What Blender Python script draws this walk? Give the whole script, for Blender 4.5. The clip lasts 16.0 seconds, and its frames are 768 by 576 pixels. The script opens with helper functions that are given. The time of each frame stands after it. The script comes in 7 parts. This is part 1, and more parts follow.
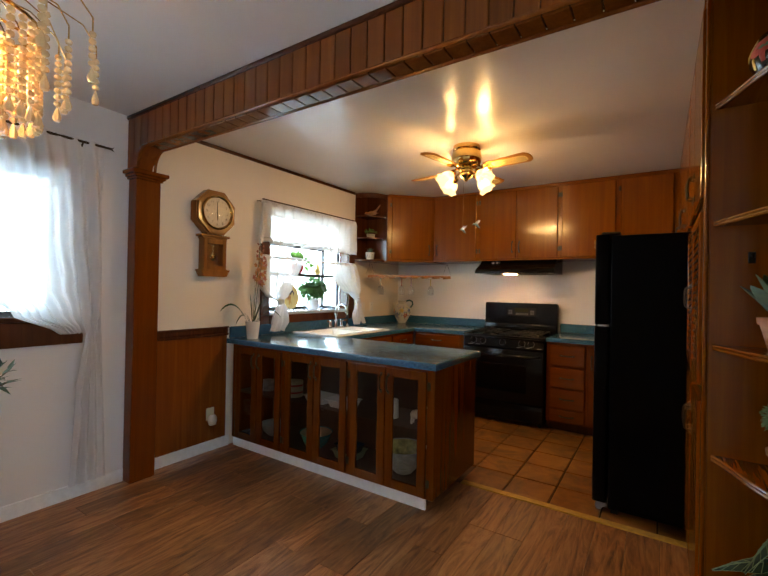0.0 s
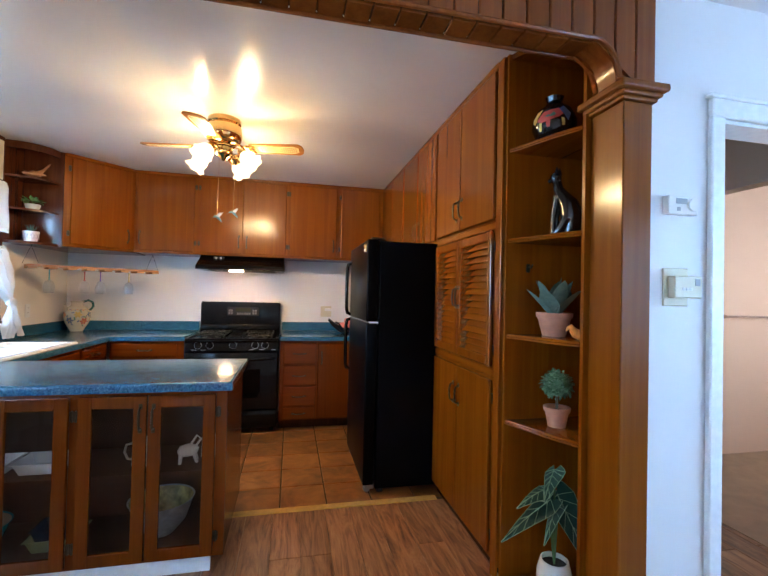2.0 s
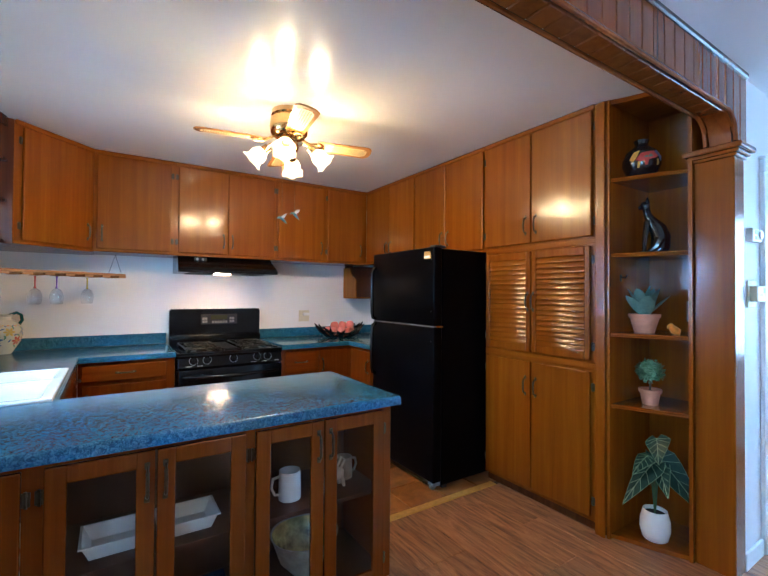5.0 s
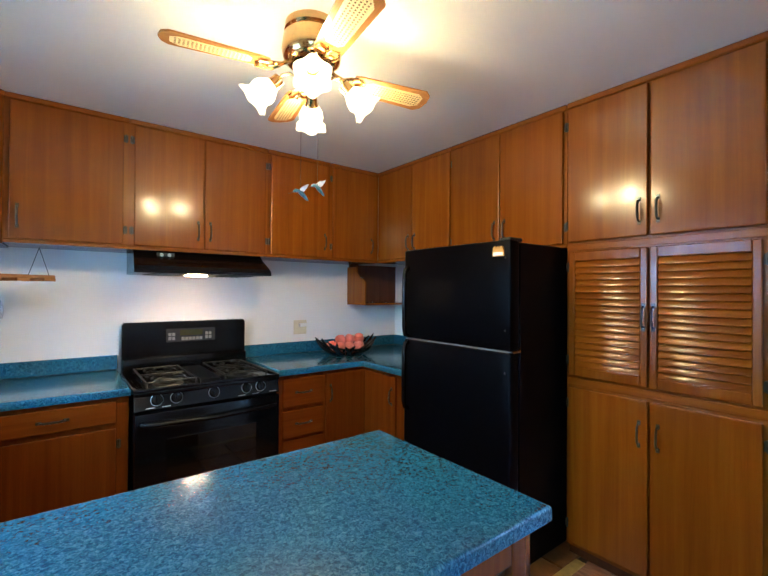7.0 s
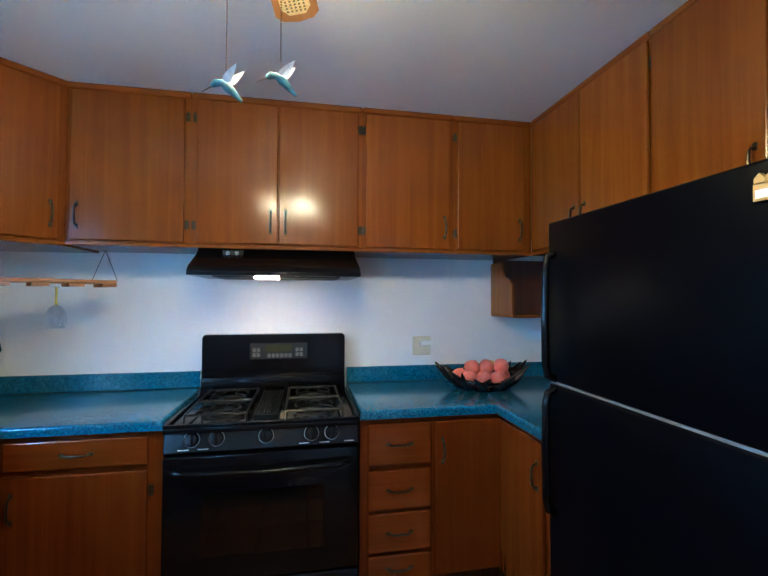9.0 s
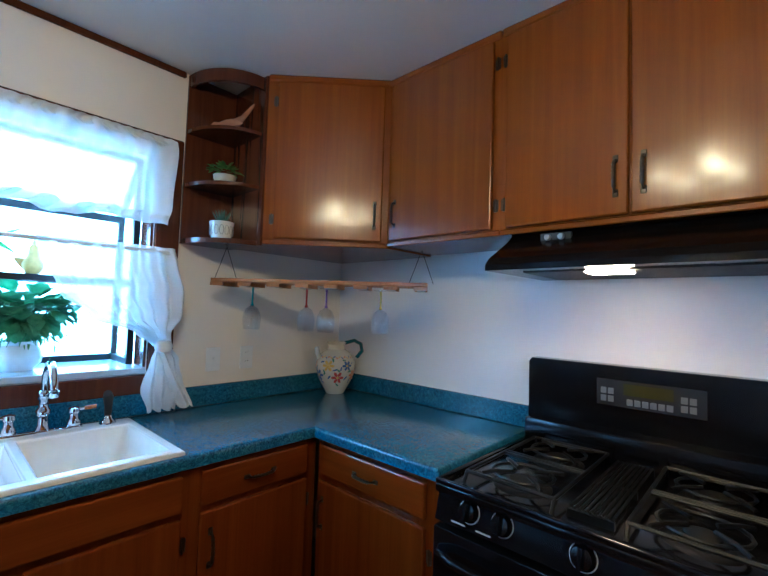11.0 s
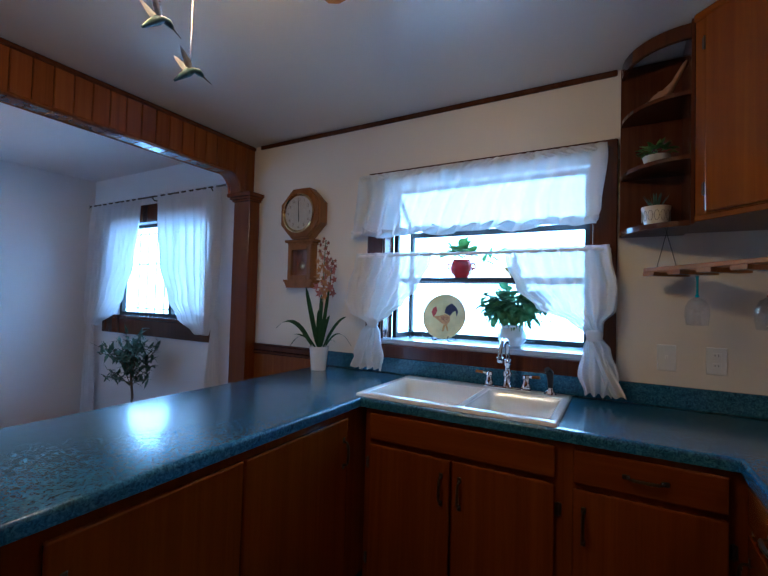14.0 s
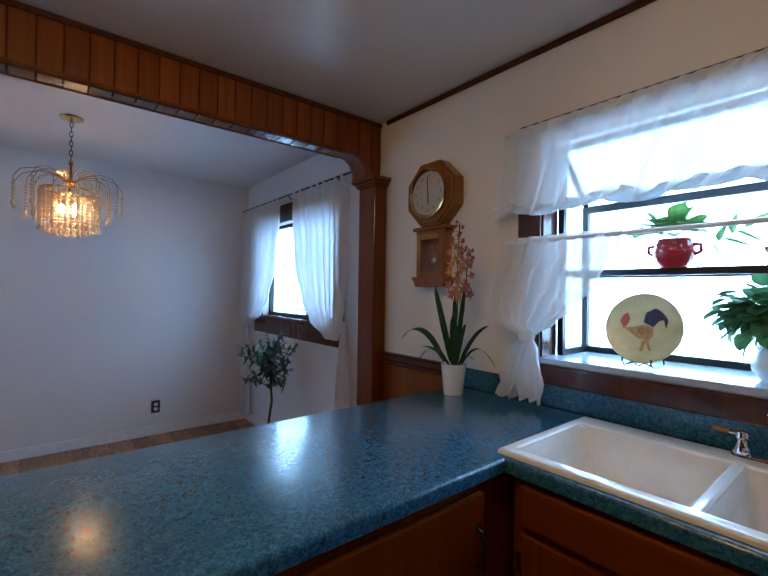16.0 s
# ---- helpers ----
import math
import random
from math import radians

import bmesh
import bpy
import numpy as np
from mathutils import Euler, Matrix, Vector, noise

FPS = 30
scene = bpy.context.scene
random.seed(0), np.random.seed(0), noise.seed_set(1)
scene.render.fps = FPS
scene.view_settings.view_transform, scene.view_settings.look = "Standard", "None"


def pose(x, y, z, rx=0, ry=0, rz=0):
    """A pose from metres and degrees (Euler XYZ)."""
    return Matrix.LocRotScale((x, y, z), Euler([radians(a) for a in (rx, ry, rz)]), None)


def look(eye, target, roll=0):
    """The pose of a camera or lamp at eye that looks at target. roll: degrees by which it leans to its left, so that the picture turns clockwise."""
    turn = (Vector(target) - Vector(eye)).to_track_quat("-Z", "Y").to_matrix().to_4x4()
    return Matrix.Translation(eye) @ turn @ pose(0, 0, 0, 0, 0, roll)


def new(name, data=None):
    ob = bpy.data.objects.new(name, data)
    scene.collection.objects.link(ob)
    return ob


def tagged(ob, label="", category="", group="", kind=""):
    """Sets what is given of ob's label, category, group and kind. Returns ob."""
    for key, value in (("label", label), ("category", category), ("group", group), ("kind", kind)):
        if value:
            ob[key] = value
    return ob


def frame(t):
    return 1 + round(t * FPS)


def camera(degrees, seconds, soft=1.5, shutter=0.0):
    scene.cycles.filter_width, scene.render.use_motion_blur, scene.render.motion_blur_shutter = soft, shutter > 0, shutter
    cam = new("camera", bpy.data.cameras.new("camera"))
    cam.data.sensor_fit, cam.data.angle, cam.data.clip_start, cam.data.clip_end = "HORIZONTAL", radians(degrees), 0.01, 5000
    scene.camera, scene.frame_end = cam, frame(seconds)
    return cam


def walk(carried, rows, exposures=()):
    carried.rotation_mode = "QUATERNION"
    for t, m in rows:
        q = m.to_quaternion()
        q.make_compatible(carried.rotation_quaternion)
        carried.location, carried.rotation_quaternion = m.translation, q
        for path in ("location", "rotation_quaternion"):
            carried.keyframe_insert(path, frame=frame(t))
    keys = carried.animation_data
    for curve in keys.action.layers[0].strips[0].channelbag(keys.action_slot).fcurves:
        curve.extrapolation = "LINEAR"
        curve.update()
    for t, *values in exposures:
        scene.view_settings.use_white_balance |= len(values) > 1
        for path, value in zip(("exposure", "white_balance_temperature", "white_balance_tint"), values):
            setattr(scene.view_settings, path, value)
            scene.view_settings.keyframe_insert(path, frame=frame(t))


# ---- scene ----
cam = camera(85.1, 16.0)
PATH = [
    (0, (0.236, 0.195, 1.322), (-0.867, 1.864, 1.333), 1.1),
    (0.5, (0.095, 0.259, 1.311), (-0.706, 2.092, 1.322), 1.5),
    (1, (-0.136, 0.347, 1.322), (-0.55, 2.304, 1.33), 1.4),
    (1.5, (-0.356, 0.356, 1.328), (-0.339, 2.356, 1.339), 1.2),
    (2, (-0.591, 0.33, 1.32), (-0.157, 2.282, 1.352), 1.3),
    (2.5, (-0.895, 0.365, 1.327), (-0.269, 2.264, 1.357), 1.3),
    (3, (-1.229, 0.384, 1.328), (-0.584, 2.277, 1.369), 1.5),
    (3.5, (-1.522, 0.403, 1.34), (-0.794, 2.265, 1.379), 1.1),
    (6, (-2.005, 1.315, 1.386), (-0.785, 2.899, 1.403), 0.3),
    (6.5, (-1.946, 1.564, 1.411), (-0.72, 3.144, 1.423), 0.3),
    (7, (-1.825, 1.817, 1.43), (-0.607, 3.403, 1.445), 0.4),
    (7.5, (-1.602, 2.044, 1.446), (-0.462, 3.687, 1.459), 0.2),
    (8, (-1.391, 2.242, 1.443), (-0.389, 3.973, 1.46), 0.3),
    (8.5, (-1.17, 2.401, 1.455), (-0.398, 4.245, 1.479), 0.2),
    (9, (-0.941, 2.513, 1.425), (-0.567, 4.477, 1.47), 0.2),
    (9.5, (-0.786, 2.655, 1.386), (-0.966, 4.646, 1.457), 0.5),
    (9.7, (-0.737, 2.721, 1.387), (-1.137, 4.678, 1.479), 0.9),
    (12, (-0.802, 3.773, 1.38), (-2.629, 4.583, 1.44), 1.4),
    (12.5, (-0.782, 3.887, 1.357), (-2.759, 4.184, 1.41), 1.6),
    (13, (-0.685, 3.989, 1.357), (-2.675, 3.796, 1.41), 1.5),
    (13.5, (-0.601, 4.06, 1.354), (-2.511, 3.47, 1.402), 1.6),
    (14, (-0.528, 4.125, 1.341), (-2.271, 3.145, 1.396), 1.5),
    (14.5, (-0.51, 4.143, 1.346), (-2.049, 2.866, 1.394), 1.5),
    (15, (-0.58, 4.107, 1.361), (-1.955, 2.655, 1.398), 1.1),
    (15.5, (-0.798, 3.983, 1.372), (-2.114, 2.477, 1.392), 0.9),
    (16, (-1.088, 3.834, 1.38), (-2.353, 2.284, 1.394), 0.8),
]
EXPOSURES = [(0.0, 0.55, 9300, 15), (0.5, 1.0, 8900, 15), (1.0, 1.2, 7700, 13), (2.0, 1.4, 6100, 11), (3.0, 1.46, 5650, 9), (6.0, 1.46, 5400, 5), (8.0, 1.32, 4900, -3), (9.0, 1.24, 4420, -4), (9.7, 1.2, 4400, -6), (12.5, 0.1, 4800, 9), (14.0, -0.2, 5050, 11), (15.0, -0.3, 5300, 12), (16.0, -0.28, 5850, 14)]
walk(cam, [(t, look(eye, target, roll)) for t, eye, target, roll in PATH], EXPOSURES)

# ---- light ----

world = bpy.data.worlds.new("World")
scene.world = world
world.use_nodes = True
wn = world.node_tree.nodes
sky = wn.new("ShaderNodeTexSky")
sky.sky_type, sky.sun_disc, sky.sun_elevation, sky.sun_rotation = "NISHITA", False, radians(50), radians(-60)
world.node_tree.links.new(sky.outputs[0], wn["Background"].inputs[0])
wn["Background"].inputs[1].default_value = 0.12


# ---- materials ----
def mat(name):
    m = bpy.data.materials.new(name)
    m.use_nodes = True
    return m, m.node_tree, m.node_tree.nodes["Principled BSDF"]


def node(nt, kind, **inputs):
    n = nt.nodes.new(kind)
    for key, value in inputs.items():
        if key in ("operation", "blend_type", "data_type", "feature", "wave_type", "bands_direction", "noise_dimensions"):
            if key == "operation":
                n.operation = value
            elif key == "blend_type":
                n.blend_type = value
            elif key == "data_type":
                n.data_type = value
            elif key == "feature":
                n.feature = value
            elif key == "wave_type":
                n.wave_type = value
            elif key == "bands_direction":
                n.bands_direction = value
        else:
            n.inputs[key.replace("_", " ")].default_value = value
    return n


def coords(nt, scale, shift=True):
    tc = nt.nodes.new("ShaderNodeTexCoord")
    mp = nt.nodes.new("ShaderNodeMapping")
    mp.inputs["Scale"].default_value = scale
    nt.links.new(tc.outputs["Object"], mp.inputs["Vector"])
    if shift:
        oi = nt.nodes.new("ShaderNodeObjectInfo")
        mul = node(nt, "ShaderNodeMath", operation="MULTIPLY")
        mul.inputs[1].default_value = 37.0
        nt.links.new(oi.outputs["Random"], mul.inputs[0])
        nt.links.new(mul.outputs[0], mp.inputs["Location"])
    return mp.outputs["Vector"]


def ramp(nt, fac, stops):
    r = nt.nodes.new("ShaderNodeValToRGB")
    el = r.color_ramp.elements
    while len(el) < len(stops):
        el.new(0.5)
    for e, (p, c) in zip(el, stops):
        e.position, e.color = p, (*c, 1)
    nt.links.new(fac, r.inputs[0])
    return r.outputs[0]


def noise_tex(nt, vec, scale, detail=4.0, rough=0.55, distort=0.0):
    n = node(nt, "ShaderNodeTexNoise", Scale=scale, Detail=detail, Roughness=rough, Distortion=distort)
    nt.links.new(vec, n.inputs["Vector"])
    return n.outputs["Fac"]


def bump(nt, bsdf, height, strength, dist=0.002):
    b = node(nt, "ShaderNodeBump", Strength=strength, Distance=dist)
    nt.links.new(height, b.inputs["Height"])
    nt.links.new(b.outputs[0], bsdf.inputs["Normal"])


def plain(name, color, rough=0.5, metal=0.0, coat=0.0, mottled=0.06, scale=30.0, bumpy=0.0, bump_scale=200.0):
    """A near-plain surface with slight mottling of colour and gloss."""
    m, nt, b = mat(name)
    v = coords(nt, (1, 1, 1))
    f = noise_tex(nt, v, scale)
    lo = tuple(max(c * (1 - mottled), 0) for c in color)
    hi = tuple(min(c * (1 + mottled), 1) for c in color)
    nt.links.new(ramp(nt, f, [(0.3, lo), (0.7, hi)]), b.inputs["Base Color"])
    b.inputs["Metallic"].default_value = metal
    b.inputs["Coat Weight"].default_value = coat
    b.inputs["Coat Roughness"].default_value = 0.1
    mr = node(nt, "ShaderNodeMapRange")
    mr.inputs["To Min"].default_value, mr.inputs["To Max"].default_value = rough * 0.85, min(rough * 1.2, 1)
    nt.links.new(noise_tex(nt, v, scale * 2.3), mr.inputs["Value"])
    nt.links.new(mr.outputs[0], b.inputs["Roughness"])
    if bumpy:
        bump(nt, b, noise_tex(nt, v, bump_scale), bumpy)
    return m


def wood(name, dark, mid, light, axis="z", rough=0.19, coat=0.14, tone=0.12, size=1.0):
    """Varnished wood, its grain along the axis given."""
    m, nt, b = mat(name)
    long, wide = 0.6 / size, 20.0 / size
    sc = {"x": (long, wide, wide), "y": (wide, long, wide), "z": (wide, wide, long)}[axis]
    v = coords(nt, sc)
    figure = noise_tex(nt, v, 1.1, 6.0, 0.6, 0.7)
    fine = noise_tex(nt, v, 7.0, 3.0, 0.7, 0.3)
    mixed = node(nt, "ShaderNodeMath", operation="MULTIPLY_ADD")
    mixed.inputs[1].default_value = 0.3
    nt.links.new(fine, mixed.inputs[0])
    nt.links.new(figure, mixed.inputs[2])
    col = ramp(nt, mixed.outputs[0], [(0.28, dark), (0.64, mid), (1.0, light)])
    oi = nt.nodes.new("ShaderNodeObjectInfo")
    mr = node(nt, "ShaderNodeMapRange")
    mr.inputs["To Min"].default_value, mr.inputs["To Max"].default_value = 1 - tone, 1 + tone * 0.6
    nt.links.new(oi.outputs["Random"], mr.inputs["Value"])
    mx = node(nt, "ShaderNodeMix", data_type="RGBA", blend_type="MULTIPLY")
    mx.inputs[0].default_value = 1.0
    nt.links.new(col, mx.inputs[6])
    nt.links.new(mr.outputs[0], mx.inputs[7])
    nt.links.new(mx.outputs[2], b.inputs["Base Color"])
    rr = node(nt, "ShaderNodeMapRange")
    rr.inputs["To Min"].default_value, rr.inputs["To Max"].default_value = rough * 0.85, rough * 1.25
    nt.links.new(noise_tex(nt, coords(nt, (6, 6, 6)), 1.0), rr.inputs["Value"])
    nt.links.new(rr.outputs[0], b.inputs["Roughness"])
    b.inputs["Specular IOR Level"].default_value = 0.32
    b.inputs["Coat Weight"].default_value, b.inputs["Coat Roughness"].default_value = coat, 0.1
    bump(nt, b, mixed.outputs[0], 0.12, 0.001)
    return m


def glow(name, color, strength):
    m, nt, b = mat(name)
    b.inputs["Base Color"].default_value = (*color, 1)
    b.inputs["Emission Color"].default_value = (*color, 1)
    b.inputs["Emission Strength"].default_value = strength
    return m


def frosted(name, color, strength, clear):
    """Lit frosted glass that lets part of the bulb's light straight through."""
    m, nt, b = mat(name)
    em, tr, mx = (nt.nodes.new(k) for k in ("ShaderNodeEmission", "ShaderNodeBsdfTransparent", "ShaderNodeMixShader"))
    em.inputs[0].default_value, em.inputs[1].default_value = (*color, 1), strength / (1 - clear)
    mx.inputs[0].default_value = clear
    nt.links.new(em.outputs[0], mx.inputs[1])
    nt.links.new(tr.outputs[0], mx.inputs[2])
    nt.links.new(mx.outputs[0], nt.nodes["Material Output"].inputs[0])
    return m


def glass(name, color=(1, 1, 1), rough=0.0, ior=1.45, thin=True):
    m, nt, b = mat(name)
    if thin:
        out = nt.nodes["Material Output"]
        tr = nt.nodes.new("ShaderNodeBsdfTransparent")
        tr.inputs[0].default_value = (*color, 1)
        gl = nt.nodes.new("ShaderNodeBsdfGlossy")
        gl.inputs["Roughness"].default_value = 0.02
        lw = nt.nodes.new("ShaderNodeLayerWeight")
        lw.inputs[0].default_value = 0.5
        pw = node(nt, "ShaderNodeMath", operation="POWER")
        pw.inputs[1].default_value = 4.0
        nt.links.new(lw.outputs["Facing"], pw.inputs[0])
        fr = node(nt, "ShaderNodeMath", operation="MULTIPLY_ADD")
        fr.inputs[1].default_value, fr.inputs[2].default_value = 0.7, (ior - 1) ** 2 / (ior + 1) ** 2
        nt.links.new(pw.outputs[0], fr.inputs[0])
        mx = nt.nodes.new("ShaderNodeMixShader")
        nt.links.new(fr.outputs[0], mx.inputs[0])
        nt.links.new(tr.outputs[0], mx.inputs[1])
        nt.links.new(gl.outputs[0], mx.inputs[2])
        nt.links.new(mx.outputs[0], out.inputs[0])
        return m
    b.inputs["Base Color"].default_value = (*color, 1)
    b.inputs["Transmission Weight"].default_value = 1.0
    b.inputs["Roughness"].default_value, b.inputs["IOR"].default_value = rough, ior
    return m


def sheer(name, color, clear=0.35, through_light=0.45):
    m, nt, b = mat(name)
    out = nt.nodes["Material Output"]
    tr, tl, df = (nt.nodes.new(k) for k in ("ShaderNodeBsdfTransparent", "ShaderNodeBsdfTranslucent", "ShaderNodeBsdfDiffuse"))
    tl.inputs[0].default_value = df.inputs[0].default_value = (*color, 1)
    a, c = nt.nodes.new("ShaderNodeMixShader"), nt.nodes.new("ShaderNodeMixShader")
    a.inputs[0].default_value = through_light
    nt.links.new(df.outputs[0], a.inputs[1])
    nt.links.new(tl.outputs[0], a.inputs[2])
    weave = ramp(nt, noise_tex(nt, coords(nt, (1, 1, 1), False), 400.0, 2.0), [(0.35, (clear * 0.5,) * 3), (0.65, (clear * 1.5,) * 3)])
    nt.links.new(weave, c.inputs[0])
    nt.links.new(a.outputs[0], c.inputs[1])
    nt.links.new(tr.outputs[0], c.inputs[2])
    nt.links.new(c.outputs[0], out.inputs[0])
    return m


def laminate(name):
    m, nt, b = mat(name)
    v = coords(nt, (1, 1, 1), False)
    f1 = noise_tex(nt, v, 95.0, 3.0, 0.65, 1.2)
    f2 = noise_tex(nt, v, 6.0, 2.0)
    c1 = ramp(nt, f1, [(0.36, (0.009, 0.05, 0.10)), (0.5, (0.022, 0.105, 0.185)), (0.6, (0.042, 0.16, 0.25)), (0.74, (0.075, 0.21, 0.30))])
    mx = node(nt, "ShaderNodeMix", data_type="RGBA", blend_type="MULTIPLY")
    mx.inputs[0].default_value = 0.35
    nt.links.new(c1, mx.inputs[6])
    nt.links.new(ramp(nt, f2, [(0.3, (0.7, 0.7, 0.7)), (0.7, (1, 1, 1))]), mx.inputs[7])
    nt.links.new(mx.outputs[2], b.inputs["Base Color"])
    b.inputs["Roughness"].default_value = 0.22
    b.inputs["Specular IOR Level"].default_value = 0.42
    b.inputs["Coat Weight"].default_value, b.inputs["Coat Roughness"].default_value = 0.32, 0.13
    bump(nt, b, f1, 0.006, 0.0006)
    return m


def plank_mat():
    m, nt, b = mat("plank_wood")
    v = coords(nt, (7.5, 1.1, 7.5))
    f = noise_tex(nt, v, 1.7, 7.0, 0.64, 3.2)
    fine = noise_tex(nt, coords(nt, (60, 2.5, 60)), 1.0, 3.0)
    add = node(nt, "ShaderNodeMath", operation="MULTIPLY_ADD")
    add.inputs[1].default_value = 0.28
    nt.links.new(fine, add.inputs[0])
    nt.links.new(f, add.inputs[2])
    col = ramp(nt, add.outputs[0], [(0.42, (0.075, 0.026, 0.011)), (0.53, (0.20, 0.078, 0.031)), (0.66, (0.34, 0.148, 0.062)), (0.82, (0.46, 0.23, 0.105))])
    oi = nt.nodes.new("ShaderNodeObjectInfo")
    mr = node(nt, "ShaderNodeMapRange")
    mr.inputs["To Min"].default_value, mr.inputs["To Max"].default_value = 0.62, 1.22
    nt.links.new(oi.outputs["Random"], mr.inputs["Value"])
    mx = node(nt, "ShaderNodeMix", data_type="RGBA", blend_type="MULTIPLY")
    mx.inputs[0].default_value = 1.0
    nt.links.new(col, mx.inputs[6])
    nt.links.new(mr.outputs[0], mx.inputs[7])
    nt.links.new(mx.outputs[2], b.inputs["Base Color"])
    b.inputs["Roughness"].default_value = 0.36
    bump(nt, b, add.outputs[0], 0.12, 0.001)
    return m


def tile_mat():
    m, nt, b = mat("terracotta_tile")
    v = coords(nt, (1, 1, 1))
    f = noise_tex(nt, v, 5.0, 5.0, 0.6, 0.6)
    g = noise_tex(nt, v, 60.0, 3.0)
    col = ramp(nt, f, [(0.32, (0.10, 0.032, 0.008)), (0.48, (0.23, 0.082, 0.018)), (0.66, (0.36, 0.15, 0.035))])
    oi = nt.nodes.new("ShaderNodeObjectInfo")
    mr = node(nt, "ShaderNodeMapRange")
    mr.inputs["To Min"].default_value, mr.inputs["To Max"].default_value = 0.8, 1.12
    nt.links.new(oi.outputs["Random"], mr.inputs["Value"])
    mx = node(nt, "ShaderNodeMix", data_type="RGBA", blend_type="MULTIPLY")
    mx.inputs[0].default_value = 1.0
    nt.links.new(col, mx.inputs[6])
    nt.links.new(mr.outputs[0], mx.inputs[7])
    nt.links.new(mx.outputs[2], b.inputs["Base Color"])
    b.inputs["Roughness"].default_value = 0.33
    bump(nt, b, g, 0.2, 0.001)
    return m


def wall_paint(name, color, rough=0.55, relief=0.25, scale=60.0):
    m, nt, b = mat(name)
    v = coords(nt, (1, 1, 1), False)
    f = noise_tex(nt, v, 1.6, 4.0)
    nt.links.new(ramp(nt, f, [(0.3, tuple(c * 0.95 for c in color)), (0.7, color)]), b.inputs["Base Color"])
    b.inputs["Roughness"].default_value = rough
    bump(nt, b, noise_tex(nt, v, scale, 4.0), relief, 0.002)
    return m


WOOD = wood("cabinet_wood", (0.145, 0.031, 0.0016), (0.205, 0.051, 0.0022), (0.265, 0.077, 0.004))
WOOD_H = wood("cabinet_wood_level_y", (0.145, 0.031, 0.0016), (0.205, 0.051, 0.0022), (0.265, 0.077, 0.004), axis="y")
WOOD_X = wood("cabinet_wood_level_x", (0.145, 0.031, 0.0016), (0.205, 0.051, 0.0022), (0.265, 0.077, 0.004), axis="x")
# cabinet wood again, darkened to paint in the shade on the low fronts
SHADED_TONES = (0.095, 0.017, 0.0015), (0.14, 0.028, 0.002), (0.19, 0.044, 0.0035)
SHADED_WOOD, SHADED_WOOD_X = wood("shaded_cabinet_wood", *SHADED_TONES), wood("shaded_cabinet_wood_level", *SHADED_TONES, axis="x")
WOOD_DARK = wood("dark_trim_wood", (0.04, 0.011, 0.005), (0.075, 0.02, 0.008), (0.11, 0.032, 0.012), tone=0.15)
WOOD_RED = wood("beam_slat_wood", (0.12, 0.028, 0.005), (0.19, 0.048, 0.008), (0.26, 0.075, 0.013), tone=0.2)
WOOD_PALE = wood("rack_wood", (0.28, 0.11, 0.04), (0.36, 0.16, 0.06), (0.45, 0.22, 0.09), axis="x", tone=0.1)
WOOD_OAK = wood("clock_oak", (0.15, 0.05, 0.011), (0.25, 0.09, 0.021), (0.33, 0.125, 0.034), tone=0.1)
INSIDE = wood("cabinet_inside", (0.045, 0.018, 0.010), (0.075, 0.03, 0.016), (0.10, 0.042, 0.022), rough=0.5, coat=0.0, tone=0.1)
TEAL = laminate("teal_laminate")
PLANK, TILE = plank_mat(), tile_mat()
GROUT = plain("grout", (0.07, 0.04, 0.025), 0.85, mottled=0.2, bumpy=0.3)
WALL_WHITE = wall_paint("white_wall_paint", (0.76, 0.74, 0.74))
WALL_CREAM = wall_paint("cream_wall_paint", (0.78, 0.71, 0.62))
WALL_TAN = wall_paint("tan_wall_paint", (0.72, 0.55, 0.42))
CEILING = wall_paint("gloss_ceiling_paint", (0.74, 0.72, 0.70), 0.24, 0.12, 35.0)
CEILING_DULL = wall_paint("dull_ceiling_paint", (0.74, 0.71, 0.71), 0.6, 0.3, 45.0)
WHITE_TRIM = plain("white_trim_paint", (0.78, 0.78, 0.78), 0.35)
BLACK = plain("black_enamel", (0.003, 0.003, 0.0035), 0.16, coat=0.3, mottled=0.2)
BLACK_TEX = plain("black_textured_door", (0.0014, 0.0015, 0.0024), 0.3, mottled=0.2, bumpy=0.12, bump_scale=160.0)
IRON = plain("cast_iron", (0.005, 0.005, 0.005), 0.35, metal=0.0, mottled=0.2, bumpy=0.3)
for m_ in (BLACK, BLACK_TEX, IRON):
    m_.node_tree.nodes["Principled BSDF"].inputs["Specular IOR Level"].default_value = 0.25
    m_.node_tree.nodes["Principled BSDF"].inputs["Coat Weight"].default_value = 0.0
BLACK_TEX.node_tree.nodes["Principled BSDF"].inputs["Specular IOR Level"].default_value = 0.05
BLACK_MATTE = plain("black_matte", (0.012, 0.012, 0.012), 0.6, bumpy=0.1)
BRONZE = plain("antique_bronze", (0.06, 0.042, 0.026), 0.3, metal=0.85, mottled=0.3, scale=80)
BRASS = plain("polished_brass", (0.62, 0.40, 0.16), 0.16, metal=1.0, mottled=0.08)
CHROME = plain("chrome", (0.75, 0.75, 0.77), 0.08, metal=1.0, mottled=0.03)
STEEL = plain("grey_plastic", (0.3, 0.31, 0.33), 0.4)
KEY_GREY = plain("key_grey", (0.12, 0.12, 0.115), 0.4)
PALE_PRINT = plain("pale_print", (0.55, 0.58, 0.62), 0.35)
ENAMEL = plain("white_sink_enamel", (0.82, 0.80, 0.75), 0.12, coat=0.4, mottled=0.03)
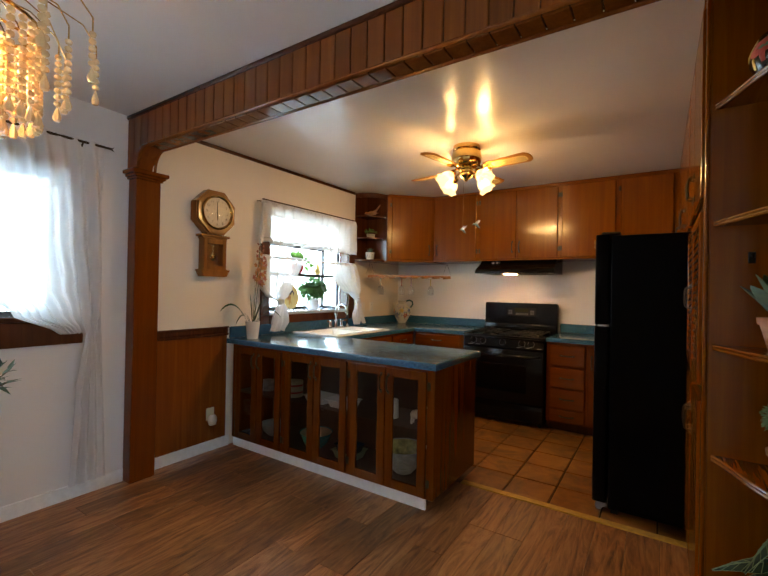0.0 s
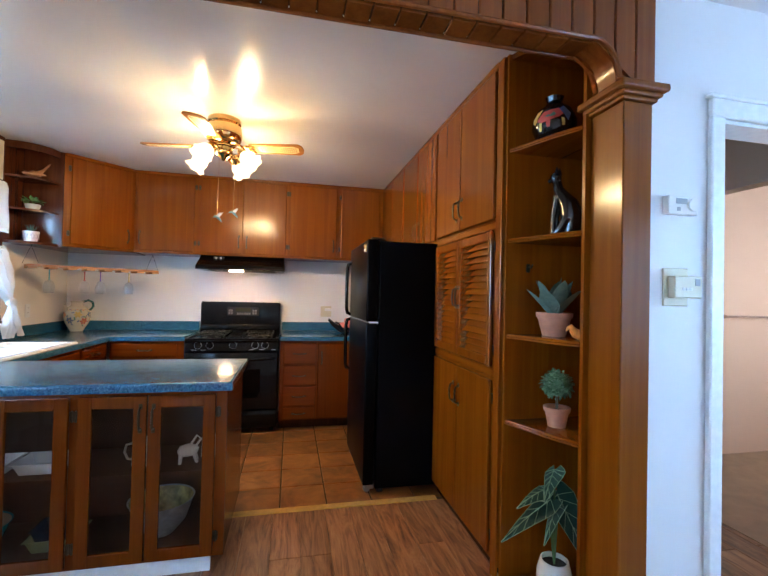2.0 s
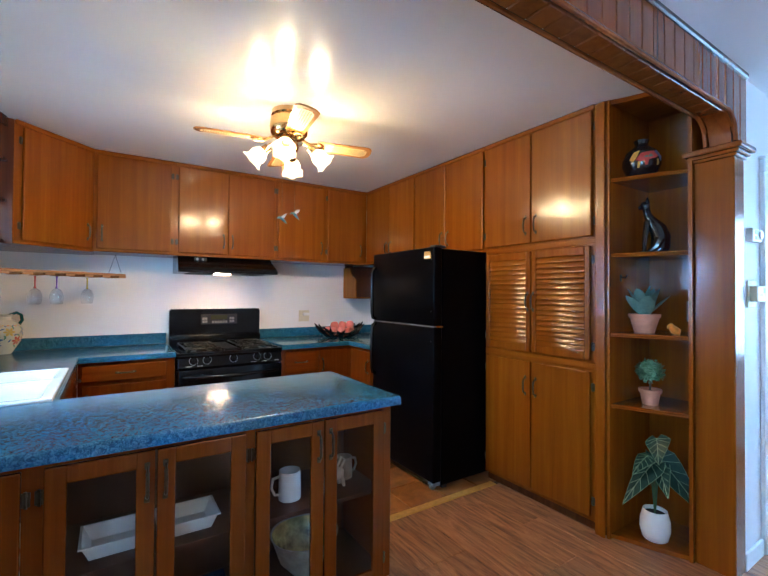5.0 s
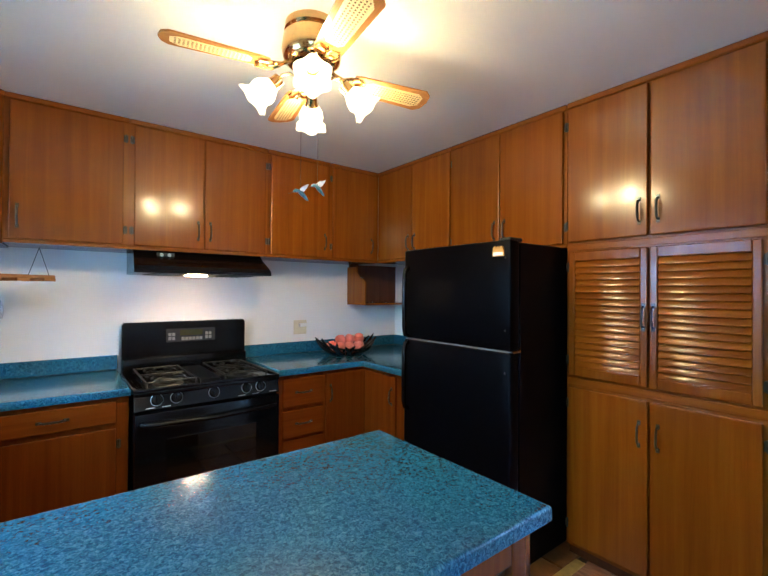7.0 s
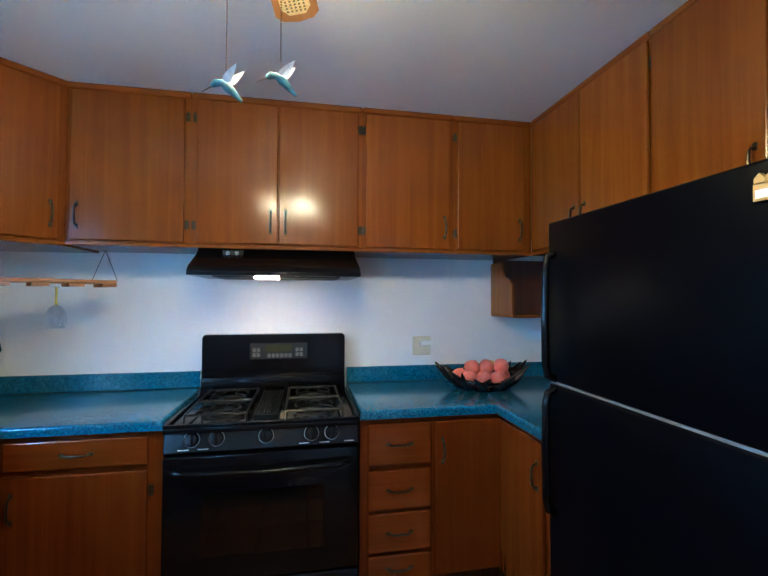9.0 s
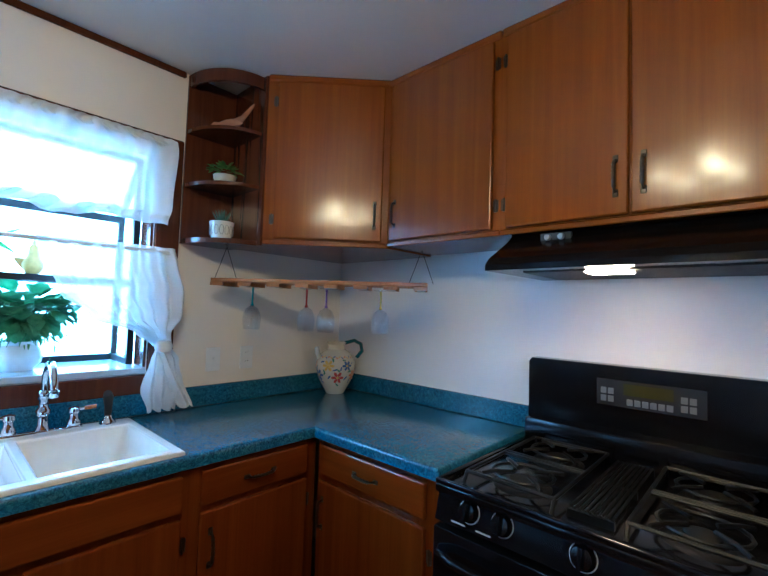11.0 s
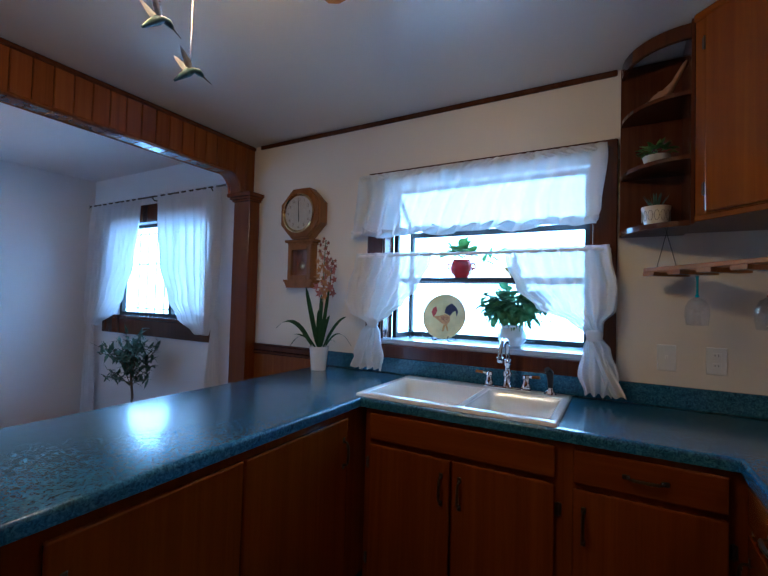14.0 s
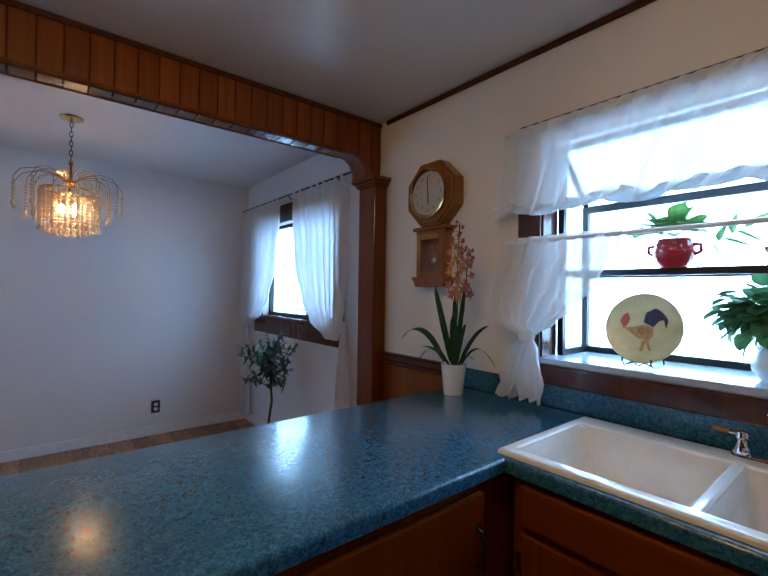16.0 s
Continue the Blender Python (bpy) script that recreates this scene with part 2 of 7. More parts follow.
IVORY = plain("ivory_plastic", (0.62, 0.56, 0.40), 0.4, mottled=0.03)
WHITE_PLASTIC = plain("white_plastic", (0.75, 0.74, 0.72), 0.35, mottled=0.02)
FRAME_DARK = plain("dark_aluminium", (0.02, 0.021, 0.023), 0.35, metal=0.5)
PANE = glass("window_glass")
DOOR_PANE = glass("cabinet_glass", (0.97, 0.97, 0.97), ior=1.3)
CLEAR = glass("clear_glass")
SHEER = sheer("sheer_white_cloth", (0.78, 0.79, 0.80), 0.125, 0.10)
SHEER_D = sheer("sheer_dining_cloth", (0.72, 0.72, 0.74), 0.06, 0.2)
DAYLIGHT = glow("daylight_backdrop", (0.42, 0.71, 1.0), 14.5)
LAMP_GLASS = frosted("lit_shade_glass", (1.0, 0.72, 0.34), 1.8, 0.5)
HOOD_LENS = glow("lit_hood_lens", (1.0, 0.58, 0.30), 55.0)
BULB = glow("lit_bulb", (1.0, 0.60, 0.26), 100.0)


# ---- mesh helpers ----
def box(bm, x0, x1, y0, y1, z0, z1, bev=0.0, seg=1):
    m = Matrix.Translation(((x0 + x1) / 2, (y0 + y1) / 2, (z0 + z1) / 2)) @ Matrix.Diagonal((x1 - x0, y1 - y0, z1 - z0, 1))
    vs = bmesh.ops.create_cube(bm, size=1, matrix=m)["verts"]
    if bev:
        bmesh.ops.bevel(bm, geom=list({e for v in vs for e in v.link_edges}), offset=bev, segments=seg, affect="EDGES", profile=0.5)
    return bm


def B(*a, **k):
    return box(bmesh.new(), *a, **k)


def lathe(bm, profile, at=(0, 0, 0), seg=24, m=None):
    """A solid of revolution about z from (radius, height) pairs."""
    rings = []
    for r, z in profile:
        if r < 1e-5:
            rings.append([bm.verts.new((at[0], at[1], at[2] + z))])
        else:
            rings.append([bm.verts.new((at[0] + r * math.cos(2 * math.pi * k / seg), at[1] + r * math.sin(2 * math.pi * k / seg), at[2] + z)) for k in range(seg)])
    for a, b in zip(rings, rings[1:]):
        for k in range(seg):
            j = (k + 1) % seg
            if len(a) == 1 and len(b) > 1:
                bm.faces.new((a[0], b[k], b[j]))
            elif len(b) == 1 and len(a) > 1:
                bm.faces.new((a[k], a[j], b[0]))
            elif len(a) > 1:
                bm.faces.new((a[k], a[j], b[j], b[k]))
    if m is not None:
        bmesh.ops.transform(bm, matrix=m, verts=[v for ring in rings for v in ring])
    return bm


def tube(bm, pts, r, sides=8, closed=False):
    """A round bar along the points; r is one radius or one for each point."""
    pts = [Vector(p) for p in pts]
    n = len(pts)
    rs = r if isinstance(r, (list, tuple)) else [r] * n
    rings, side = [], None
    for i, p in enumerate(pts):
        a, b = (pts[i - 1], pts[(i + 1) % n]) if closed else (pts[max(i - 1, 0)], pts[min(i + 1, n - 1)])
        d = (b - a).normalized()
        if side is None:
            side = d.cross(Vector((0, 0, 1)) if abs(d.z) < 0.9 else Vector((1, 0, 0))).normalized()
        side = (side - d * side.dot(d)).normalized()
        up = d.cross(side)
        rings.append([bm.verts.new(p + rs[i] * (math.cos(2 * math.pi * k / sides) * side + math.sin(2 * math.pi * k / sides) * up)) for k in range(sides)])
    for i in range(n if closed else n - 1):
        a, b = rings[i], rings[(i + 1) % n]
        for k in range(sides):
            j = (k + 1) % sides
            bm.faces.new((a[k], a[j], b[j], b[k]))
    if not closed:
        bm.faces.new(rings[0][::-1])
        bm.faces.new(rings[-1])
    return bm


def sheet(bm, fn, nu, nv):
    """A grid of faces over u, v in 0..1."""
    g = [[bm.verts.new(fn(u / nu, v / nv)) for v in range(nv + 1)] for u in range(nu + 1)]
    for u in range(nu):
        for v in range(nv):
            bm.faces.new((g[u][v], g[u + 1][v], g[u + 1][v + 1], g[u][v + 1]))
    return bm


def prism(bm, outline, z0, z1):
    """An upright prism over an outline of (x, y)."""
    lo = [bm.verts.new((x, y, z0)) for x, y in outline]
    hi = [bm.verts.new((x, y, z1)) for x, y in outline]
    n = len(lo)
    bm.faces.new(lo[::-1])
    bm.faces.new(hi)
    for k in range(n):
        bm.faces.new((lo[k], lo[(k + 1) % n], hi[(k + 1) % n], hi[k]))
    return bm


def side_prism(bm, outline, y0, y1):
    """A prism over an outline of (x, z), from y0 to y1."""
    made = prism(bmesh.new(), [(x, z) for x, z in outline], -y1, -y0)
    bmesh.ops.transform(made, matrix=pose(0, 0, 0, 90), verts=made.verts)
    tmp = bpy.data.meshes.new("tmp")
    made.to_mesh(tmp)
    bm.from_mesh(tmp)
    bpy.data.meshes.remove(tmp)
    return bm


def mesh_of(name, bm, material, smooth=False):
    bmesh.ops.recalc_face_normals(bm, faces=bm.faces)
    me = bpy.data.meshes.new(name)
    bm.to_mesh(me)
    bm.free()
    me.materials.append(material)
    if smooth:
        me.polygons.foreach_set("use_smooth", [True] * len(me.polygons))
        me.set_sharp_from_angle(angle=radians(42))
    return me


def part(name, bm, material, parent, label="", smooth=False, m=None):
    ob = new(name, mesh_of(name, bm, material, smooth))
    ob.parent = parent
    if m is not None:
        ob.matrix_basis = m
    if label:
        ob["label"] = label
    return ob


def twin(ob, m, parent=None):
    """One more part on the same mesh."""
    o = ob.copy()
    scene.collection.objects.link(o)
    o.parent = parent or ob.parent
    o.matrix_basis = m
    return o


def thing(name, m, label, category, group=""):
    e = new(name)
    e.empty_display_size = 0.1
    e.matrix_basis = m
    return tagged(e, label, category, group)


def solo(name, bm, material, label, category, group="", m=None, smooth=False, kind=""):
    ob = new(name, mesh_of(name, bm, material, smooth))
    if m is not None:
        ob.matrix_basis = m
    return tagged(ob, label, category, group, kind)


def structure(name, bm, material, label="", smooth=False):
    return solo(name, bm, material, label, "", kind="structure", smooth=smooth)


# ---- structure ----
WX, NY, SY, EX, KX, CZ = -2.79, 5.13, -0.575, 2.8, 0.86, 2.47
BY0, BY1, BZ = 1.60, 1.767, 2.222
G0, G1, GZ0, GZ1 = 2.84, 4.01, 1.09, 2.06
D0, D1, DZ0, DZ1 = -0.15, 1.22, 1.13, 1.99

def pierced(u_cuts, z_cuts, holes, place):
    """A wall in one piece over a grid of cells; place(u, z, side) gives a point on the near (0) or far (1) face."""
    bm = bmesh.new()
    at = {}

    def v(i, j, q):
        if (i, j, q) not in at:
            at[i, j, q] = bm.verts.new(place(u_cuts[i], z_cuts[j], q))
        return at[i, j, q]

    cells = {(i, j) for i in range(len(u_cuts) - 1) for j in range(len(z_cuts) - 1)} - set(holes)
    for i, j in sorted(cells):
        ring = [(i, j), (i + 1, j), (i + 1, j + 1), (i, j + 1)]
        bm.faces.new([v(*p, 0) for p in ring])
        bm.faces.new([v(*p, 1) for p in reversed(ring)])
        for k, nb in enumerate(((i, j - 1), (i + 1, j), (i, j + 1), (i - 1, j))):
            if nb not in cells:
                a, b = ring[k], ring[(k + 1) % 4]
                bm.faces.new((v(*a, 0), v(*a, 1), v(*b, 1), v(*b, 0)))
    return bm


# the window wall in two paints: white in the dining room, cream in the kitchen
bm = pierced((SY - 0.12, D0, D1, BY0 + 0.09), (0, DZ0, DZ1, CZ), [(1, 1)], lambda u, z, q: (WX - 0.12 * q, u, z))
structure("wall_west_dining", bm, WALL_WHITE, "white painted dining room wall with a window")
bm = pierced((BY0 + 0.09, G0, G1, NY + 0.12), (0, GZ0, GZ1, CZ), [(1, 1)], lambda u, z, q: (WX - 0.12 * q, u, z))
structure("wall_west_kitchen", bm, WALL_CREAM, "cream painted kitchen wall with a garden window")
structure("wall_north", B(WX, KX + 0.1, NY, NY + 0.12, 0, CZ), WALL_WHITE, "white painted kitchen wall behind the range")
structure("wall_east_kitchen", B(KX, KX + 0.1, 1.73, NY, 0, CZ), WALL_WHITE, "white painted wall behind the refrigerator")
bm = pierced((WX, 1.5, 2.5, EX + 0.12), (0, 0.95, 2.0, CZ), [(1, 1)], lambda u, z, q: (u, SY - 0.12 * q, z))
structure("wall_south", bm, WALL_WHITE, "white painted dining room wall")
# opening in the unseen east wall, added to let in fill light
structure("wall_east", pierced((SY, -0.35, 1.35, 1.6), (0, 0.8, 2.1, CZ), [(1, 1)], lambda u, z, q: (EX + 0.12 * q, u, z)), WALL_WHITE, "white painted wall out of view with an added wide window")
bm = pierced((0.682, 1.0, 1.78, EX + 0.12), (0, 2.02, CZ), [(1, 0)], lambda u, z, q: (u, 1.61 + 0.12 * q, z))
structure("wall_hall", bm, WALL_WHITE, "white painted wall with a doorway to the hall")
# the hall and the room past it
bm = bmesh.new()
box(bm, 1.9, 2.0, 1.73, 1.87, 0, CZ)
box(bm, 1.9, 2.0, 1.87, 3.1, 1.98, CZ)
box(bm, 1.9, 2.0, 3.1, 3.6, 0, CZ)
structure("wall_hall_east", bm, WALL_TAN, "pale hall wall with a doorway to the bathroom")
structure("wall_hall_north", B(KX + 0.1, 1.9, 3.6, 3.7, 0, CZ), WALL_TAN, "pale hall end wall")
structure("wall_bathroom_north", B(2.0, 4.4, 3.25, 3.35, 0, CZ), WALL_TAN, "tan painted wall of the far room")
structure("wall_bathroom_east", B(4.3, 4.4, 1.73, 3.25, 0, CZ), WALL_TAN, "tan painted end wall of the far room")
# window out of view, added so the far room gets light
structure("wall_bathroom_south", pierced((2.0, 3.1, 4.0, 4.3), (0, 1.0, 2.1, CZ), [(1, 1)], lambda u, z, q: (u, 1.85 - 0.12 * q, z)), WALL_TAN, "tan painted wall of the far room with an added unseen window")
structure("floor_bathroom", B(1.96, 4.3, 1.85, 3.25, -0.012, 0.004), plain("tan_tile_floor", (0.42, 0.30, 0.19), 0.4, mottled=0.15, scale=6), "tan bathroom floor")
# glowing panel added behind that opening to brighten the tan walls
structure("fill_glow_bathroom", B(2.95, 4.3, 1.15, 1.16, 0.8, 2.6), glow("added_fill_bathroom", (0.95, 0.95, 1.0), 2.6), "bright panel added past the far room's unseen window")
structure("floor", B(WX - 0.12, 4.4, SY - 0.12, NY + 0.12, -0.15, -0.012), GROUT, "dark subfloor and grout under planks and tiles")
structure("ceiling_dining", B(WX - 0.12, EX + 0.12, SY - 0.12, BY0 + 0.09, CZ, CZ + 0.1), CEILING_DULL, "white textured dining room ceiling")
structure("ceiling", B(WX - 0.12, 4.4, BY0 + 0.09, NY + 0.12, CZ, CZ + 0.1), CEILING, "glossy white kitchen ceiling")

# daylight past the windows, an added fill glow to the east, and the ground
structure("backdrop", B(-4.61, -4.6, -8.0, 7.5, 0.3, 4.5), DAYLIGHT, "overexposed bright daylight")
structure("backdrop_south", B(-0.6, 3.6, -2.3, -2.29, 0.3, 4.0), glow("daylight_far_side", (0.5, 0.76, 1.0), 1.6), "bright daylight past the far window")
# glowing panel added to brighten the dining side from out of view
structure("fill_glow_east", B(4.5, 4.51, -3.0, 1.05, 0.3, 4.0), glow("added_fill_east", (0.5, 0.76, 1.0), 3.1), "bright panel added past the unseen east window")
structure("ground", B(-400, 400, -400, 400, -0.4, -0.2), plain("pale_ground", (0.3, 0.28, 0.25), 0.9, mottled=0.2, scale=2), "pale dry ground outside")

# baseboards and trim
bm = B(WX, WX + 0.014, SY, BY0, 0, 0.085, bev=0.003)
structure("baseboard_west", bm, WHITE_TRIM, "white painted baseboard")
structure("baseboard_kitchen", B(WX, WX + 0.014, BY1, 2.43, 0, 0.085, bev=0.003), WHITE_TRIM, "white painted baseboard")
structure("baseboard_south", B(WX + 0.014, EX, SY, SY + 0.014, 0, 0.085, bev=0.003), WHITE_TRIM, "white painted baseboard")
structure("baseboard_hall", B(0.685, 0.93, 1.596, 1.61, 0, 0.085, bev=0.003), WHITE_TRIM, "white painted baseboard")
structure("ceiling_trim", B(WX, WX + 0.016, BY1, 4.11, CZ - 0.03, CZ - 0.001, bev=0.004), WOOD_DARK, "dark wood trim under the kitchen ceiling")
structure("wainscot", B(WX, WX + 0.008, BY1, 2.395, 0.085, 0.93), WOOD_RED, "dark red-brown wood wall panel")
bm = B(WX, WX + 0.028, BY1, 2.40, 0.925, 0.945, bev=0.005)
box(bm, WX, WX + 0.02, BY1, 2.40, 0.945, 0.985, bev=0.006)
box(bm, WX, WX + 0.034, BY1, 2.40, 0.985, 0.998, bev=0.005)
structure("chair_rail", bm, WOOD_DARK, "moulded dark wood chair rail")

# doorway casing
bm = B(0.938, 1.0, 1.586, 1.61, 0, 2.02, bev=0.005)
box(bm, 0.938, 1.842, 1.584, 1.61, 2.02, 2.09, bev=0.005)
box(bm, 1.78, 1.842, 1.586, 1.61, 0, 2.02, bev=0.005)
box(bm, 0.925, 1.855, 1.578, 1.61, 2.09, 2.105, bev=0.004)
box(bm, 1.0, 1.012, 1.61, 1.73, 0, 2.008)
box(bm, 1.768, 1.78, 1.61, 1.73, 0, 2.008)
box(bm, 1.0, 1.78, 1.61, 1.73, 2.008, 2.02)
structure("door_casing", bm, WHITE_TRIM, "white painted door casing")


def beam():
    b = thing("beam", pose(0, 0, 0), "red-brown slatted wood archway beam on two posts", "beam")
    x0, x1, f0, f1 = WX + 0.001, 0.681, BY0 - 0.012, 1.702
    part("core", B(x0, x1, f0 + 0.014, f1 - 0.014, BZ + 0.012, CZ - 0.002), WOOD_DARK, b)
    for y0, y1 in ((f0 - 0.012, f0 + 0.006), (f1 - 0.006, f1 + 0.012)):
        part("top_trim", B(x0, x1, y0, y1, CZ - 0.03, CZ - 0.003, bev=0.006), WOOD_DARK, b)
    for y in (f0 - 0.004, f1 + 0.004):
        part("bottom_trim", tube(bmesh.new(), [(WX + 0.266, y, BZ + 0.007), (0.391, y, BZ + 0.007)], 0.0095, 8), WOOD_RED, b, smooth=True)
    n = 40
    w = (x1 - x0) / n
    ends = ((1, WX + 0.1), (-1, 0.557))

    def foot(x):
        """How far down the slats reach: along the arch, then to the capital."""
        for sx, xp in ends:
            d = sx * (x - xp)
            if d < 0.035:
                return 2.101
            if d < 0.145:
                return BZ - 0.122 + 0.126 * math.sin(math.acos(max(-1.0, 1 - (d - 0.035) / 0.11)))
        return BZ + 0.018

    made = {}
    for k in range(n):
        xa, xb = x0 + k * w + 0.0015, x0 + (k + 1) * w - 0.0015
        za, zb = foot(xa), foot(xb)
        key = (round(za, 3), round(zb, 3))
        if key not in made:
            bm = side_prism(bmesh.new(), [(0, za), (xb - xa, zb), (xb - xa, CZ - 0.03), (0, CZ - 0.03)], 0, 0.012)
            bmesh.ops.bevel(bm, geom=[e for e in bm.edges if abs(e.verts[0].co.x - e.verts[1].co.x) < 1e-5 and abs(e.verts[0].co.y - e.verts[1].co.y) < 1e-5], offset=0.004, segments=1, affect="EDGES")
            made[key] = mesh_of("slat", bm, WOOD_RED)
        for y in (f0, f1 - 0.012):
            o = new("slat", made[key])
            o.parent, o.matrix_basis = b, pose(xa, y, 0)
    board = mesh_of("soffit_board", B(0.002, w - 0.002, f0 + 0.013, f1 - 0.013, BZ, BZ + 0.012, bev=0.003), WOOD_RED)
    for k in range(3, n - 3):
        o = new("soffit_board", board)
        o.parent, o.matrix_basis = b, pose(x0 + k * w, 0, 0)
    # the arch brackets, curved underneath, with a moulding along each face
    for sx, xp in ends:
        r = 0.11
        arc = [(xp + sx * (0.035 + r * (1 - math.cos(a))), BZ - 0.122 + 0.126 * math.sin(a)) for a in [k * math.pi / 16 for k in range(9)]]
        pts = [(xp, BZ + 0.03), (xp, BZ - 0.122)] + arc + [(xp + sx * 0.2, BZ + 0.008), (xp + sx * 0.2, BZ + 0.03)]
        part("arch_bracket", side_prism(bmesh.new(), pts, f0 + 0.013, f1 - 0.013), WOOD_RED, b, smooth=True)
        for y in (f0 - 0.004, f1 + 0.004):
            line = [(arc[0][0], y, BZ - 0.121)] + [(x, y, z + 0.006) for x, z in arc] + [(xp + sx * 0.165, y, BZ + 0.007)]
            part("arch_trim", tube(bmesh.new(), line, 0.0095, 8), WOOD_RED, b, smooth=True)
    return b


beam()


def post(x0, x1, label, post_wood):
    p = thing("post", pose((x0 + x1) / 2, (BY0 + BY1) / 2, 0), label, "post", "archway posts")
    hx, hy = (x1 - x0) / 2, (BY1 - BY0) / 2
    part("shaft", B(-hx, hx, -hy, hy, 0, 2.04, bev=0.004), post_wood, p)
    bm = B(-hx - 0.012, hx + 0.012, -hy - 0.012, hy + 0.012, 2.04, 2.055, bev=0.005, seg=2)
    box(bm, -hx - 0.024, hx + 0.024, -hy - 0.024, hy + 0.024, 2.055, 2.072, bev=0.006, seg=2)
    box(bm, -hx - 0.04, hx + 0.04, -hy - 0.04, hy + 0.04, 2.072, 2.1, bev=0.008, seg=2)
    part("capital", bm, post_wood, p, "moulded wooden capital")
    part("upper_shaft", B(-hx + 0.002, hx - 0.002, -hy + 0.003, 0.001, 2.1, BZ + 0.03), WOOD_RED, p)


# the window-wall post takes the same wood with shade in its colour
post(WX + 0.002, WX + 0.1, "dark brown wooden post against the window wall", SHADED_WOOD)
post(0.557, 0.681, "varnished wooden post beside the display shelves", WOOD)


# ---- cabinets ----
PULL = {}


def pull(parent, m, level=False):
    """A small antique pull, upright or level."""
    key = "level" if level else "upright"
    if key not in PULL:
        bm = bmesh.new()
        h = 0.058
        pts = [(0, 0, -h + 0.008), (0, -0.018, -h + 0.012), (0, -0.024, -h / 2), (0, -0.026, 0), (0, -0.024, h / 2), (0, -0.018, h - 0.012), (0, 0, h - 0.008)]
        tube(bm, pts[:2] + [(0, -0.022 - 0.004 * math.cos(q * math.pi / 12 - math.pi / 2), -h + 0.018 + q * (2 * h - 0.036) / 12) for q in range(13)] + pts[-2:],
             [0.005, 0.004] + [0.0068 if q % 2 else 0.0042 for q in range(13)] + [0.004, 0.005], 8)
        for z in (-h + 0.004, h - 0.004):
            box(bm, -0.008, 0.008, -0.004, 0, z - 0.012, z + 0.012, bev=0.002)
        if level:
            bmesh.ops.transform(bm, matrix=pose(0, 0, 0, 0, 90, 0), verts=bm.verts)
        PULL[key] = mesh_of("handle", bm, BRONZE, True)
    o = new("handle", PULL[key])
    o.parent, o.matrix_basis = parent, m
    o["label"] = "antique bronze pull handle"
    return o


def hinge(parent, m):
    if "hinge" not in PULL:
        bm = B(-0.011, 0.011, -0.003, 0, -0.022, 0.022, bev=0.002)
        tube(bm, [(0, -0.004, -0.025), (0, -0.004, 0.025)], 0.004, 6)
        PULL["hinge"] = mesh_of("hinge", bm, BRONZE)
    o = new("hinge", PULL["hinge"])
    o.parent, o.matrix_basis = parent, m
    return o


def door(cab, u0, u1, z0, z1, handle="r", at=0.12, hinges=True, material=None):
    """A flat overlay door with a routed edge. handle: the side of its pull; at: its height from the near end (below zero: from the top)."""
    w, h = u1 - u0, z1 - z0
    bm = B(0, w, -0.02, -0.001, 0, h, bev=0.006, seg=2)
    d = part("door", bm, material or WOOD, cab, m=pose(u0, 0, z0))
    hu = w - 0.035 if handle == "r" else 0.035
    pull(d, pose(hu, -0.02, at if at > 0 else h + at))
    if hinges:
        hx = u0 - 0.012 if handle == "r" else u1 + 0.012
        for z in (z0 + 0.09, z1 - 0.09):
            hinge(cab, pose(hx, -0.001, z))
    return d


def drawer(cab, u0, u1, z0, z1, knob=True):
    d = part("drawer_front", B(0, u1 - u0, -0.02, -0.001, 0, z1 - z0, bev=0.006, seg=2), SHADED_WOOD_X, cab, m=pose(u0, 0, z0))
    if knob:
        pull(d, pose((u1 - u0) / 2, -0.02, (z1 - z0) / 2), True)
    return d


FACE = {"S": 0, "W": -90, "E": 90, "N": 180}


def upper(m, w, doors, label, z0=1.675, z1=2.462, depth=0.345):
    c = thing("wall_cabinet", m, label, "cabinet", "wall cabinets")
    part("body", B(0, w, 0.001, depth, z0, z1), WOOD, c)
    part("bottom_rail", B(0.001, w - 0.001, -0.006, 0.001, z0, z0 + 0.02, bev=0.003), WOOD_X, c)
    part("crown_trim", B(0.001, w - 0.001, -0.016, 0.001, z1 - 0.026, z1 + 0.006, bev=0.006), WOOD_X, c)
    for u0, u1, side in doors:
        door(c, u0, u1, z0 + 0.024, z1 - 0.03, side)
    return c


UY = 4.78
upper(pose(-2.08, UY, 0), 0.57, [(0.023, 0.539, "l")], "golden brown wooden wall cabinet over the counter")
upper(pose(-1.51, UY, 0), 0.875, [(0.026, 0.428, "r"), (0.434, 0.854, "l")], "golden brown double-door wall cabinet above the range hood")
upper(pose(-0.635, UY, 0), 0.526, [(0.022, 0.504, "r")], "golden brown wall cabinet with strong wood grain")
upper(pose(-0.109, UY, 0), 0.489, [(0.022, 0.437, "r")], "brown wooden wall cabinet in the corner")
upper(pose(0.38, UY, 0, 0, 0, -90), 0.885, [(0.03, 0.465, "r"), (0.472, 0.875, "l")], "brown wooden corner wall cabinet beside the refrigerator", depth=0.478)
upper(pose(0.38, 3.895, 0, 0, 0, -90), 0.863, [(0.012, 0.42, "r"), (0.428, 0.845, "l")], "brown wooden wall cabinet above the refrigerator", depth=0.478)

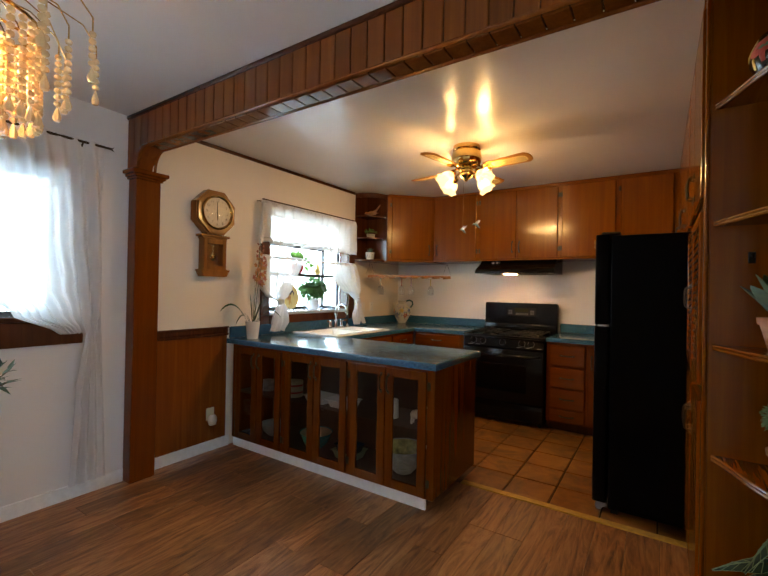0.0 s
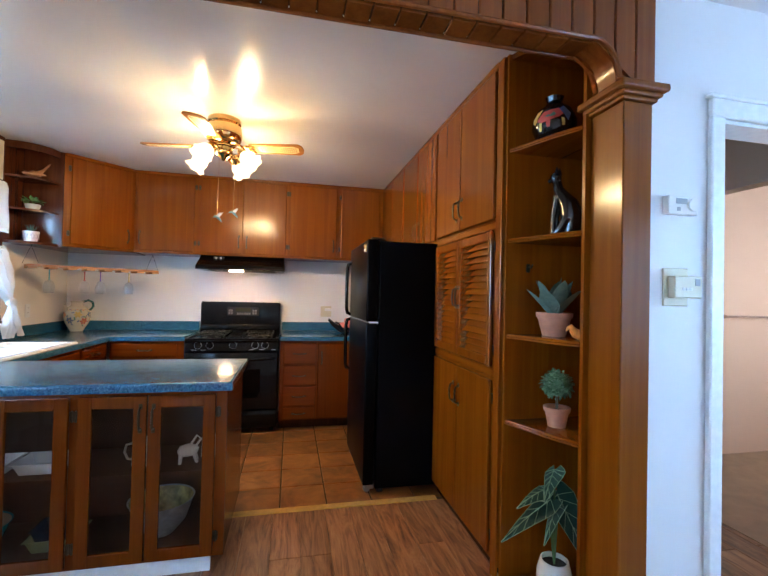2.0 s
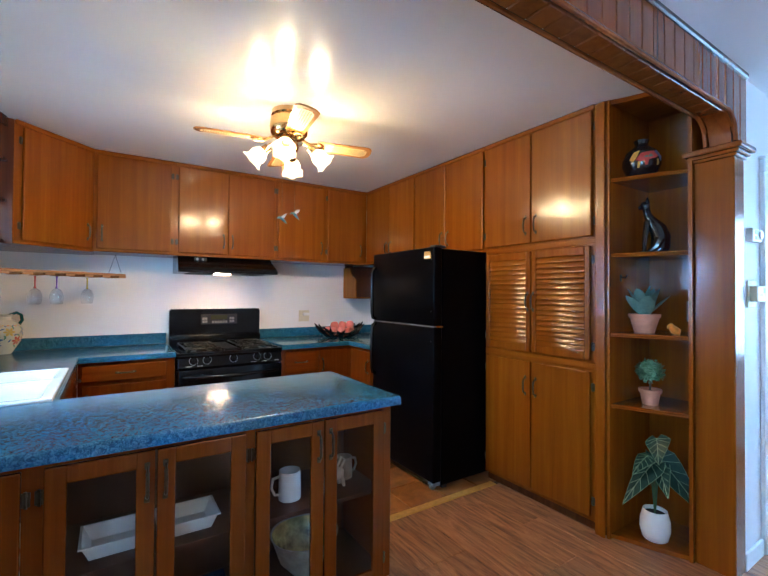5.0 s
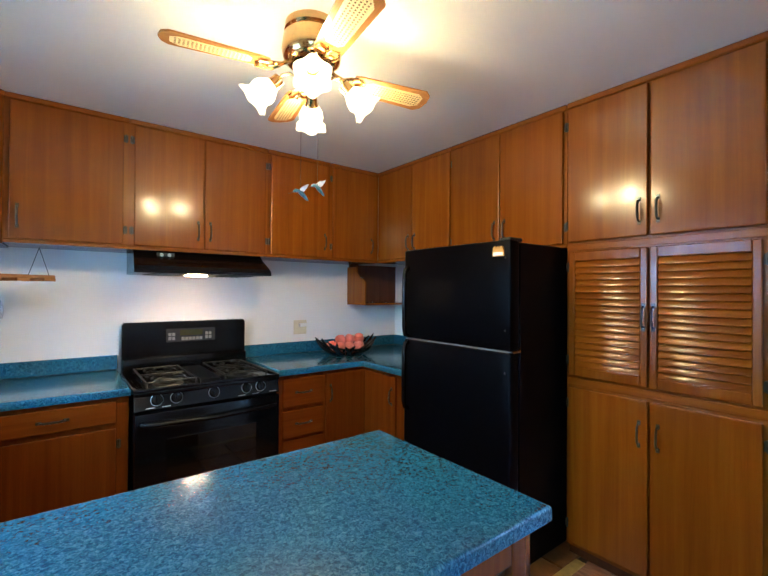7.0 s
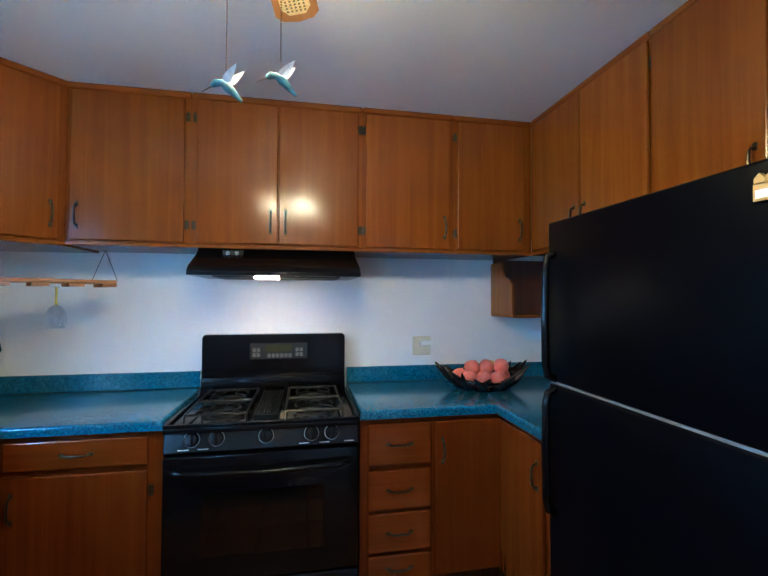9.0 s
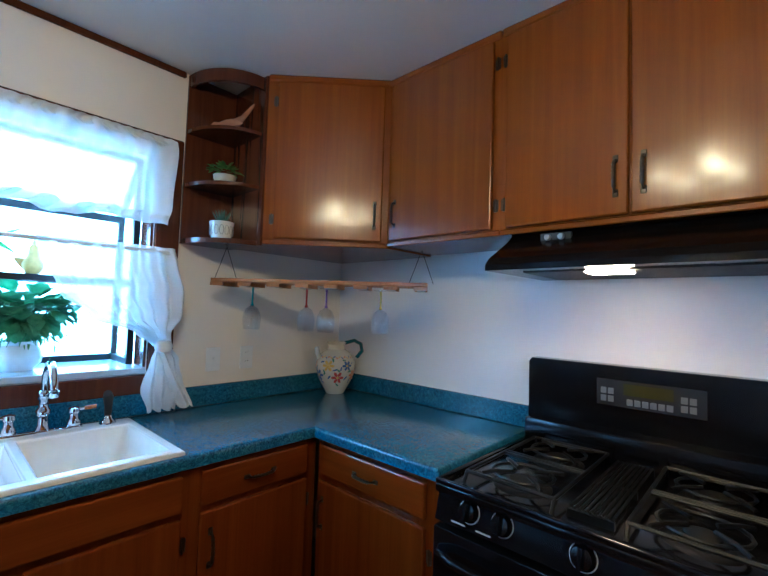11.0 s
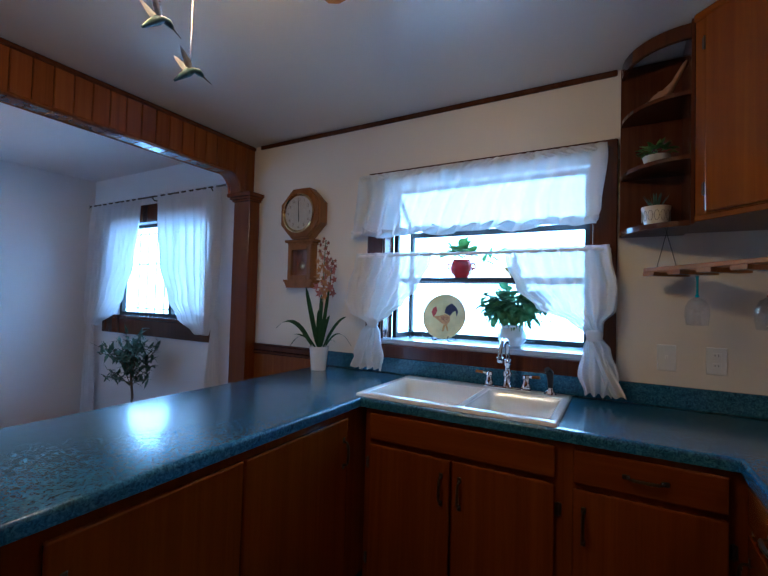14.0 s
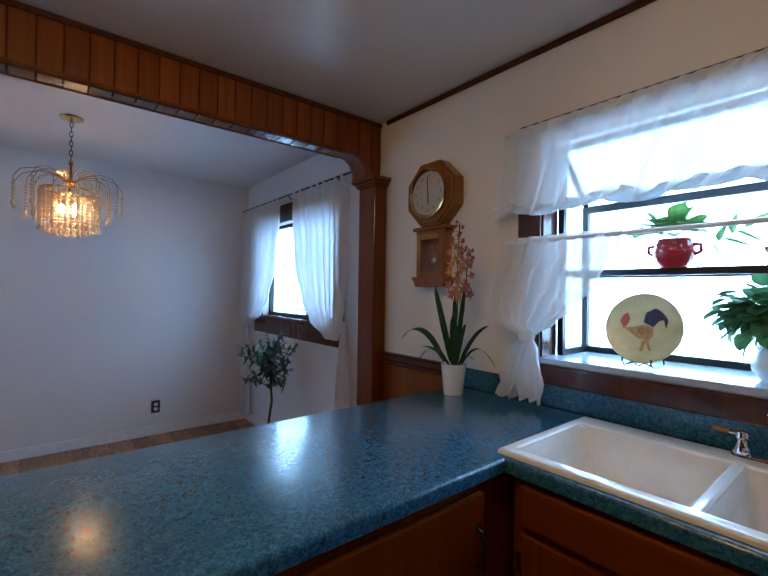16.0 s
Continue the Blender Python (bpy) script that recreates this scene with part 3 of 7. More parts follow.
# corner cabinet, set on the diagonal
DX, DY, EX2, EY2 = -2.08, 4.78, -2.49, 4.374
ang = math.degrees(math.atan2(DY - EY2, DX - EX2))
dl = math.hypot(DX - EX2, DY - EY2)
cc = thing("corner_cabinet", pose(EX2, EY2, 0, 0, 0, ang), "brown wooden diagonal corner wall cabinet", "cabinet", "wall cabinets")
inv = pose(EX2, EY2, 0, 0, 0, ang).inverted()
bm = bmesh.new()
ring = [inv @ Vector((x, y, 0)) for x, y in ((EX2, EY2 + 0.001), (DX - 0.001, DY), (DX - 0.001, NY - 0.002), (WX + 0.002, NY - 0.002), (WX + 0.002, EY2 + 0.001))]
prism(bm, [(v.x, v.y) for v in ring], 1.668, 2.462)
part("body", bm, WOOD, cc)
door(cc, 0.05, dl - 0.03, 1.695, 2.432, "r")
part("bottom_rail", B(0.001, dl - 0.001, -0.006, 0.001, 1.668, 1.69, bev=0.003), WOOD_X, cc)
part("crown_trim", B(0.001, dl - 0.001, -0.016, 0.001, 2.436, 2.468, bev=0.006), WOOD_X, cc)

# quarter-round open shelf beside the window
ws = thing("open_shelf", pose(WX, EY2, 1.66), "dark wooden quarter-round open wall shelf", "shelf")
part("back_panel", B(0.002, 0.3, -0.012, -0.001, 0, 0.802), WOOD_DARK, ws)
part("side_panel", B(0.001, 0.012, -0.25, -0.012, 0, 0.802), WOOD_DARK, ws)
quarter = [(0.012, -0.012)] + [(0.012 + 0.26 * math.sin(a), -0.012 - 0.235 * math.cos(a)) for a in [k * math.pi / 20 for k in range(11)]]
for z, t in ((0.0, 0.022), (0.265, 0.016), (0.52, 0.016)):
    part("shelf_board", prism(bmesh.new(), quarter, z, z + t), WOOD_DARK, ws)
bm = bmesh.new()
outer = quarter[1:]
for (xa, ya), (xb, yb) in zip(outer, outer[1:]):
    vs = [bm.verts.new(p) for p in ((xa, ya, 0.745), (xb, yb, 0.745), (xb, yb, 0.802), (xa, ya, 0.802), (xa * 0.94, ya * 0.94, 0.745), (xb * 0.94, yb * 0.94, 0.745), (xb * 0.94, yb * 0.94, 0.802), (xa * 0.94, ya * 0.94, 0.802))]
    for q in ((0, 1, 2, 3), (7, 6, 5, 4), (0, 4, 5, 1), (3, 2, 6, 7)):
        bm.faces.new([vs[k] for k in q])
bmesh.ops.remove_doubles(bm, verts=bm.verts, dist=1e-5)
part("fascia", bm, WOOD_DARK, ws, smooth=True)

# pantry
pt = thing("pantry_cabinet", pose(0.38, 3.03, 0, 0, 0, -90), "tall brown wooden pantry cabinet with louvered middle doors", "cabinet")
PW = 0.9
part("body", B(0, PW, 0.001, 0.478, 0.06, 2.462), WOOD, pt)
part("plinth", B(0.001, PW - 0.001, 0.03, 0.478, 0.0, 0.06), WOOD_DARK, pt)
part("corner_stile", B(PW - 0.058, PW, -0.012, 0.001, 0.0, 2.462, bev=0.005, seg=2), WOOD, pt)
part("crown_trim", B(0, PW - 0.058, -0.016, 0.001, 2.436, 2.468, bev=0.006), WOOD_X, pt)
part("middle_rail", B(0.001, PW - 0.059, -0.005, 0.001, 1.657, 1.69, bev=0.002), WOOD_X, pt)
part("low_rail", B(0.001, PW - 0.059, -0.005, 0.001, 0.93, 0.968, bev=0.002), WOOD_X, pt)
L0, L1, R0, R1 = 0.018, 0.405, 0.415, 0.815
door(pt, L0 - 0.005, L1, 1.703, 2.43, "r", hinges=True)
door(pt, R0, R1 + 0.012, 1.703, 2.43, "l", hinges=True)
door(pt, L0, L1, 0.085, 0.918, "r", at=-0.16)
door(pt, R0, R1, 0.085, 0.918, "l", at=-0.16)


def louvered(u0, u1, z0, z1, side):
    w, h = u1 - u0, z1 - z0
    s = 0.032
    bm = B(0, s, -0.022, -0.001, 0, h, bev=0.004)
    box(bm, w - s, w, -0.022, -0.001, 0, h, bev=0.004)
    box(bm, s, w - s, -0.022, -0.001, 0, 0.05, bev=0.004)
    box(bm, s, w - s, -0.022, -0.001, h - 0.05, h, bev=0.004)
    d = part("louver_door", bm, WOOD, pt, "louvered wooden door", m=pose(u0, 0, z0))
    part("backing", B(s, w - s, -0.004, -0.0015, 0.05, h - 0.05), WOOD_DARK, d)
    n = 17
    step = (h - 0.1) / n
    sl = None
    for k in range(n):
        m = pose(0, -0.0115, 0.05 + (k + 0.5) * step, -24)
        if sl is None:
            sl = part("louver", B(s + 0.001, w - s - 0.001, -0.0035, 0.0035, -0.0195, 0.0175, bev=0.003, seg=2), WOOD_X, d, smooth=True, m=m)
        else:
            twin(sl, m)
    pull(d, pose(w - 0.016 if side == "r" else 0.016, -0.022, h * 0.5))
    for z in (z0 + 0.08, z1 - 0.08):
        hinge(pt, pose(u0 - 0.012 if side == "r" else u1 + 0.012, -0.001, z))


louvered(L0, L1, 0.982, 1.648, "r")
louvered(R0, R1, 0.982, 1.648, "l")

# display shelves between pantry and post
ds = thing("display_shelf", pose(0.4, 1.786, 0), "brown wooden built-in corner display shelves", "shelf")
part("back_panel", B(0.44, 0.456, 0, 0.34, 0, 2.465), WOOD, ds)
part("side_panel", B(-0.015, 0.44, 0.326, 0.343, 0, 2.465), WOOD, ds)
part("end_panel", B(0.135, 0.44, -0.018, 0, 0, 2.465), WOOD, ds)
edge = [(0.0, 0.326), (0.03, 0.26), (0.055, 0.19), (0.08, 0.12), (0.11, 0.055), (0.137, 0.0)]
for z in (0.028, 0.752, 1.15, 1.596, 2.02):
    part("shelf_board", prism(bmesh.new(), edge + [(0.44, 0.0), (0.44, 0.326)], z - 0.022, z), WOOD_H, ds)
for z in (0.752, 1.15, 1.596, 2.02):
    for dz in (0.006, 0.017):
        part("nosing", tube(bmesh.new(), [(x - 0.001, y, z - dz) for x, y in edge], 0.0062, 8), WOOD_H, ds, smooth=True)
part("plinth", prism(bmesh.new(), [(x + 0.012, y) for x, y in edge] + [(0.44, 0.0), (0.44, 0.326)], 0.0, 0.006), WOOD_DARK, ds)
part("top_board", prism(bmesh.new(), edge + [(0.44, 0.0), (0.44, 0.326)], 2.44, 2.466), WOOD_H, ds)


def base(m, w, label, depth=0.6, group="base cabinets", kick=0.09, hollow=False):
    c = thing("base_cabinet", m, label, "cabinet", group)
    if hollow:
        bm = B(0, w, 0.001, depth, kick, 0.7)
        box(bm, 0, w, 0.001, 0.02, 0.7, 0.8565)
        part("body", bm, SHADED_WOOD, c)
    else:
        part("body", B(0, w, 0.001, depth, kick, 0.8565), SHADED_WOOD, c)
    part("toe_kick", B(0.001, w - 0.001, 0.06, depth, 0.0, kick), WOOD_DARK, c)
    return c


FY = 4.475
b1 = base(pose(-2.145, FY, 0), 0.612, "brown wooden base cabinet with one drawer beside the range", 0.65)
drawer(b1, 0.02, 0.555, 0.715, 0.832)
door(b1, 0.02, 0.555, 0.1, 0.69, "l", at=-0.12, material=SHADED_WOOD)
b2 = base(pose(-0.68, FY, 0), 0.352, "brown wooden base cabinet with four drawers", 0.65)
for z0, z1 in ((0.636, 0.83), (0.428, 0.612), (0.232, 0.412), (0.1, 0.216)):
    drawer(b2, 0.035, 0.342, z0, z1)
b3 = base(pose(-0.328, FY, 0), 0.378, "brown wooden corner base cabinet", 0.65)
door(b3, 0.012, 0.366, 0.1, 0.83, "l", at=-0.14, hinges=False, material=SHADED_WOOD)
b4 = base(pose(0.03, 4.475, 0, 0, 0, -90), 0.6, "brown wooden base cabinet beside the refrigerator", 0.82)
door(b4, 0.03, 0.4, 0.1, 0.83, "r", at=-0.14, material=SHADED_WOOD)
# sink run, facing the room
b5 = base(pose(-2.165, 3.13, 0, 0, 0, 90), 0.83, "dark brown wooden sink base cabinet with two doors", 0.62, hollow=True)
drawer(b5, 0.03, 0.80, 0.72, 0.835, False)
door(b5, 0.03, 0.408, 0.1, 0.70, "r", at=-0.12, material=SHADED_WOOD)
door(b5, 0.416, 0.80, 0.1, 0.70, "l", at=-0.12, material=SHADED_WOOD)
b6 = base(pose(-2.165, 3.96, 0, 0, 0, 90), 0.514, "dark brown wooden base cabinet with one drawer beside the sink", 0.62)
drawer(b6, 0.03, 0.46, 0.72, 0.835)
door(b6, 0.03, 0.46, 0.1, 0.70, "l", at=-0.12, material=SHADED_WOOD)

# peninsula: glazed display side to the dining room, plain doors to the kitchen
PX0, PX1, PY0, PY1 = WX + 0.04, -0.872, 2.44, 3.09
pn = thing("peninsula_cabinet", pose(PX0, PY0, 0), "dark brown wooden peninsula cabinet with glazed doors", "cabinet")
W = PX1 - PX0
part("end_panel", B(W - 0.02, W, 0.0, PY1 - PY0, 0.08, 0.8565), SHADED_WOOD, pn)
part("wall_end_panel", B(0, 0.02, 0.0, PY1 - PY0, 0.08, 0.8565), SHADED_WOOD, pn)
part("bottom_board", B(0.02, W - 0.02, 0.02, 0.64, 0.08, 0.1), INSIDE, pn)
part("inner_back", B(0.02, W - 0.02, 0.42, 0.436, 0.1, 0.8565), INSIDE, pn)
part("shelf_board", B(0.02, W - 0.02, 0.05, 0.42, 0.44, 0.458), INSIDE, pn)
part("kitchen_face", B(0.02, W - 0.02, 0.63, 0.65, 0.08, 0.8565), SHADED_WOOD, pn)
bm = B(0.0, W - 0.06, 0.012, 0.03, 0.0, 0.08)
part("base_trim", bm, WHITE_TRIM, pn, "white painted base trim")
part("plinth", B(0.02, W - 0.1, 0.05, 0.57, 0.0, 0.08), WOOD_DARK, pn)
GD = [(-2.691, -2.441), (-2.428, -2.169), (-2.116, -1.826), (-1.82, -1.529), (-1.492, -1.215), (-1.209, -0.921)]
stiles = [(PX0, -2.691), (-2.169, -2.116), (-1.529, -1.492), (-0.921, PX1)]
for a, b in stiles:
    part("face_stile", B(a - PX0 + 0.0005, b - PX0 - 0.0005, -0.002, 0.02, 0.08, 0.8565), SHADED_WOOD, pn)
part("top_rail", B(0, W, -0.0015, 0.02, 0.835, 0.85), SHADED_WOOD_X, pn)
part("bottom_rail", B(0, W, -0.0015, 0.02, 0.075, 0.085), SHADED_WOOD_X, pn)
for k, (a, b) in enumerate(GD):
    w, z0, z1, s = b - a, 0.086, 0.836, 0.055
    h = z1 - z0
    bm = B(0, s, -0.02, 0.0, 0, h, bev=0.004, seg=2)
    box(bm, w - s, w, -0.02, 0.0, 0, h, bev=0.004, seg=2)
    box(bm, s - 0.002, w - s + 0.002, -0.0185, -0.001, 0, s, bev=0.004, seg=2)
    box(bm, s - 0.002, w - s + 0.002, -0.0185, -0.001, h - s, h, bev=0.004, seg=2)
    d = part("glazed_door", bm, SHADED_WOOD, pn, "wooden door with a glass pane", m=pose(a - PX0, -0.003, z0))
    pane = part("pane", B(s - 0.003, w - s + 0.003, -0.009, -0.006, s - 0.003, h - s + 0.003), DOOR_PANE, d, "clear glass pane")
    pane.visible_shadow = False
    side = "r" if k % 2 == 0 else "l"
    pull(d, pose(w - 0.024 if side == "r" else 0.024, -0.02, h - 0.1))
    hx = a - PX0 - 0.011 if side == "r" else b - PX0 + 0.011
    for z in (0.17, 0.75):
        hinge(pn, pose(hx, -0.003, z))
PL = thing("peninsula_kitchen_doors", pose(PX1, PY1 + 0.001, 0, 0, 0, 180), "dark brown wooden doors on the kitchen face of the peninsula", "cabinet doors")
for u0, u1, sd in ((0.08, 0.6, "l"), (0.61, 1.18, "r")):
    door(PL, u0, u1, 0.12, 0.825, sd, at=-0.14, hinges=False, material=SHADED_WOOD)


def slab(name, cells, xs, ys, z0, z1, label, splash):
    """A worktop over cells of a grid, in one piece, its upper edges rounded."""
    bm = bmesh.new()
    v = {(i, j): bm.verts.new((xs[i], ys[j], z1)) for i in range(len(xs)) for j in range(len(ys)) if any((i - a, j - b) in cells for a in (0, 1) for b in (0, 1))}
    faces = [bm.faces.new((v[i, j], v[i + 1, j], v[i + 1, j + 1], v[i, j + 1])) for i, j in sorted(cells)]
    made = bmesh.ops.extrude_face_region(bm, geom=faces)
    low = [g for g in made["geom"] if isinstance(g, bmesh.types.BMVert)]
    bmesh.ops.translate(bm, vec=(0, 0, z0 - z1), verts=low)
    bmesh.ops.recalc_face_normals(bm, faces=bm.faces)
    rim = [e for e in bm.edges if len(e.link_faces) == 2 and abs(e.calc_face_angle(0)) > 1 and max(q.co.z for q in e.verts) > z1 - 1e-4 and min(q.co.z for q in e.verts) > z1 - 1e-4]
    bmesh.ops.bevel(bm, geom=rim, offset=0.013, segments=4, affect="EDGES", profile=0.5)
    w = thing(name, pose(0, 0, 0), label, "worktop", "worktops")
    part("top", bm, TEAL, w, smooth=True)
    for b in splash:
        part("backsplash", B(*b, CT + 0.0005, CT + 0.095, bev=0.004, seg=2), TEAL, w, "teal laminate backsplash")
    return w


CT = 0.897
xs, ys = [WX + 0.001, -2.69, -2.2, -2.138, -1.528, -0.845], [2.394, 3.098, 3.115, 3.918, 4.442, NY - 0.001]
cells = {(i, 0) for i in range(5)} | {(i, 1) for i in range(5)} | {(i, j) for i in range(3) for j in (2, 3, 4)} | {(3, 4)}
cells -= {(1, 2)}
slab("worktop", cells, xs, ys, CT - 0.04, CT, "teal speckled laminate worktop round the sink and peninsula",
     ((WX + 0.001, WX + 0.02, 2.42, NY - 0.001), (WX + 0.021, -1.53, NY - 0.02, NY - 0.001)))
slab("worktop", {(0, 1), (1, 1), (1, 0)}, [-0.682, -0.008, KX - 0.001], [3.88, 4.442, NY - 0.001], CT - 0.04, CT, "teal speckled laminate worktop beside the range",
     ((-0.68, KX - 0.021, NY - 0.02, NY - 0.001), (KX - 0.02, KX - 0.001, 3.88, NY - 0.001)))
solo("backsplash_end_strip", B(-1.5295, -1.5265, NY - 0.0215, NY - 0.0015, CT + 0.0006, CT + 0.094), IVORY, "cream plastic end strip on the backsplash", "trim", kind="structure")
structure("threshold", B(-0.9, 0.37, 2.918, 2.972, -0.011, 0.007, bev=0.003), plain("worn_brass_strip", (0.55, 0.36, 0.10), 0.42, metal=0.35, mottled=0.15), "brass threshold strip between planks and tiles")


# ---- appliances ----
def rangecooker():
    x0, x1, w = -1.52, -0.69, 0.83
    r = thing("gas_range", pose(x0, 4.43, 0), "black freestanding gas range with four burners", "stove")
    part("body", B(0.004, w - 0.004, 0.02, 0.685, 0.04, 0.845, bev=0.004), BLACK, r)
    for u in (0.05, w - 0.05):
        for d in (0.06, 0.6):
            part("foot", lathe(bmesh.new(), [(0, 0), (0.018, 0), (0.018, 0.04), (0, 0.04)], (u, d, 0), 10), BLACK_MATTE, r)
    # cooktop, with a raised rim
    bm = B(0.0, w, -0.02, 0.66, 0.845, 0.872, bev=0.008, seg=2)
    part("cooktop", bm, BLACK, r, smooth=True)
    bm = bmesh.new()
    for a, b, c, d in ((0.0, w, -0.018, 0.0), (0.0, w, 0.6, 0.62), (0.0, 0.02, 0.0, 0.6), (w - 0.02, w, 0.0, 0.6)):
        box(bm, a, b, c, d, 0.868, 0.885, bev=0.005, seg=2)
    part("rim", bm, BLACK, r, smooth=True)
    # burners and grates
    burner = None
    for cx in (0.2, w - 0.2):
        for cy in (0.15, 0.44):
            m = pose(cx, cy, 0.872)
            if burner is None:
                bm = lathe(bmesh.new(), [(0.085, 0), (0.08, 0.004), (0.05, 0.004), (0.045, 0.012), (0.04, 0.014), (0.038, 0.022), (0, 0.024)], seg=20)
                burner = part("burner", bm, IRON, r, smooth=True, m=m)
            else:
                twin(burner, m)
    grate = None
    for cx in (0.2, w - 0.2):
        m = pose(cx, 0.3, 0.872)
        if grate is not None:
            twin(grate, m)
            continue
        bm = bmesh.new()
        for sx in (-0.13, 0.13):
            tube(bm, [(sx, -0.27, 0.0), (sx, -0.25, 0.034), (sx, 0.25, 0.034), (sx, 0.27, 0.0)], 0.006, 6)
        for sy in (-0.25, -0.01, 0.01, 0.25):
            tube(bm, [(-0.13, sy, 0.034), (0.13, sy, 0.034)], 0.006, 6)
        for cy in (-0.15, 0.14):
            for k in range(4):
                a = math.pi / 4 + k * math.pi / 2
                tube(bm, [(0.14 * math.cos(a) * 0.9, cy + 0.12 * math.sin(a), 0.036), (0.09 * math.cos(a), cy + 0.08 * math.sin(a), 0.042), (0.035 * math.cos(a), cy + 0.03 * math.sin(a), 0.042)], 0.006, 6)
            loop = [(0.09 * math.cos(a), cy + 0.08 * math.sin(a), 0.036) for a in [k * math.pi / 8 for k in range(16)]]
            tube(bm, loop, 0.005, 6, closed=True)
        grate = part("grate", bm, IRON, r, smooth=True, m=m)
    bm = bmesh.new()
    for k in range(9):
        u = w / 2 - 0.05 + k * 0.0125
        tube(bm, [(u, 0.06, 0.895), (u, 0.54, 0.895)], 0.004, 6)
    for d in (0.06, 0.3, 0.54):
        box(bm, w / 2 - 0.055, w / 2 + 0.055, d - 0.006, d + 0.006, 0.872, 0.893)
    part("middle_grate", bm, IRON, r, smooth=True)
    # sloping control panel and knobs
    tilt = pose(0, -0.02, 0.765, -14)
    bm = B(0.002, w - 0.002, 0, 0.03, 0, 0.108, bev=0.005, seg=2)
    cp = part("control_panel", bm, BLACK, r, m=tilt)
    knob = None
    for u in (0.115, 0.215, 0.42, 0.615, 0.705):
        m = pose(u, 0, 0.055)
        if knob is None:
            bm = lathe(bmesh.new(), [(0.03, 0), (0.03, 0.006), (0.026, 0.01), (0.024, 0.022), (0, 0.024)], seg=20, m=pose(0, 0, 0, 90))
            box(bm, -0.006, 0.006, -0.036, -0.02, -0.024, 0.024, bev=0.002)
            knob = part("knob", bm, BLACK, cp, smooth=True, m=m)
        else:
            twin(knob, m)
        part("knob_ring", tube(bmesh.new(), [(0.031 * math.cos(a), -0.002, 0.031 * math.sin(a)) for a in [k * math.pi / 10 for k in range(20)]], 0.0017, 4, closed=True), PALE_PRINT, cp, "pale printed ring", m=m)
    for u in (0.06, 0.14, 0.56, 0.65, 0.76):
        part("panel_mark", B(u, u + 0.045, -0.0006, 0.001, 0.012, 0.016), PALE_PRINT, cp, "pale printed marking")
    # oven door and drawer
    d = part("oven_door", B(0.006, w - 0.006, -0.032, 0.018, 0.225, 0.755, bev=0.008, seg=2), BLACK, r, smooth=True)
    part("window", B(0.16, w - 0.16, -0.035, -0.03, 0.33, 0.6, bev=0.001), plain("oven_window", (0.002, 0.002, 0.002), 0.05), d, "dark oven glass")
    bm = tube(bmesh.new(), [(0.04, -0.03, 0.70), (0.05, -0.065, 0.703), (0.1, -0.078, 0.7), (w / 2, -0.085, 0.69), (w - 0.1, -0.078, 0.7), (w - 0.05, -0.065, 0.703), (w - 0.04, -0.03, 0.70)], 0.013, 10)
    part("handle", bm, BLACK, d, smooth=True)
    part("drawer", B(0.006, w - 0.006, -0.028, 0.018, 0.05, 0.215, bev=0.008, seg=2), BLACK, r, smooth=True)
    # backguard with clock panel
    bm = side_prism(bmesh.new(), [(0.008, 0.872), (0.008, 1.19), (0.02, 1.206), (w - 0.02, 1.206), (w - 0.008, 1.19), (w - 0.008, 0.872)], 0.632, 0.69)
    bg = part("backguard", bm, BLACK, r)
    bm = B(0.01, w - 0.01, 0.585, 0.632, 0.872, 0.97, bev=0.012, seg=2)
    part("vent_ledge", bm, BLACK, r, smooth=True)
    part("clock_panel", B(0.27, 0.60, 0.629, 0.633, 1.06, 1.155, bev=0.001), plain("panel_grey", (0.02, 0.02, 0.022), 0.2), bg, "dark grey clock panel")
    part("display", B(0.36, 0.51, 0.627, 0.631, 1.105, 1.145), plain("clock_display", (0.03, 0.028, 0.008), 0.1), bg, "dim amber clock display")
    key = None
    for gx, gz, nu, nv in ((0.285, 1.075, 2, 2), (0.37, 1.07, 6, 1), (0.53, 1.075, 2, 2)):
        for i in range(nu):
            for j in range(nv):
                m = pose(gx + i * 0.024, 0.629, gz + j * 0.028)
                if key is None:
                    key = part("key", B(0, 0.019, -0.003, 0, 0, 0.022, bev=0.001), KEY_GREY, bg, "grey button", m=m)
                else:
                    twin(key, m)


rangecooker()


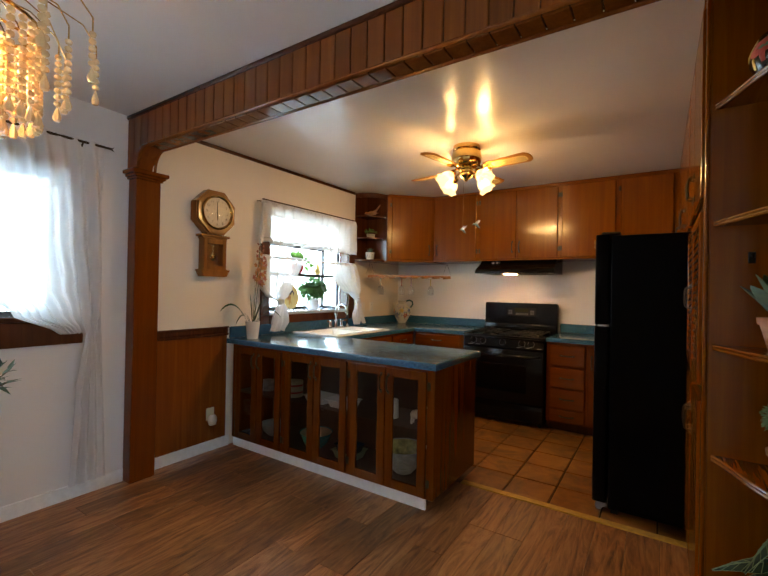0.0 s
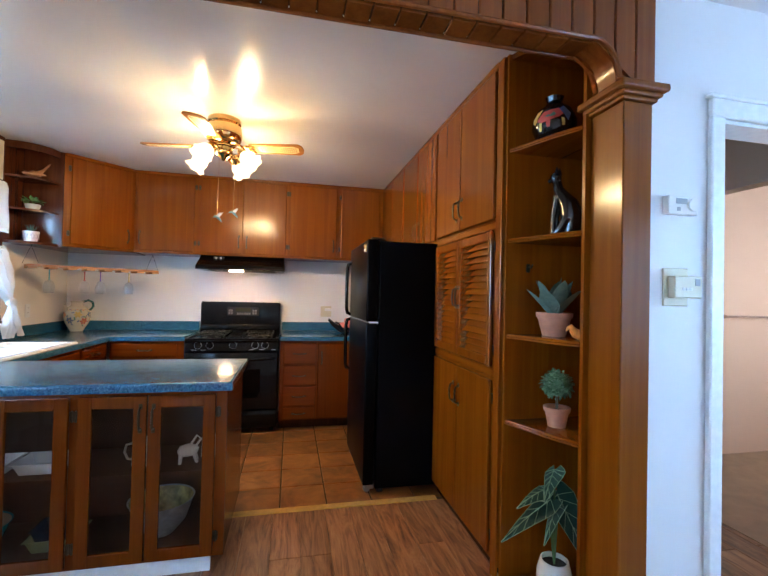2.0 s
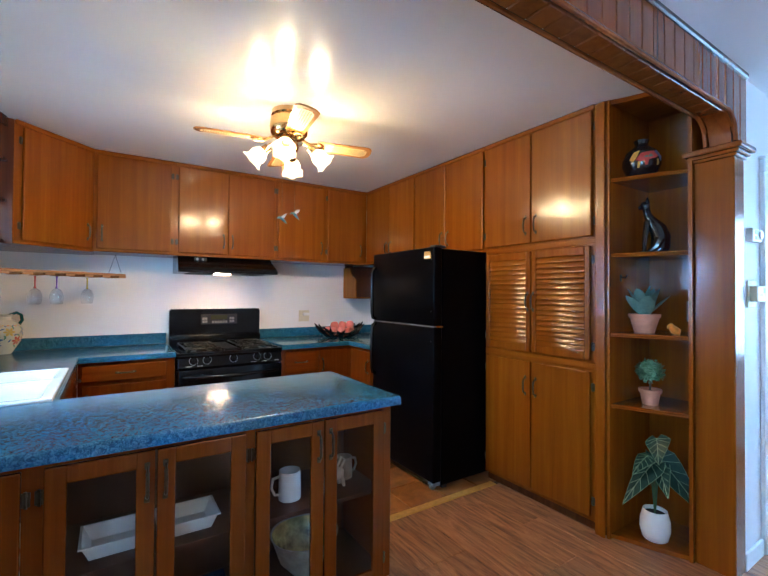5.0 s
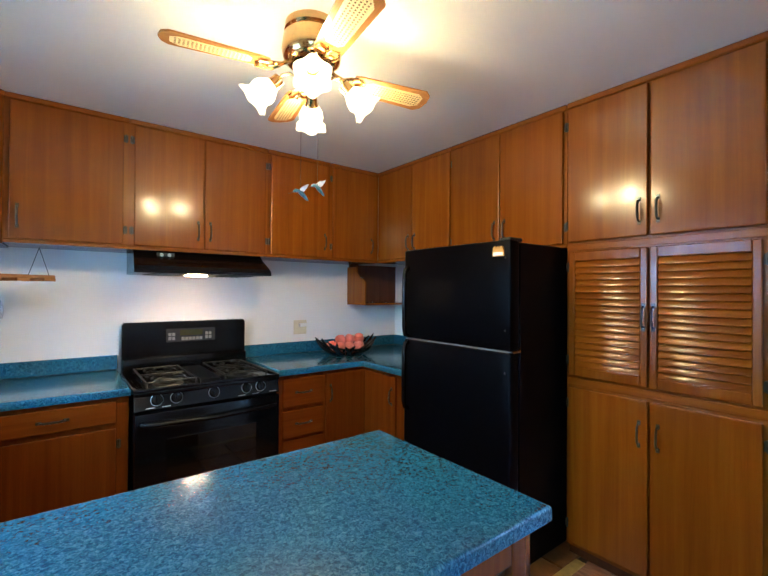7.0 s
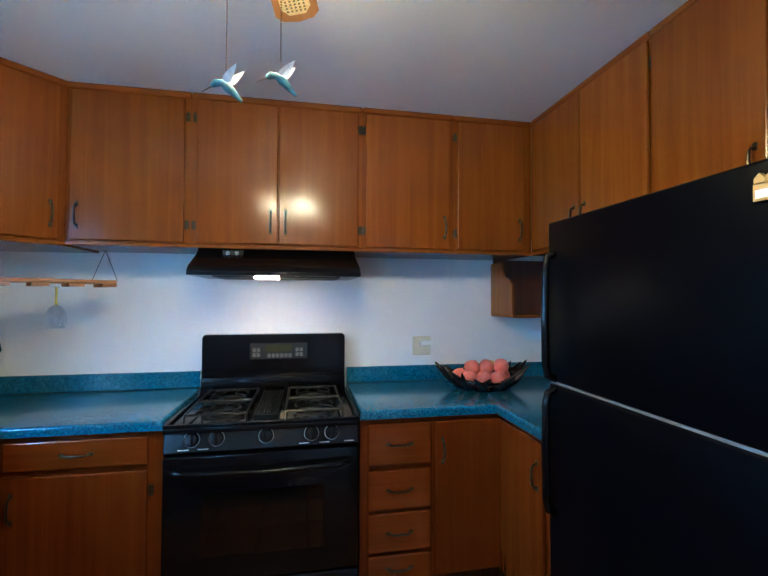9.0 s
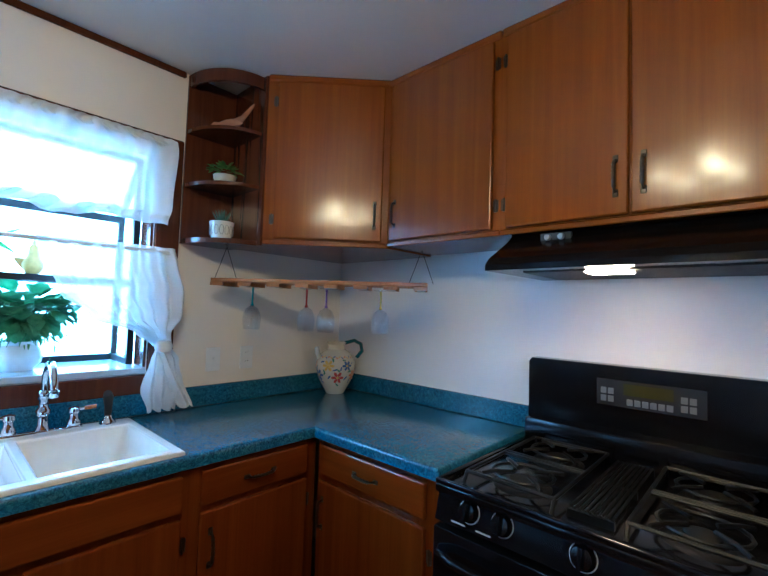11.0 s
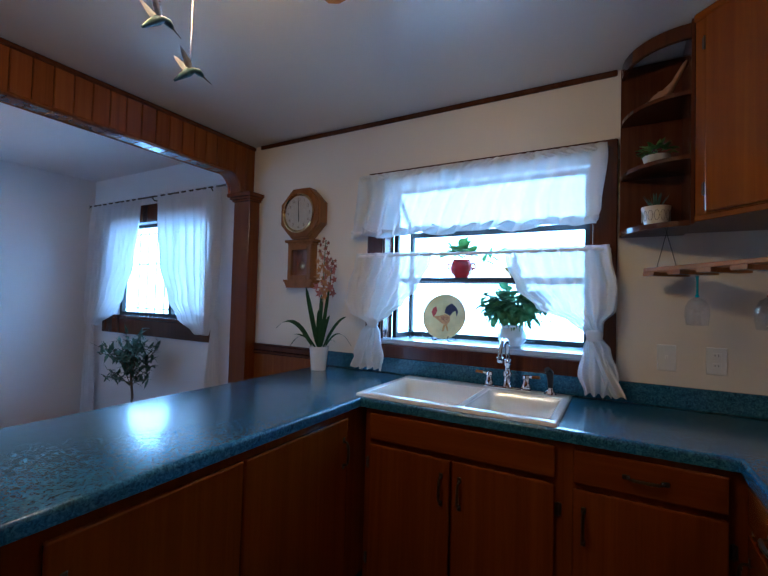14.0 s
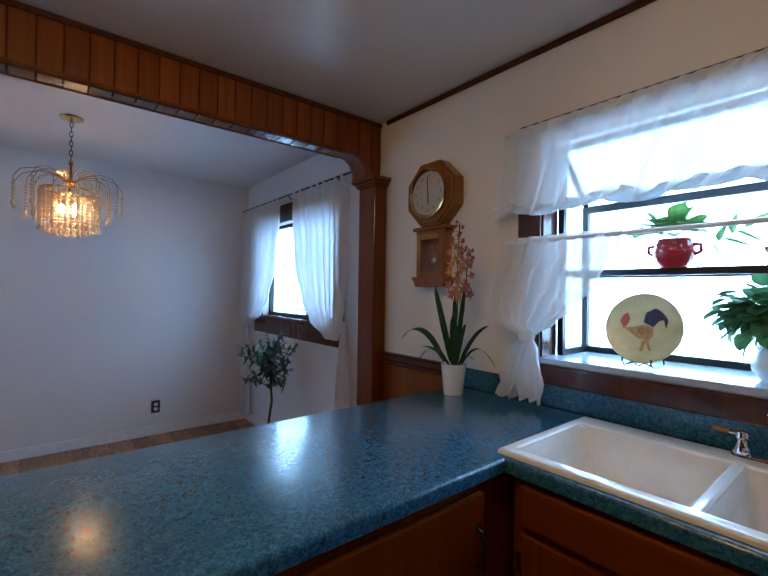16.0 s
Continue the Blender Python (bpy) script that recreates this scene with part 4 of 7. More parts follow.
def hood():
    h = thing("range_hood", pose(-1.495, NY - 0.001, 1.53), "black range hood with a lit lamp", "range hood")
    w = 0.838
    prof = [(0.0, 0.15), (-0.30, 0.15), (-0.345, 0.115), (-0.46, 0.045), (-0.485, 0.02), (-0.485, 0.0), (0.0, 0.0)]
    bm = bmesh.new()
    a = [bm.verts.new((0.012 if y > -0.36 else 0.0, y, z)) for y, z in prof]
    b = [bm.verts.new((w - 0.012 if y > -0.36 else w, y, z)) for y, z in prof]
    n = len(prof)
    for k in range(n):
        bm.faces.new((a[k], a[(k + 1) % n], b[(k + 1) % n], b[k]))
    bm.faces.new(a)
    bm.faces.new(b[::-1])
    part("canopy", bm, BLACK, h)
    part("filter", B(0.1, w - 0.1, -0.4, -0.06, -0.004, 0.0), BLACK_MATTE, h)
    part("lamp_lens", B(0.305, 0.425, -0.42, -0.33, -0.012, -0.0045, bev=0.003), HOOD_LENS, h, "lit lamp lens")
    part("switch_plate", B(0.14, 0.24, -0.352, -0.334, 0.105, 0.135), BLACK_MATTE, h)
    for u in (0.165, 0.21):
        part("switch_knob", lathe(bmesh.new(), [(0.011, 0), (0.009, 0.012), (0, 0.013)], (0, 0, 0), 12, pose(u, -0.352, 0.12, 90)), STEEL, h, smooth=True)


hood()


def fridge():
    f = thing("refrigerator", pose(-0.10, 3.85, 0, 0, 0, -90), "black top-freezer refrigerator with a textured finish", "refrigerator")
    w, zt = 0.795, 1.688
    part("body", B(0.006, w - 0.006, 0.085, 0.78, 0.03, zt - 0.008, bev=0.008, seg=2), BLACK_TEX, f)
    low = part("lower_door", B(0, w, 0, 0.075, 0.06, 1.131, bev=0.01, seg=3), BLACK_TEX, f, smooth=True)
    top = part("freezer_door", B(0, w, 0, 0.075, 1.138, zt, bev=0.01, seg=3), BLACK_TEX, f, smooth=True)
    part("gasket", B(0.012, w - 0.012, 0.006, 0.07, 1.1305, 1.1385), plain("grey_gasket", (0.16, 0.17, 0.18), 0.35), f, "grey strip between the doors")
    part("hinge_cover", B(w - 0.09, w - 0.02, 0.03, 0.13, zt - 0.002, zt + 0.016, bev=0.005), BLACK_MATTE, f)
    part("hinge", B(w - 0.06, w + 0.004, 0.02, 0.08, 1.128, 1.14), CHROME, f)
    for d, z0, z1 in ((top, 1.15, 1.575), (low, 0.7, 1.115)):
        bm = tube(bmesh.new(), [(0.04, 0.004, z0), (0.04, -0.026, z0 + 0.012), (0.04, -0.034, z0 + 0.05), (0.04, -0.036, (z0 + z1) / 2), (0.04, -0.034, z1 - 0.05), (0.04, -0.026, z1 - 0.012), (0.04, 0.004, z1)], 0.014, 10)
        part("handle", bm, BLACK, d, smooth=True)
    for u in (0.07, w - 0.05):
        bm = lathe(bmesh.new(), [(0.0, -0.012), (0.022, -0.012), (0.024, 0), (0.022, 0.012), (0, 0.012)], (0, 0, 0), 14, pose(u, 0.035, 0.024, 0, 90, 0))
        box(bm, u - 0.03, u + 0.03, 0.02, 0.08, 0.03, 0.06)
        part("roller_foot", bm, STEEL, f, smooth=True)
    for d, u, z in ((top, w - 0.03, 1.60), (top, w - 0.03, 1.24), (low, w - 0.03, 1.03)):
        m = pose(u, -0.0005, z, 90)
        bm = lathe(bmesh.new(), [(0.006, 0), (0.005, 0.002), (0, 0.0025)], seg=10)
        part("hole_plug", bm, BLACK_MATTE, d, m=m)
    part("grille", B(0.02, w - 0.02, 0.1, 0.14, 0.005, 0.06), BLACK_MATTE, f)
    return f


fridge()


# ---- lamps ----
def ceiling_fan():
    f = thing("ceiling_fan", pose(-1.055, 3.295, CZ), "brass ceiling fan with four cane blades and lit glass shades", "ceiling fan")
    bm = lathe(bmesh.new(), [(0, -0.001), (0.105, -0.001), (0.108, -0.03), (0.095, -0.045), (0.112, -0.05), (0.118, -0.1), (0.11, -0.14), (0.085, -0.16), (0.05, -0.165), (0.05, -0.18), (0, -0.18)], seg=32)
    part("motor_housing", bm, BRASS, f, smooth=True)
    bm = lathe(bmesh.new(), [(0.03, -0.18), (0.055, -0.19), (0.06, -0.215), (0.05, -0.24), (0.025, -0.255), (0.012, -0.275), (0, -0.28)], seg=24)
    part("light_hub", bm, BRASS, f, smooth=True)
    blade_wood = wood("blade_wood", (0.30, 0.12, 0.03), (0.42, 0.18, 0.05), (0.52, 0.25, 0.08), axis="x", tone=0.05)
    cane = plain("woven_cane", (0.72, 0.52, 0.22), 0.5, mottled=0.2, scale=150, bumpy=0.4, bump_scale=400)
    hole = plain("cane_hole", (0.18, 0.11, 0.04), 0.8)
    first = None
    for k in range(4):
        a = -10 + k * 90
        m = pose(0, 0, -0.185, 0, 0, a) @ pose(0, 0, 0, -11, 0, 0)
        if first is None:
            bm = bmesh.new()
            out = [(0.17, -0.045), (0.2, -0.052), (0.5, -0.066), (0.525, -0.045), (0.535, 0.0), (0.525, 0.045), (0.5, 0.066), (0.2, 0.052), (0.17, 0.045)]
            prism(bm, out, -0.004, 0.004)
            first = part("blade", bm, blade_wood, f, "wooden blade with a woven cane inlay", m=m)
            ci = [(0.23, -0.022), (0.25, -0.036), (0.47, -0.044), (0.5, -0.025), (0.5, 0.025), (0.47, 0.044), (0.25, 0.036), (0.23, 0.022)]
            inlay = mesh_of("cane_inlay", prism(bmesh.new(), ci, -0.0052, -0.004), cane)
            bm = bmesh.new()
            for i in range(18):
                for j in range(5):
                    x, y = 0.25 + i * 0.0135, -0.026 + j * 0.013
                    box(bm, x, x + 0.007, y - 0.003, y + 0.003, -0.0058, -0.005)
            holes = mesh_of("cane_weave", bm, hole)
            bm = bmesh.new()
            for s in (-1, 1):
                tube(bm, [(0.1, 0, 0.02), (0.13, s * 0.01, 0.0), (0.15, s * 0.035, -0.008), (0.18, s * 0.045, -0.01), (0.21, s * 0.035, -0.01), (0.2, s * 0.012, -0.01), (0.17, 0, -0.01)], 0.006, 6)
            tube(bm, [(0.08, 0, 0.03), (0.12, 0, 0.008), (0.22, 0, -0.008)], 0.008, 6)
            iron = mesh_of("blade_iron", bm, BRASS, True)
            bl = first
        else:
            bl = twin(first, m)
        for nm, me in (("cane_inlay", inlay), ("cane_weave", holes), ("blade_iron", iron)):
            o = new(nm, me)
            o.parent = bl
    shade = arm = None
    for k in range(4):
        m = pose(0, 0, -0.215, 0, 0, 63 + k * 90)
        if shade is None:
            bm = tube(bmesh.new(), [(0.045, 0, 0), (0.085, 0, 0.022), (0.115, 0, 0.012), (0.128, 0, -0.012)], 0.006, 8)
            lathe(bm, [(0, 0.01), (0.024, 0.008), (0.026, -0.02), (0.03, -0.03)], (0, 0, 0), 16, pose(0.13, 0, -0.01, 0, -48, 0))
            arm = part("lamp_arm", bm, BRASS, f, smooth=True, m=m)
            bm = bmesh.new()
            seg, rows = 36, [(0.025, -0.025), (0.034, -0.037), (0.047, -0.056), (0.052, -0.078), (0.046, -0.096), (0.053, -0.112), (0.067, -0.126)]
            rings = []
            for q, (r, z) in enumerate(rows):
                wave = 0.0 if q < 4 else 0.09 * (q - 3) / 3
                rings.append([bm.verts.new((r * (1 + wave * math.cos(6 * 2 * math.pi * s / seg)) * math.cos(2 * math.pi * s / seg), r * (1 + wave * math.cos(6 * 2 * math.pi * s / seg)) * math.sin(2 * math.pi * s / seg), z - 0.5 * wave * 0.06 * math.cos(6 * 2 * math.pi * s / seg))) for s in range(seg)])
            for a, b in zip(rings, rings[1:]):
                for s in range(seg):
                    bm.faces.new((a[s], a[(s + 1) % seg], b[(s + 1) % seg], b[s]))
            bmesh.ops.transform(bm, matrix=pose(0.13, 0, -0.01, 0, -48, 0), verts=bm.verts)
            shade = part("shade", bm, LAMP_GLASS, f, "glowing frosted tulip glass shade", smooth=True, m=m)
        else:
            twin(arm, m)
            twin(shade, m)
        lamp = bpy.data.lights.new("fan_bulb_light", "POINT")
        lamp.energy, lamp.color, lamp.shadow_soft_size = 11.0, (1.0, 0.66, 0.29), 0.028
        lo = new("fan_bulb_light", lamp)
        lo.parent, lo.matrix_basis = f, m @ pose(0.18, 0, -0.055)


ceiling_fan()


# ---- windows ----
def garden_window():
    g = thing("garden_window", pose(WX, 0, 0), "projecting garden window with dark metal frames and a shelf", "window")
    fx, ex = -0.38, -0.12
    z0, zf, zt = 1.10, 1.80, 2.055
    y0, y1 = G0 + 0.014, G1 - 0.014
    part("seat_board", B(fx - 0.02, 0.012, G0 + 0.001, G1 - 0.001, 1.072, 1.1, bev=0.004), plain("seat_laminate", (0.42, 0.46, 0.5), 0.12, mottled=0.05), g, "pale glossy seat board")
    part("under_board", B(fx - 0.02, ex - 0.001, G0 - 0.02, G1 + 0.02, 1.03, 1.071), FRAME_DARK, g)
    bar = 0.028
    bm = bmesh.new()
    for y in (y0, y1 - bar):
        box(bm, fx, fx + bar, y, y + bar, z0, zf)
        box(bm, ex - bar, ex, y, y + bar, z0, zt)
        box(bm, fx + bar, ex - bar, y, y + bar, z0, z0 + bar)
        a, b = Vector((fx + bar / 2, y + bar / 2, zf)), Vector((ex, y + bar / 2, zt - 0.015))
        tube(bm, [a, b], 0.016, 4)
    box(bm, fx, fx + bar, y0 + bar, y1 - bar, z0, z0 + bar)
    box(bm, fx, fx + bar, y0 + bar, y1 - bar, zf - 0.03, zf + 0.005)
    box(bm, ex - bar, ex, y0 + bar, y1 - bar, zt - 0.03, zt)
    part("frame", bm, FRAME_DARK, g, "dark metal frame")
    for nm, bx in (("front_pane", (fx + 0.012, fx + 0.016, y0 + bar, y1 - bar, z0 + bar, zf - 0.03)),
                   ("side_pane", (fx + bar, ex - bar, y0 + 0.012, y0 + 0.016, z0 + bar, zf)),
                   ("side_pane", (fx + bar, ex - bar, y1 - 0.016, y1 - 0.012, z0 + bar, zf))):
        part(nm, B(*bx), PANE, g).visible_shadow = False
    bm = bmesh.new()
    vs = [bm.verts.new(p) for p in ((fx + 0.014, y0 + bar, zf), (ex - 0.01, y0 + bar, zt - 0.03), (ex - 0.01, y1 - bar, zt - 0.03), (fx + 0.014, y1 - bar, zf))]
    bm.faces.new(vs)
    part("roof_pane", bm, PANE, g).visible_shadow = False
    bm = B(-0.285, -0.265, y0 + 0.001, y1 - 0.001, 1.452, 1.478)
    box(bm, -0.065, -0.045, y0 + 0.001, y1 - 0.001, 1.452, 1.478)
    part("shelf_rail", bm, FRAME_DARK, g)
    part("shelf_glass", B(-0.264, -0.066, y0 + 0.03, y1 - 0.03, 1.47, 1.477), CLEAR, g).visible_shadow = False
    # dark wood casing on the wall
    for nm, bx in (("side_casing", (0.001, 0.02, G0 - 0.105, G0 - 0.002, 0.99, 2.135)), ("side_casing", (0.001, 0.02, G1 + 0.002, G1 + 0.105, 0.99, 2.135)),
                   ("head_casing", (0.001, 0.019, G0 - 0.002, G1 + 0.002, 2.062, 2.135)), ("apron", (0.001, 0.026, G0 - 0.002, G1 + 0.002, 0.99, 1.07))):
        part(nm, B(*bx, bev=0.004), WOOD_DARK, g, "dark stained wood casing")
    for bx in ((-0.119, 0.0, G0 + 0.0005, G0 + 0.012, 1.101, 2.05), (-0.119, 0.0, G1 - 0.012, G1 - 0.0005, 1.101, 2.05)):
        part("jamb", B(*bx), WOOD_DARK, g)


garden_window()


def dining_window():
    d = thing("sliding_window", pose(WX, 0, 0), "sliding dining room window with a dark frame and white bars outside", "window")
    y0, y1, z0, z1 = D0 + 0.001, D1 - 0.001, DZ0 + 0.001, DZ1 - 0.001
    bm = bmesh.new()
    for bx in ((-0.1, -0.06, y0, y0 + 0.03, z0, z1), (-0.1, -0.06, y1 - 0.03, y1, z0, z1), (-0.1, -0.06, y0 + 0.03, y1 - 0.03, z0, z0 + 0.03),
               (-0.1, -0.06, y0 + 0.03, y1 - 0.03, z1 - 0.03, z1), (-0.095, -0.055, 0.62, 0.66, z0 + 0.03, z1 - 0.03)):
        box(bm, *bx)
    part("frame", bm, FRAME_DARK, d, "dark metal frame")
    for a, b in ((y0 + 0.03, 0.62), (0.66, y1 - 0.03)):
        part("pane", B(-0.08, -0.076, a, b, z0 + 0.03, z1 - 0.03), PANE, d).visible_shadow = False
    bar_m = plain("white_bar_paint", (0.7, 0.72, 0.74), 0.5)
    rod = None
    for k in range(10):
        m = pose(-0.2, y0 + 0.06 + k * 0.14, 0)
        if rod is None:
            rod = part("grille_bar", tube(bmesh.new(), [(0, 0, z0 - 0.02), (0, 0, z1 + 0.02)], 0.008, 6), bar_m, d, "white painted security bar", m=m)
        else:
            twin(rod, m)
    for z in (z0 + 0.06, z0 + 0.5, z1 - 0.06):
        part("grille_rail", tube(bmesh.new(), [(-0.2, y0 - 0.06, z), (-0.2, y1 + 0.06, z)], 0.009, 6), bar_m, d)
    for y in (y0 - 0.04, y1 + 0.04):
        for z in (z0 + 0.06, z1 - 0.06):
            part("grille_bracket", B(-0.21, -0.12, y - 0.008, y + 0.008, z - 0.008, z + 0.008), bar_m, d)
    for nm, bx in (("sill_board", (0.001, 0.03, D0 - 0.14, D1 + 0.12, DZ0 - 0.17, DZ0 - 0.03)), ("sill_ledge", (-0.1, 0.04, D0 + 0.002, D1 - 0.002, DZ0 - 0.028, DZ0 + 0.0005)), ("head_casing", (0.001, 0.022, D0 - 0.1, D1 + 0.08, DZ1 + 0.002, DZ1 + 0.16)),
                   ("side_casing", (0.001, 0.02, D0 - 0.1, D0 - 0.001, DZ0 - 0.029, DZ1)), ("side_casing", (0.001, 0.02, D1 + 0.001, D1 + 0.08, DZ0 - 0.029, DZ1))):
        part(nm, B(*bx, bev=0.003), WOOD_DARK, d, "dark stained wood trim")


dining_window()
# frame for the added east opening
bm = bmesh.new()
for b_ in ((-0.35, 1.35, 0.8, 0.84), (-0.35, 1.35, 2.06, 2.1), (-0.35, -0.31, 0.84, 2.06), (1.31, 1.35, 0.84, 2.06), (0.48, 0.52, 0.84, 2.06)):
    box(bm, EX + 0.04, EX + 0.08, *b_)
structure("window_east", bm, WHITE_TRIM, "white framed living room window out of view")
structure("window_south", (lambda bm: [box(bm, *b) for b in ((1.5, 2.5, SY - 0.09, SY - 0.05, 0.95, 0.99), (1.5, 2.5, SY - 0.09, SY - 0.05, 1.96, 2.0), (1.5, 1.54, SY - 0.09, SY - 0.05, 0.99, 1.96), (2.46, 2.5, SY - 0.09, SY - 0.05, 0.99, 1.96), (1.98, 2.02, SY - 0.09, SY - 0.05, 0.99, 1.96))] and bm)(bmesh.new()), WHITE_TRIM, "white framed living room window out of view")


# ---- curtains ----
def drape(parent, name, rows, pleats, deep, material, x, nu=60, seed=0, label="", dip=0.0):
    """A hanging cloth: rows of (z, near y, far y, pleat depth share, out), top first."""
    rnd = random.Random(seed)
    ph = [rnd.uniform(0, 6.28) for _ in range(4)]
    zs = [r[0] for r in rows]

    def at(z):
        for a, b in zip(rows, rows[1:]):
            if a[0] >= z >= b[0]:
                f = (a[0] - z) / max(a[0] - b[0], 1e-6)
                f = f * f * (3 - 2 * f) if len(rows) > 3 else f
                return [p + (q - p) * f for p, q in zip(a[1:], b[1:])]
        return rows[-1][1:]

    def fn(u, v):
        z = zs[0] + (zs[-1] - zs[0]) * v
        ya, yb, share, out = at(z)
        uu = u + 0.02 * math.sin(3 * v + ph[2] + 5 * u)
        fold = math.sin(uu * pleats * 2 * math.pi + ph[0] + 0.6 * math.sin(4 * v + ph[3])) + 0.45 * math.sin(uu * pleats * 4.7 + ph[1] + 2 * v)
        return (x + out + deep * share * fold, ya + (yb - ya) * u, z - 0.006 * math.cos(uu * pleats * 2 * math.pi) * (v > 0.97) - dip * max(0.0, min(1.0, (2.0 - z) / 0.28)) * (math.sin(uu * 23 + ph[1]) + 0.7 * math.sin(uu * 41 + ph[2])))

    return part(name, sheet(bmesh.new(), fn, nu, 34), material, parent, label, smooth=True)


RX = WX + 0.055
val = thing("valance_curtain", pose(0, 0, 0), "sheer white ruffled valance on a rod over the window", "curtain")
FALL = [(2.105, 2.69, 4.07, 0.35, 0), (2.06, 2.685, 4.075, 0.6, 0.004), (1.8, 2.66, 4.05, 1.0, 0.015), (1.722, 2.65, 4.03, 1.2, 0.02)]
drape(val, "cloth", FALL, 13, 0.024, SHEER, RX, 260, 3, dip=0.009)
drape(val, "hem", [(1.765, 2.657, 4.042, 1.08, 0.0175), (1.722, 2.65, 4.03, 1.2, 0.02)], 13, 0.024, SHEER, RX + 0.0012, 260, 3, "double hem", dip=0.009)
drape(val, "rod_pocket", [(2.112, 2.69, 4.07, 0.3, 0), (2.072, 2.687, 4.073, 0.55, 0.003)], 31, 0.014, SHEER, RX + 0.003, 260, 4, "gathered rod pocket")
part("rod", tube(bmesh.new(), [(WX + 0.002, 2.682, 2.1), (RX - 0.025, 2.682, 2.1), (RX - 0.025, 4.075, 2.1), (WX + 0.002, 4.075, 2.1)], 0.005, 6), BRONZE, val)
tier = thing("tier_curtain", pose(0, 0, 0), "sheer white cafe curtains tied back in knots", "curtain")
part("rod", tube(bmesh.new(), [(WX + 0.002, 2.70, 1.605), (RX, 2.70, 1.605), (RX, 4.085, 1.605), (WX + 0.002, 4.085, 1.605)], 0.009, 8), WHITE_TRIM, tier, "slim white rod", smooth=True)
for nm, s0, s1, tail0, tail1, seed in (("left_panel", 2.68, 3.2, 2.75, 2.95, 1), ("right_panel", 4.085, 3.60, 4.13, 3.96, 2)):
    k = 2.86 if s0 < 3 else 4.03
    sg = 1 if s0 < 3 else -1
    drape(tier, nm, [(1.625, s0, s1, 0.4, 0.0), (1.56, s0 - sg * 0.01, s1 - sg * 0.01, 0.8, 0.006), (1.42, s0 - sg * 0.035, s1 - sg * (0.08 if sg > 0 else 0.07), 1.0, 0.02), (1.32, s0 - sg * 0.03, s1 - sg * (0.16 if sg > 0 else 0.17), 1.0, 0.04), (1.255, s0 + sg * 0.02, s1 - sg * (0.23 if sg > 0 else 0.33), 1.0, 0.06), (1.205, k - sg * 0.035, k + sg * 0.035, 0.7, 0.075)], 7, 0.02, SHEER, RX, 90, seed)
    bm = lathe(bmesh.new(), [(0, -0.032), (0.03, -0.02), (0.036, 0.0), (0.028, 0.022), (0, 0.03)], (RX + 0.085, k, 1.2), 14)
    part("knot", bm, SHEER, tier, smooth=True)
    drape(tier, "tail", [(1.2, k - sg * 0.03, k + sg * 0.03, 0.6, 0.08), (1.14, (k + 2 * tail0) / 3, (k + 2 * tail1) / 3, 1.2, 0.085), (1.02, tail0, tail1, 1.5, 0.08), (0.93, tail0 + sg * 0.03, tail1 - sg * 0.03, 1.3, 0.06)], 3, 0.016, SHEER, RX, 40, seed + 7)
    drape(tier, "tie_end", [(1.2, k - sg * 0.0, k + sg * 0.03, 0.6, 0.1), (0.94, tail0 - sg * 0.03, tail0 + sg * 0.04, 1.2, 0.11)], 1.5, 0.012, SHEER, RX, 14, seed + 9)

dc = thing("dining_curtain", pose(0, 0, 0), "sheer white dining room curtains tied back on a dark rod", "curtain")
DXX = WX + 0.07
bm = tube(bmesh.new(), [(DXX, -0.52, 2.195), (DXX, 1.46, 2.195)], 0.008, 8)
for y in (-0.3, 0.52, 1.3):
    tube(bm, [(WX + 0.002, y, 2.17), (DXX - 0.02, y, 2.165), (DXX, y, 2.185)], 0.006, 6)
for y, s in ((-0.52, -1), (1.46, 1)):
    tube(bm, [(DXX, y, 2.195), (DXX, y + s * 0.02, 2.215), (DXX, y + s * 0.045, 2.195), (DXX, y + s * 0.02, 2.175)], 0.006, 6, closed=True)
part("rod", bm, BRONZE, dc, "dark metal rod with loop finials", smooth=True)
drape(dc, "right_panel", [(2.21, 1.42, 0.60, 0.5, 0), (2.0, 1.42, 0.64, 1.0, 0.004), (1.6, 1.42, 0.70, 1.0, 0.01), (1.3, 1.42, 0.84, 1.0, 0.02), (1.15, 1.41, 0.98, 0.9, 0.03), (1.03, 1.37, 1.2, 0.6, 0.035)], 9, 0.021, SHEER_D, DXX, 80, 5)
drape(dc, "right_tail", [(1.16, 1.37, 1.42, 0.5, 0.0), (0.7, 1.30, 1.45, 1.0, -0.004), (0.1, 1.27, 1.47, 1.4, 0.0)], 4, 0.014, SHEER_D, DXX, 40, 6)
drape(dc, "left_panel", [(2.21, -0.46, 0.36, 0.5, 0), (2.0, -0.46, 0.34, 1.0, 0.004), (1.6, -0.46, 0.30, 1.0, 0.01), (1.3, -0.46, 0.18, 1.0, 0.02), (1.15, -0.45, 0.04, 0.9, 0.03), (1.03, -0.41, -0.2, 0.6, 0.035)], 9, 0.021, SHEER_D, DXX, 80, 8)
drape(dc, "left_tail", [(1.16, -0.42, -0.46, 0.5, 0.0), (0.7, -0.36, -0.5, 1.0, -0.004), (0.1, -0.33, -0.52, 1.4, 0.0)], 4, 0.014, SHEER_D, DXX, 40, 9)


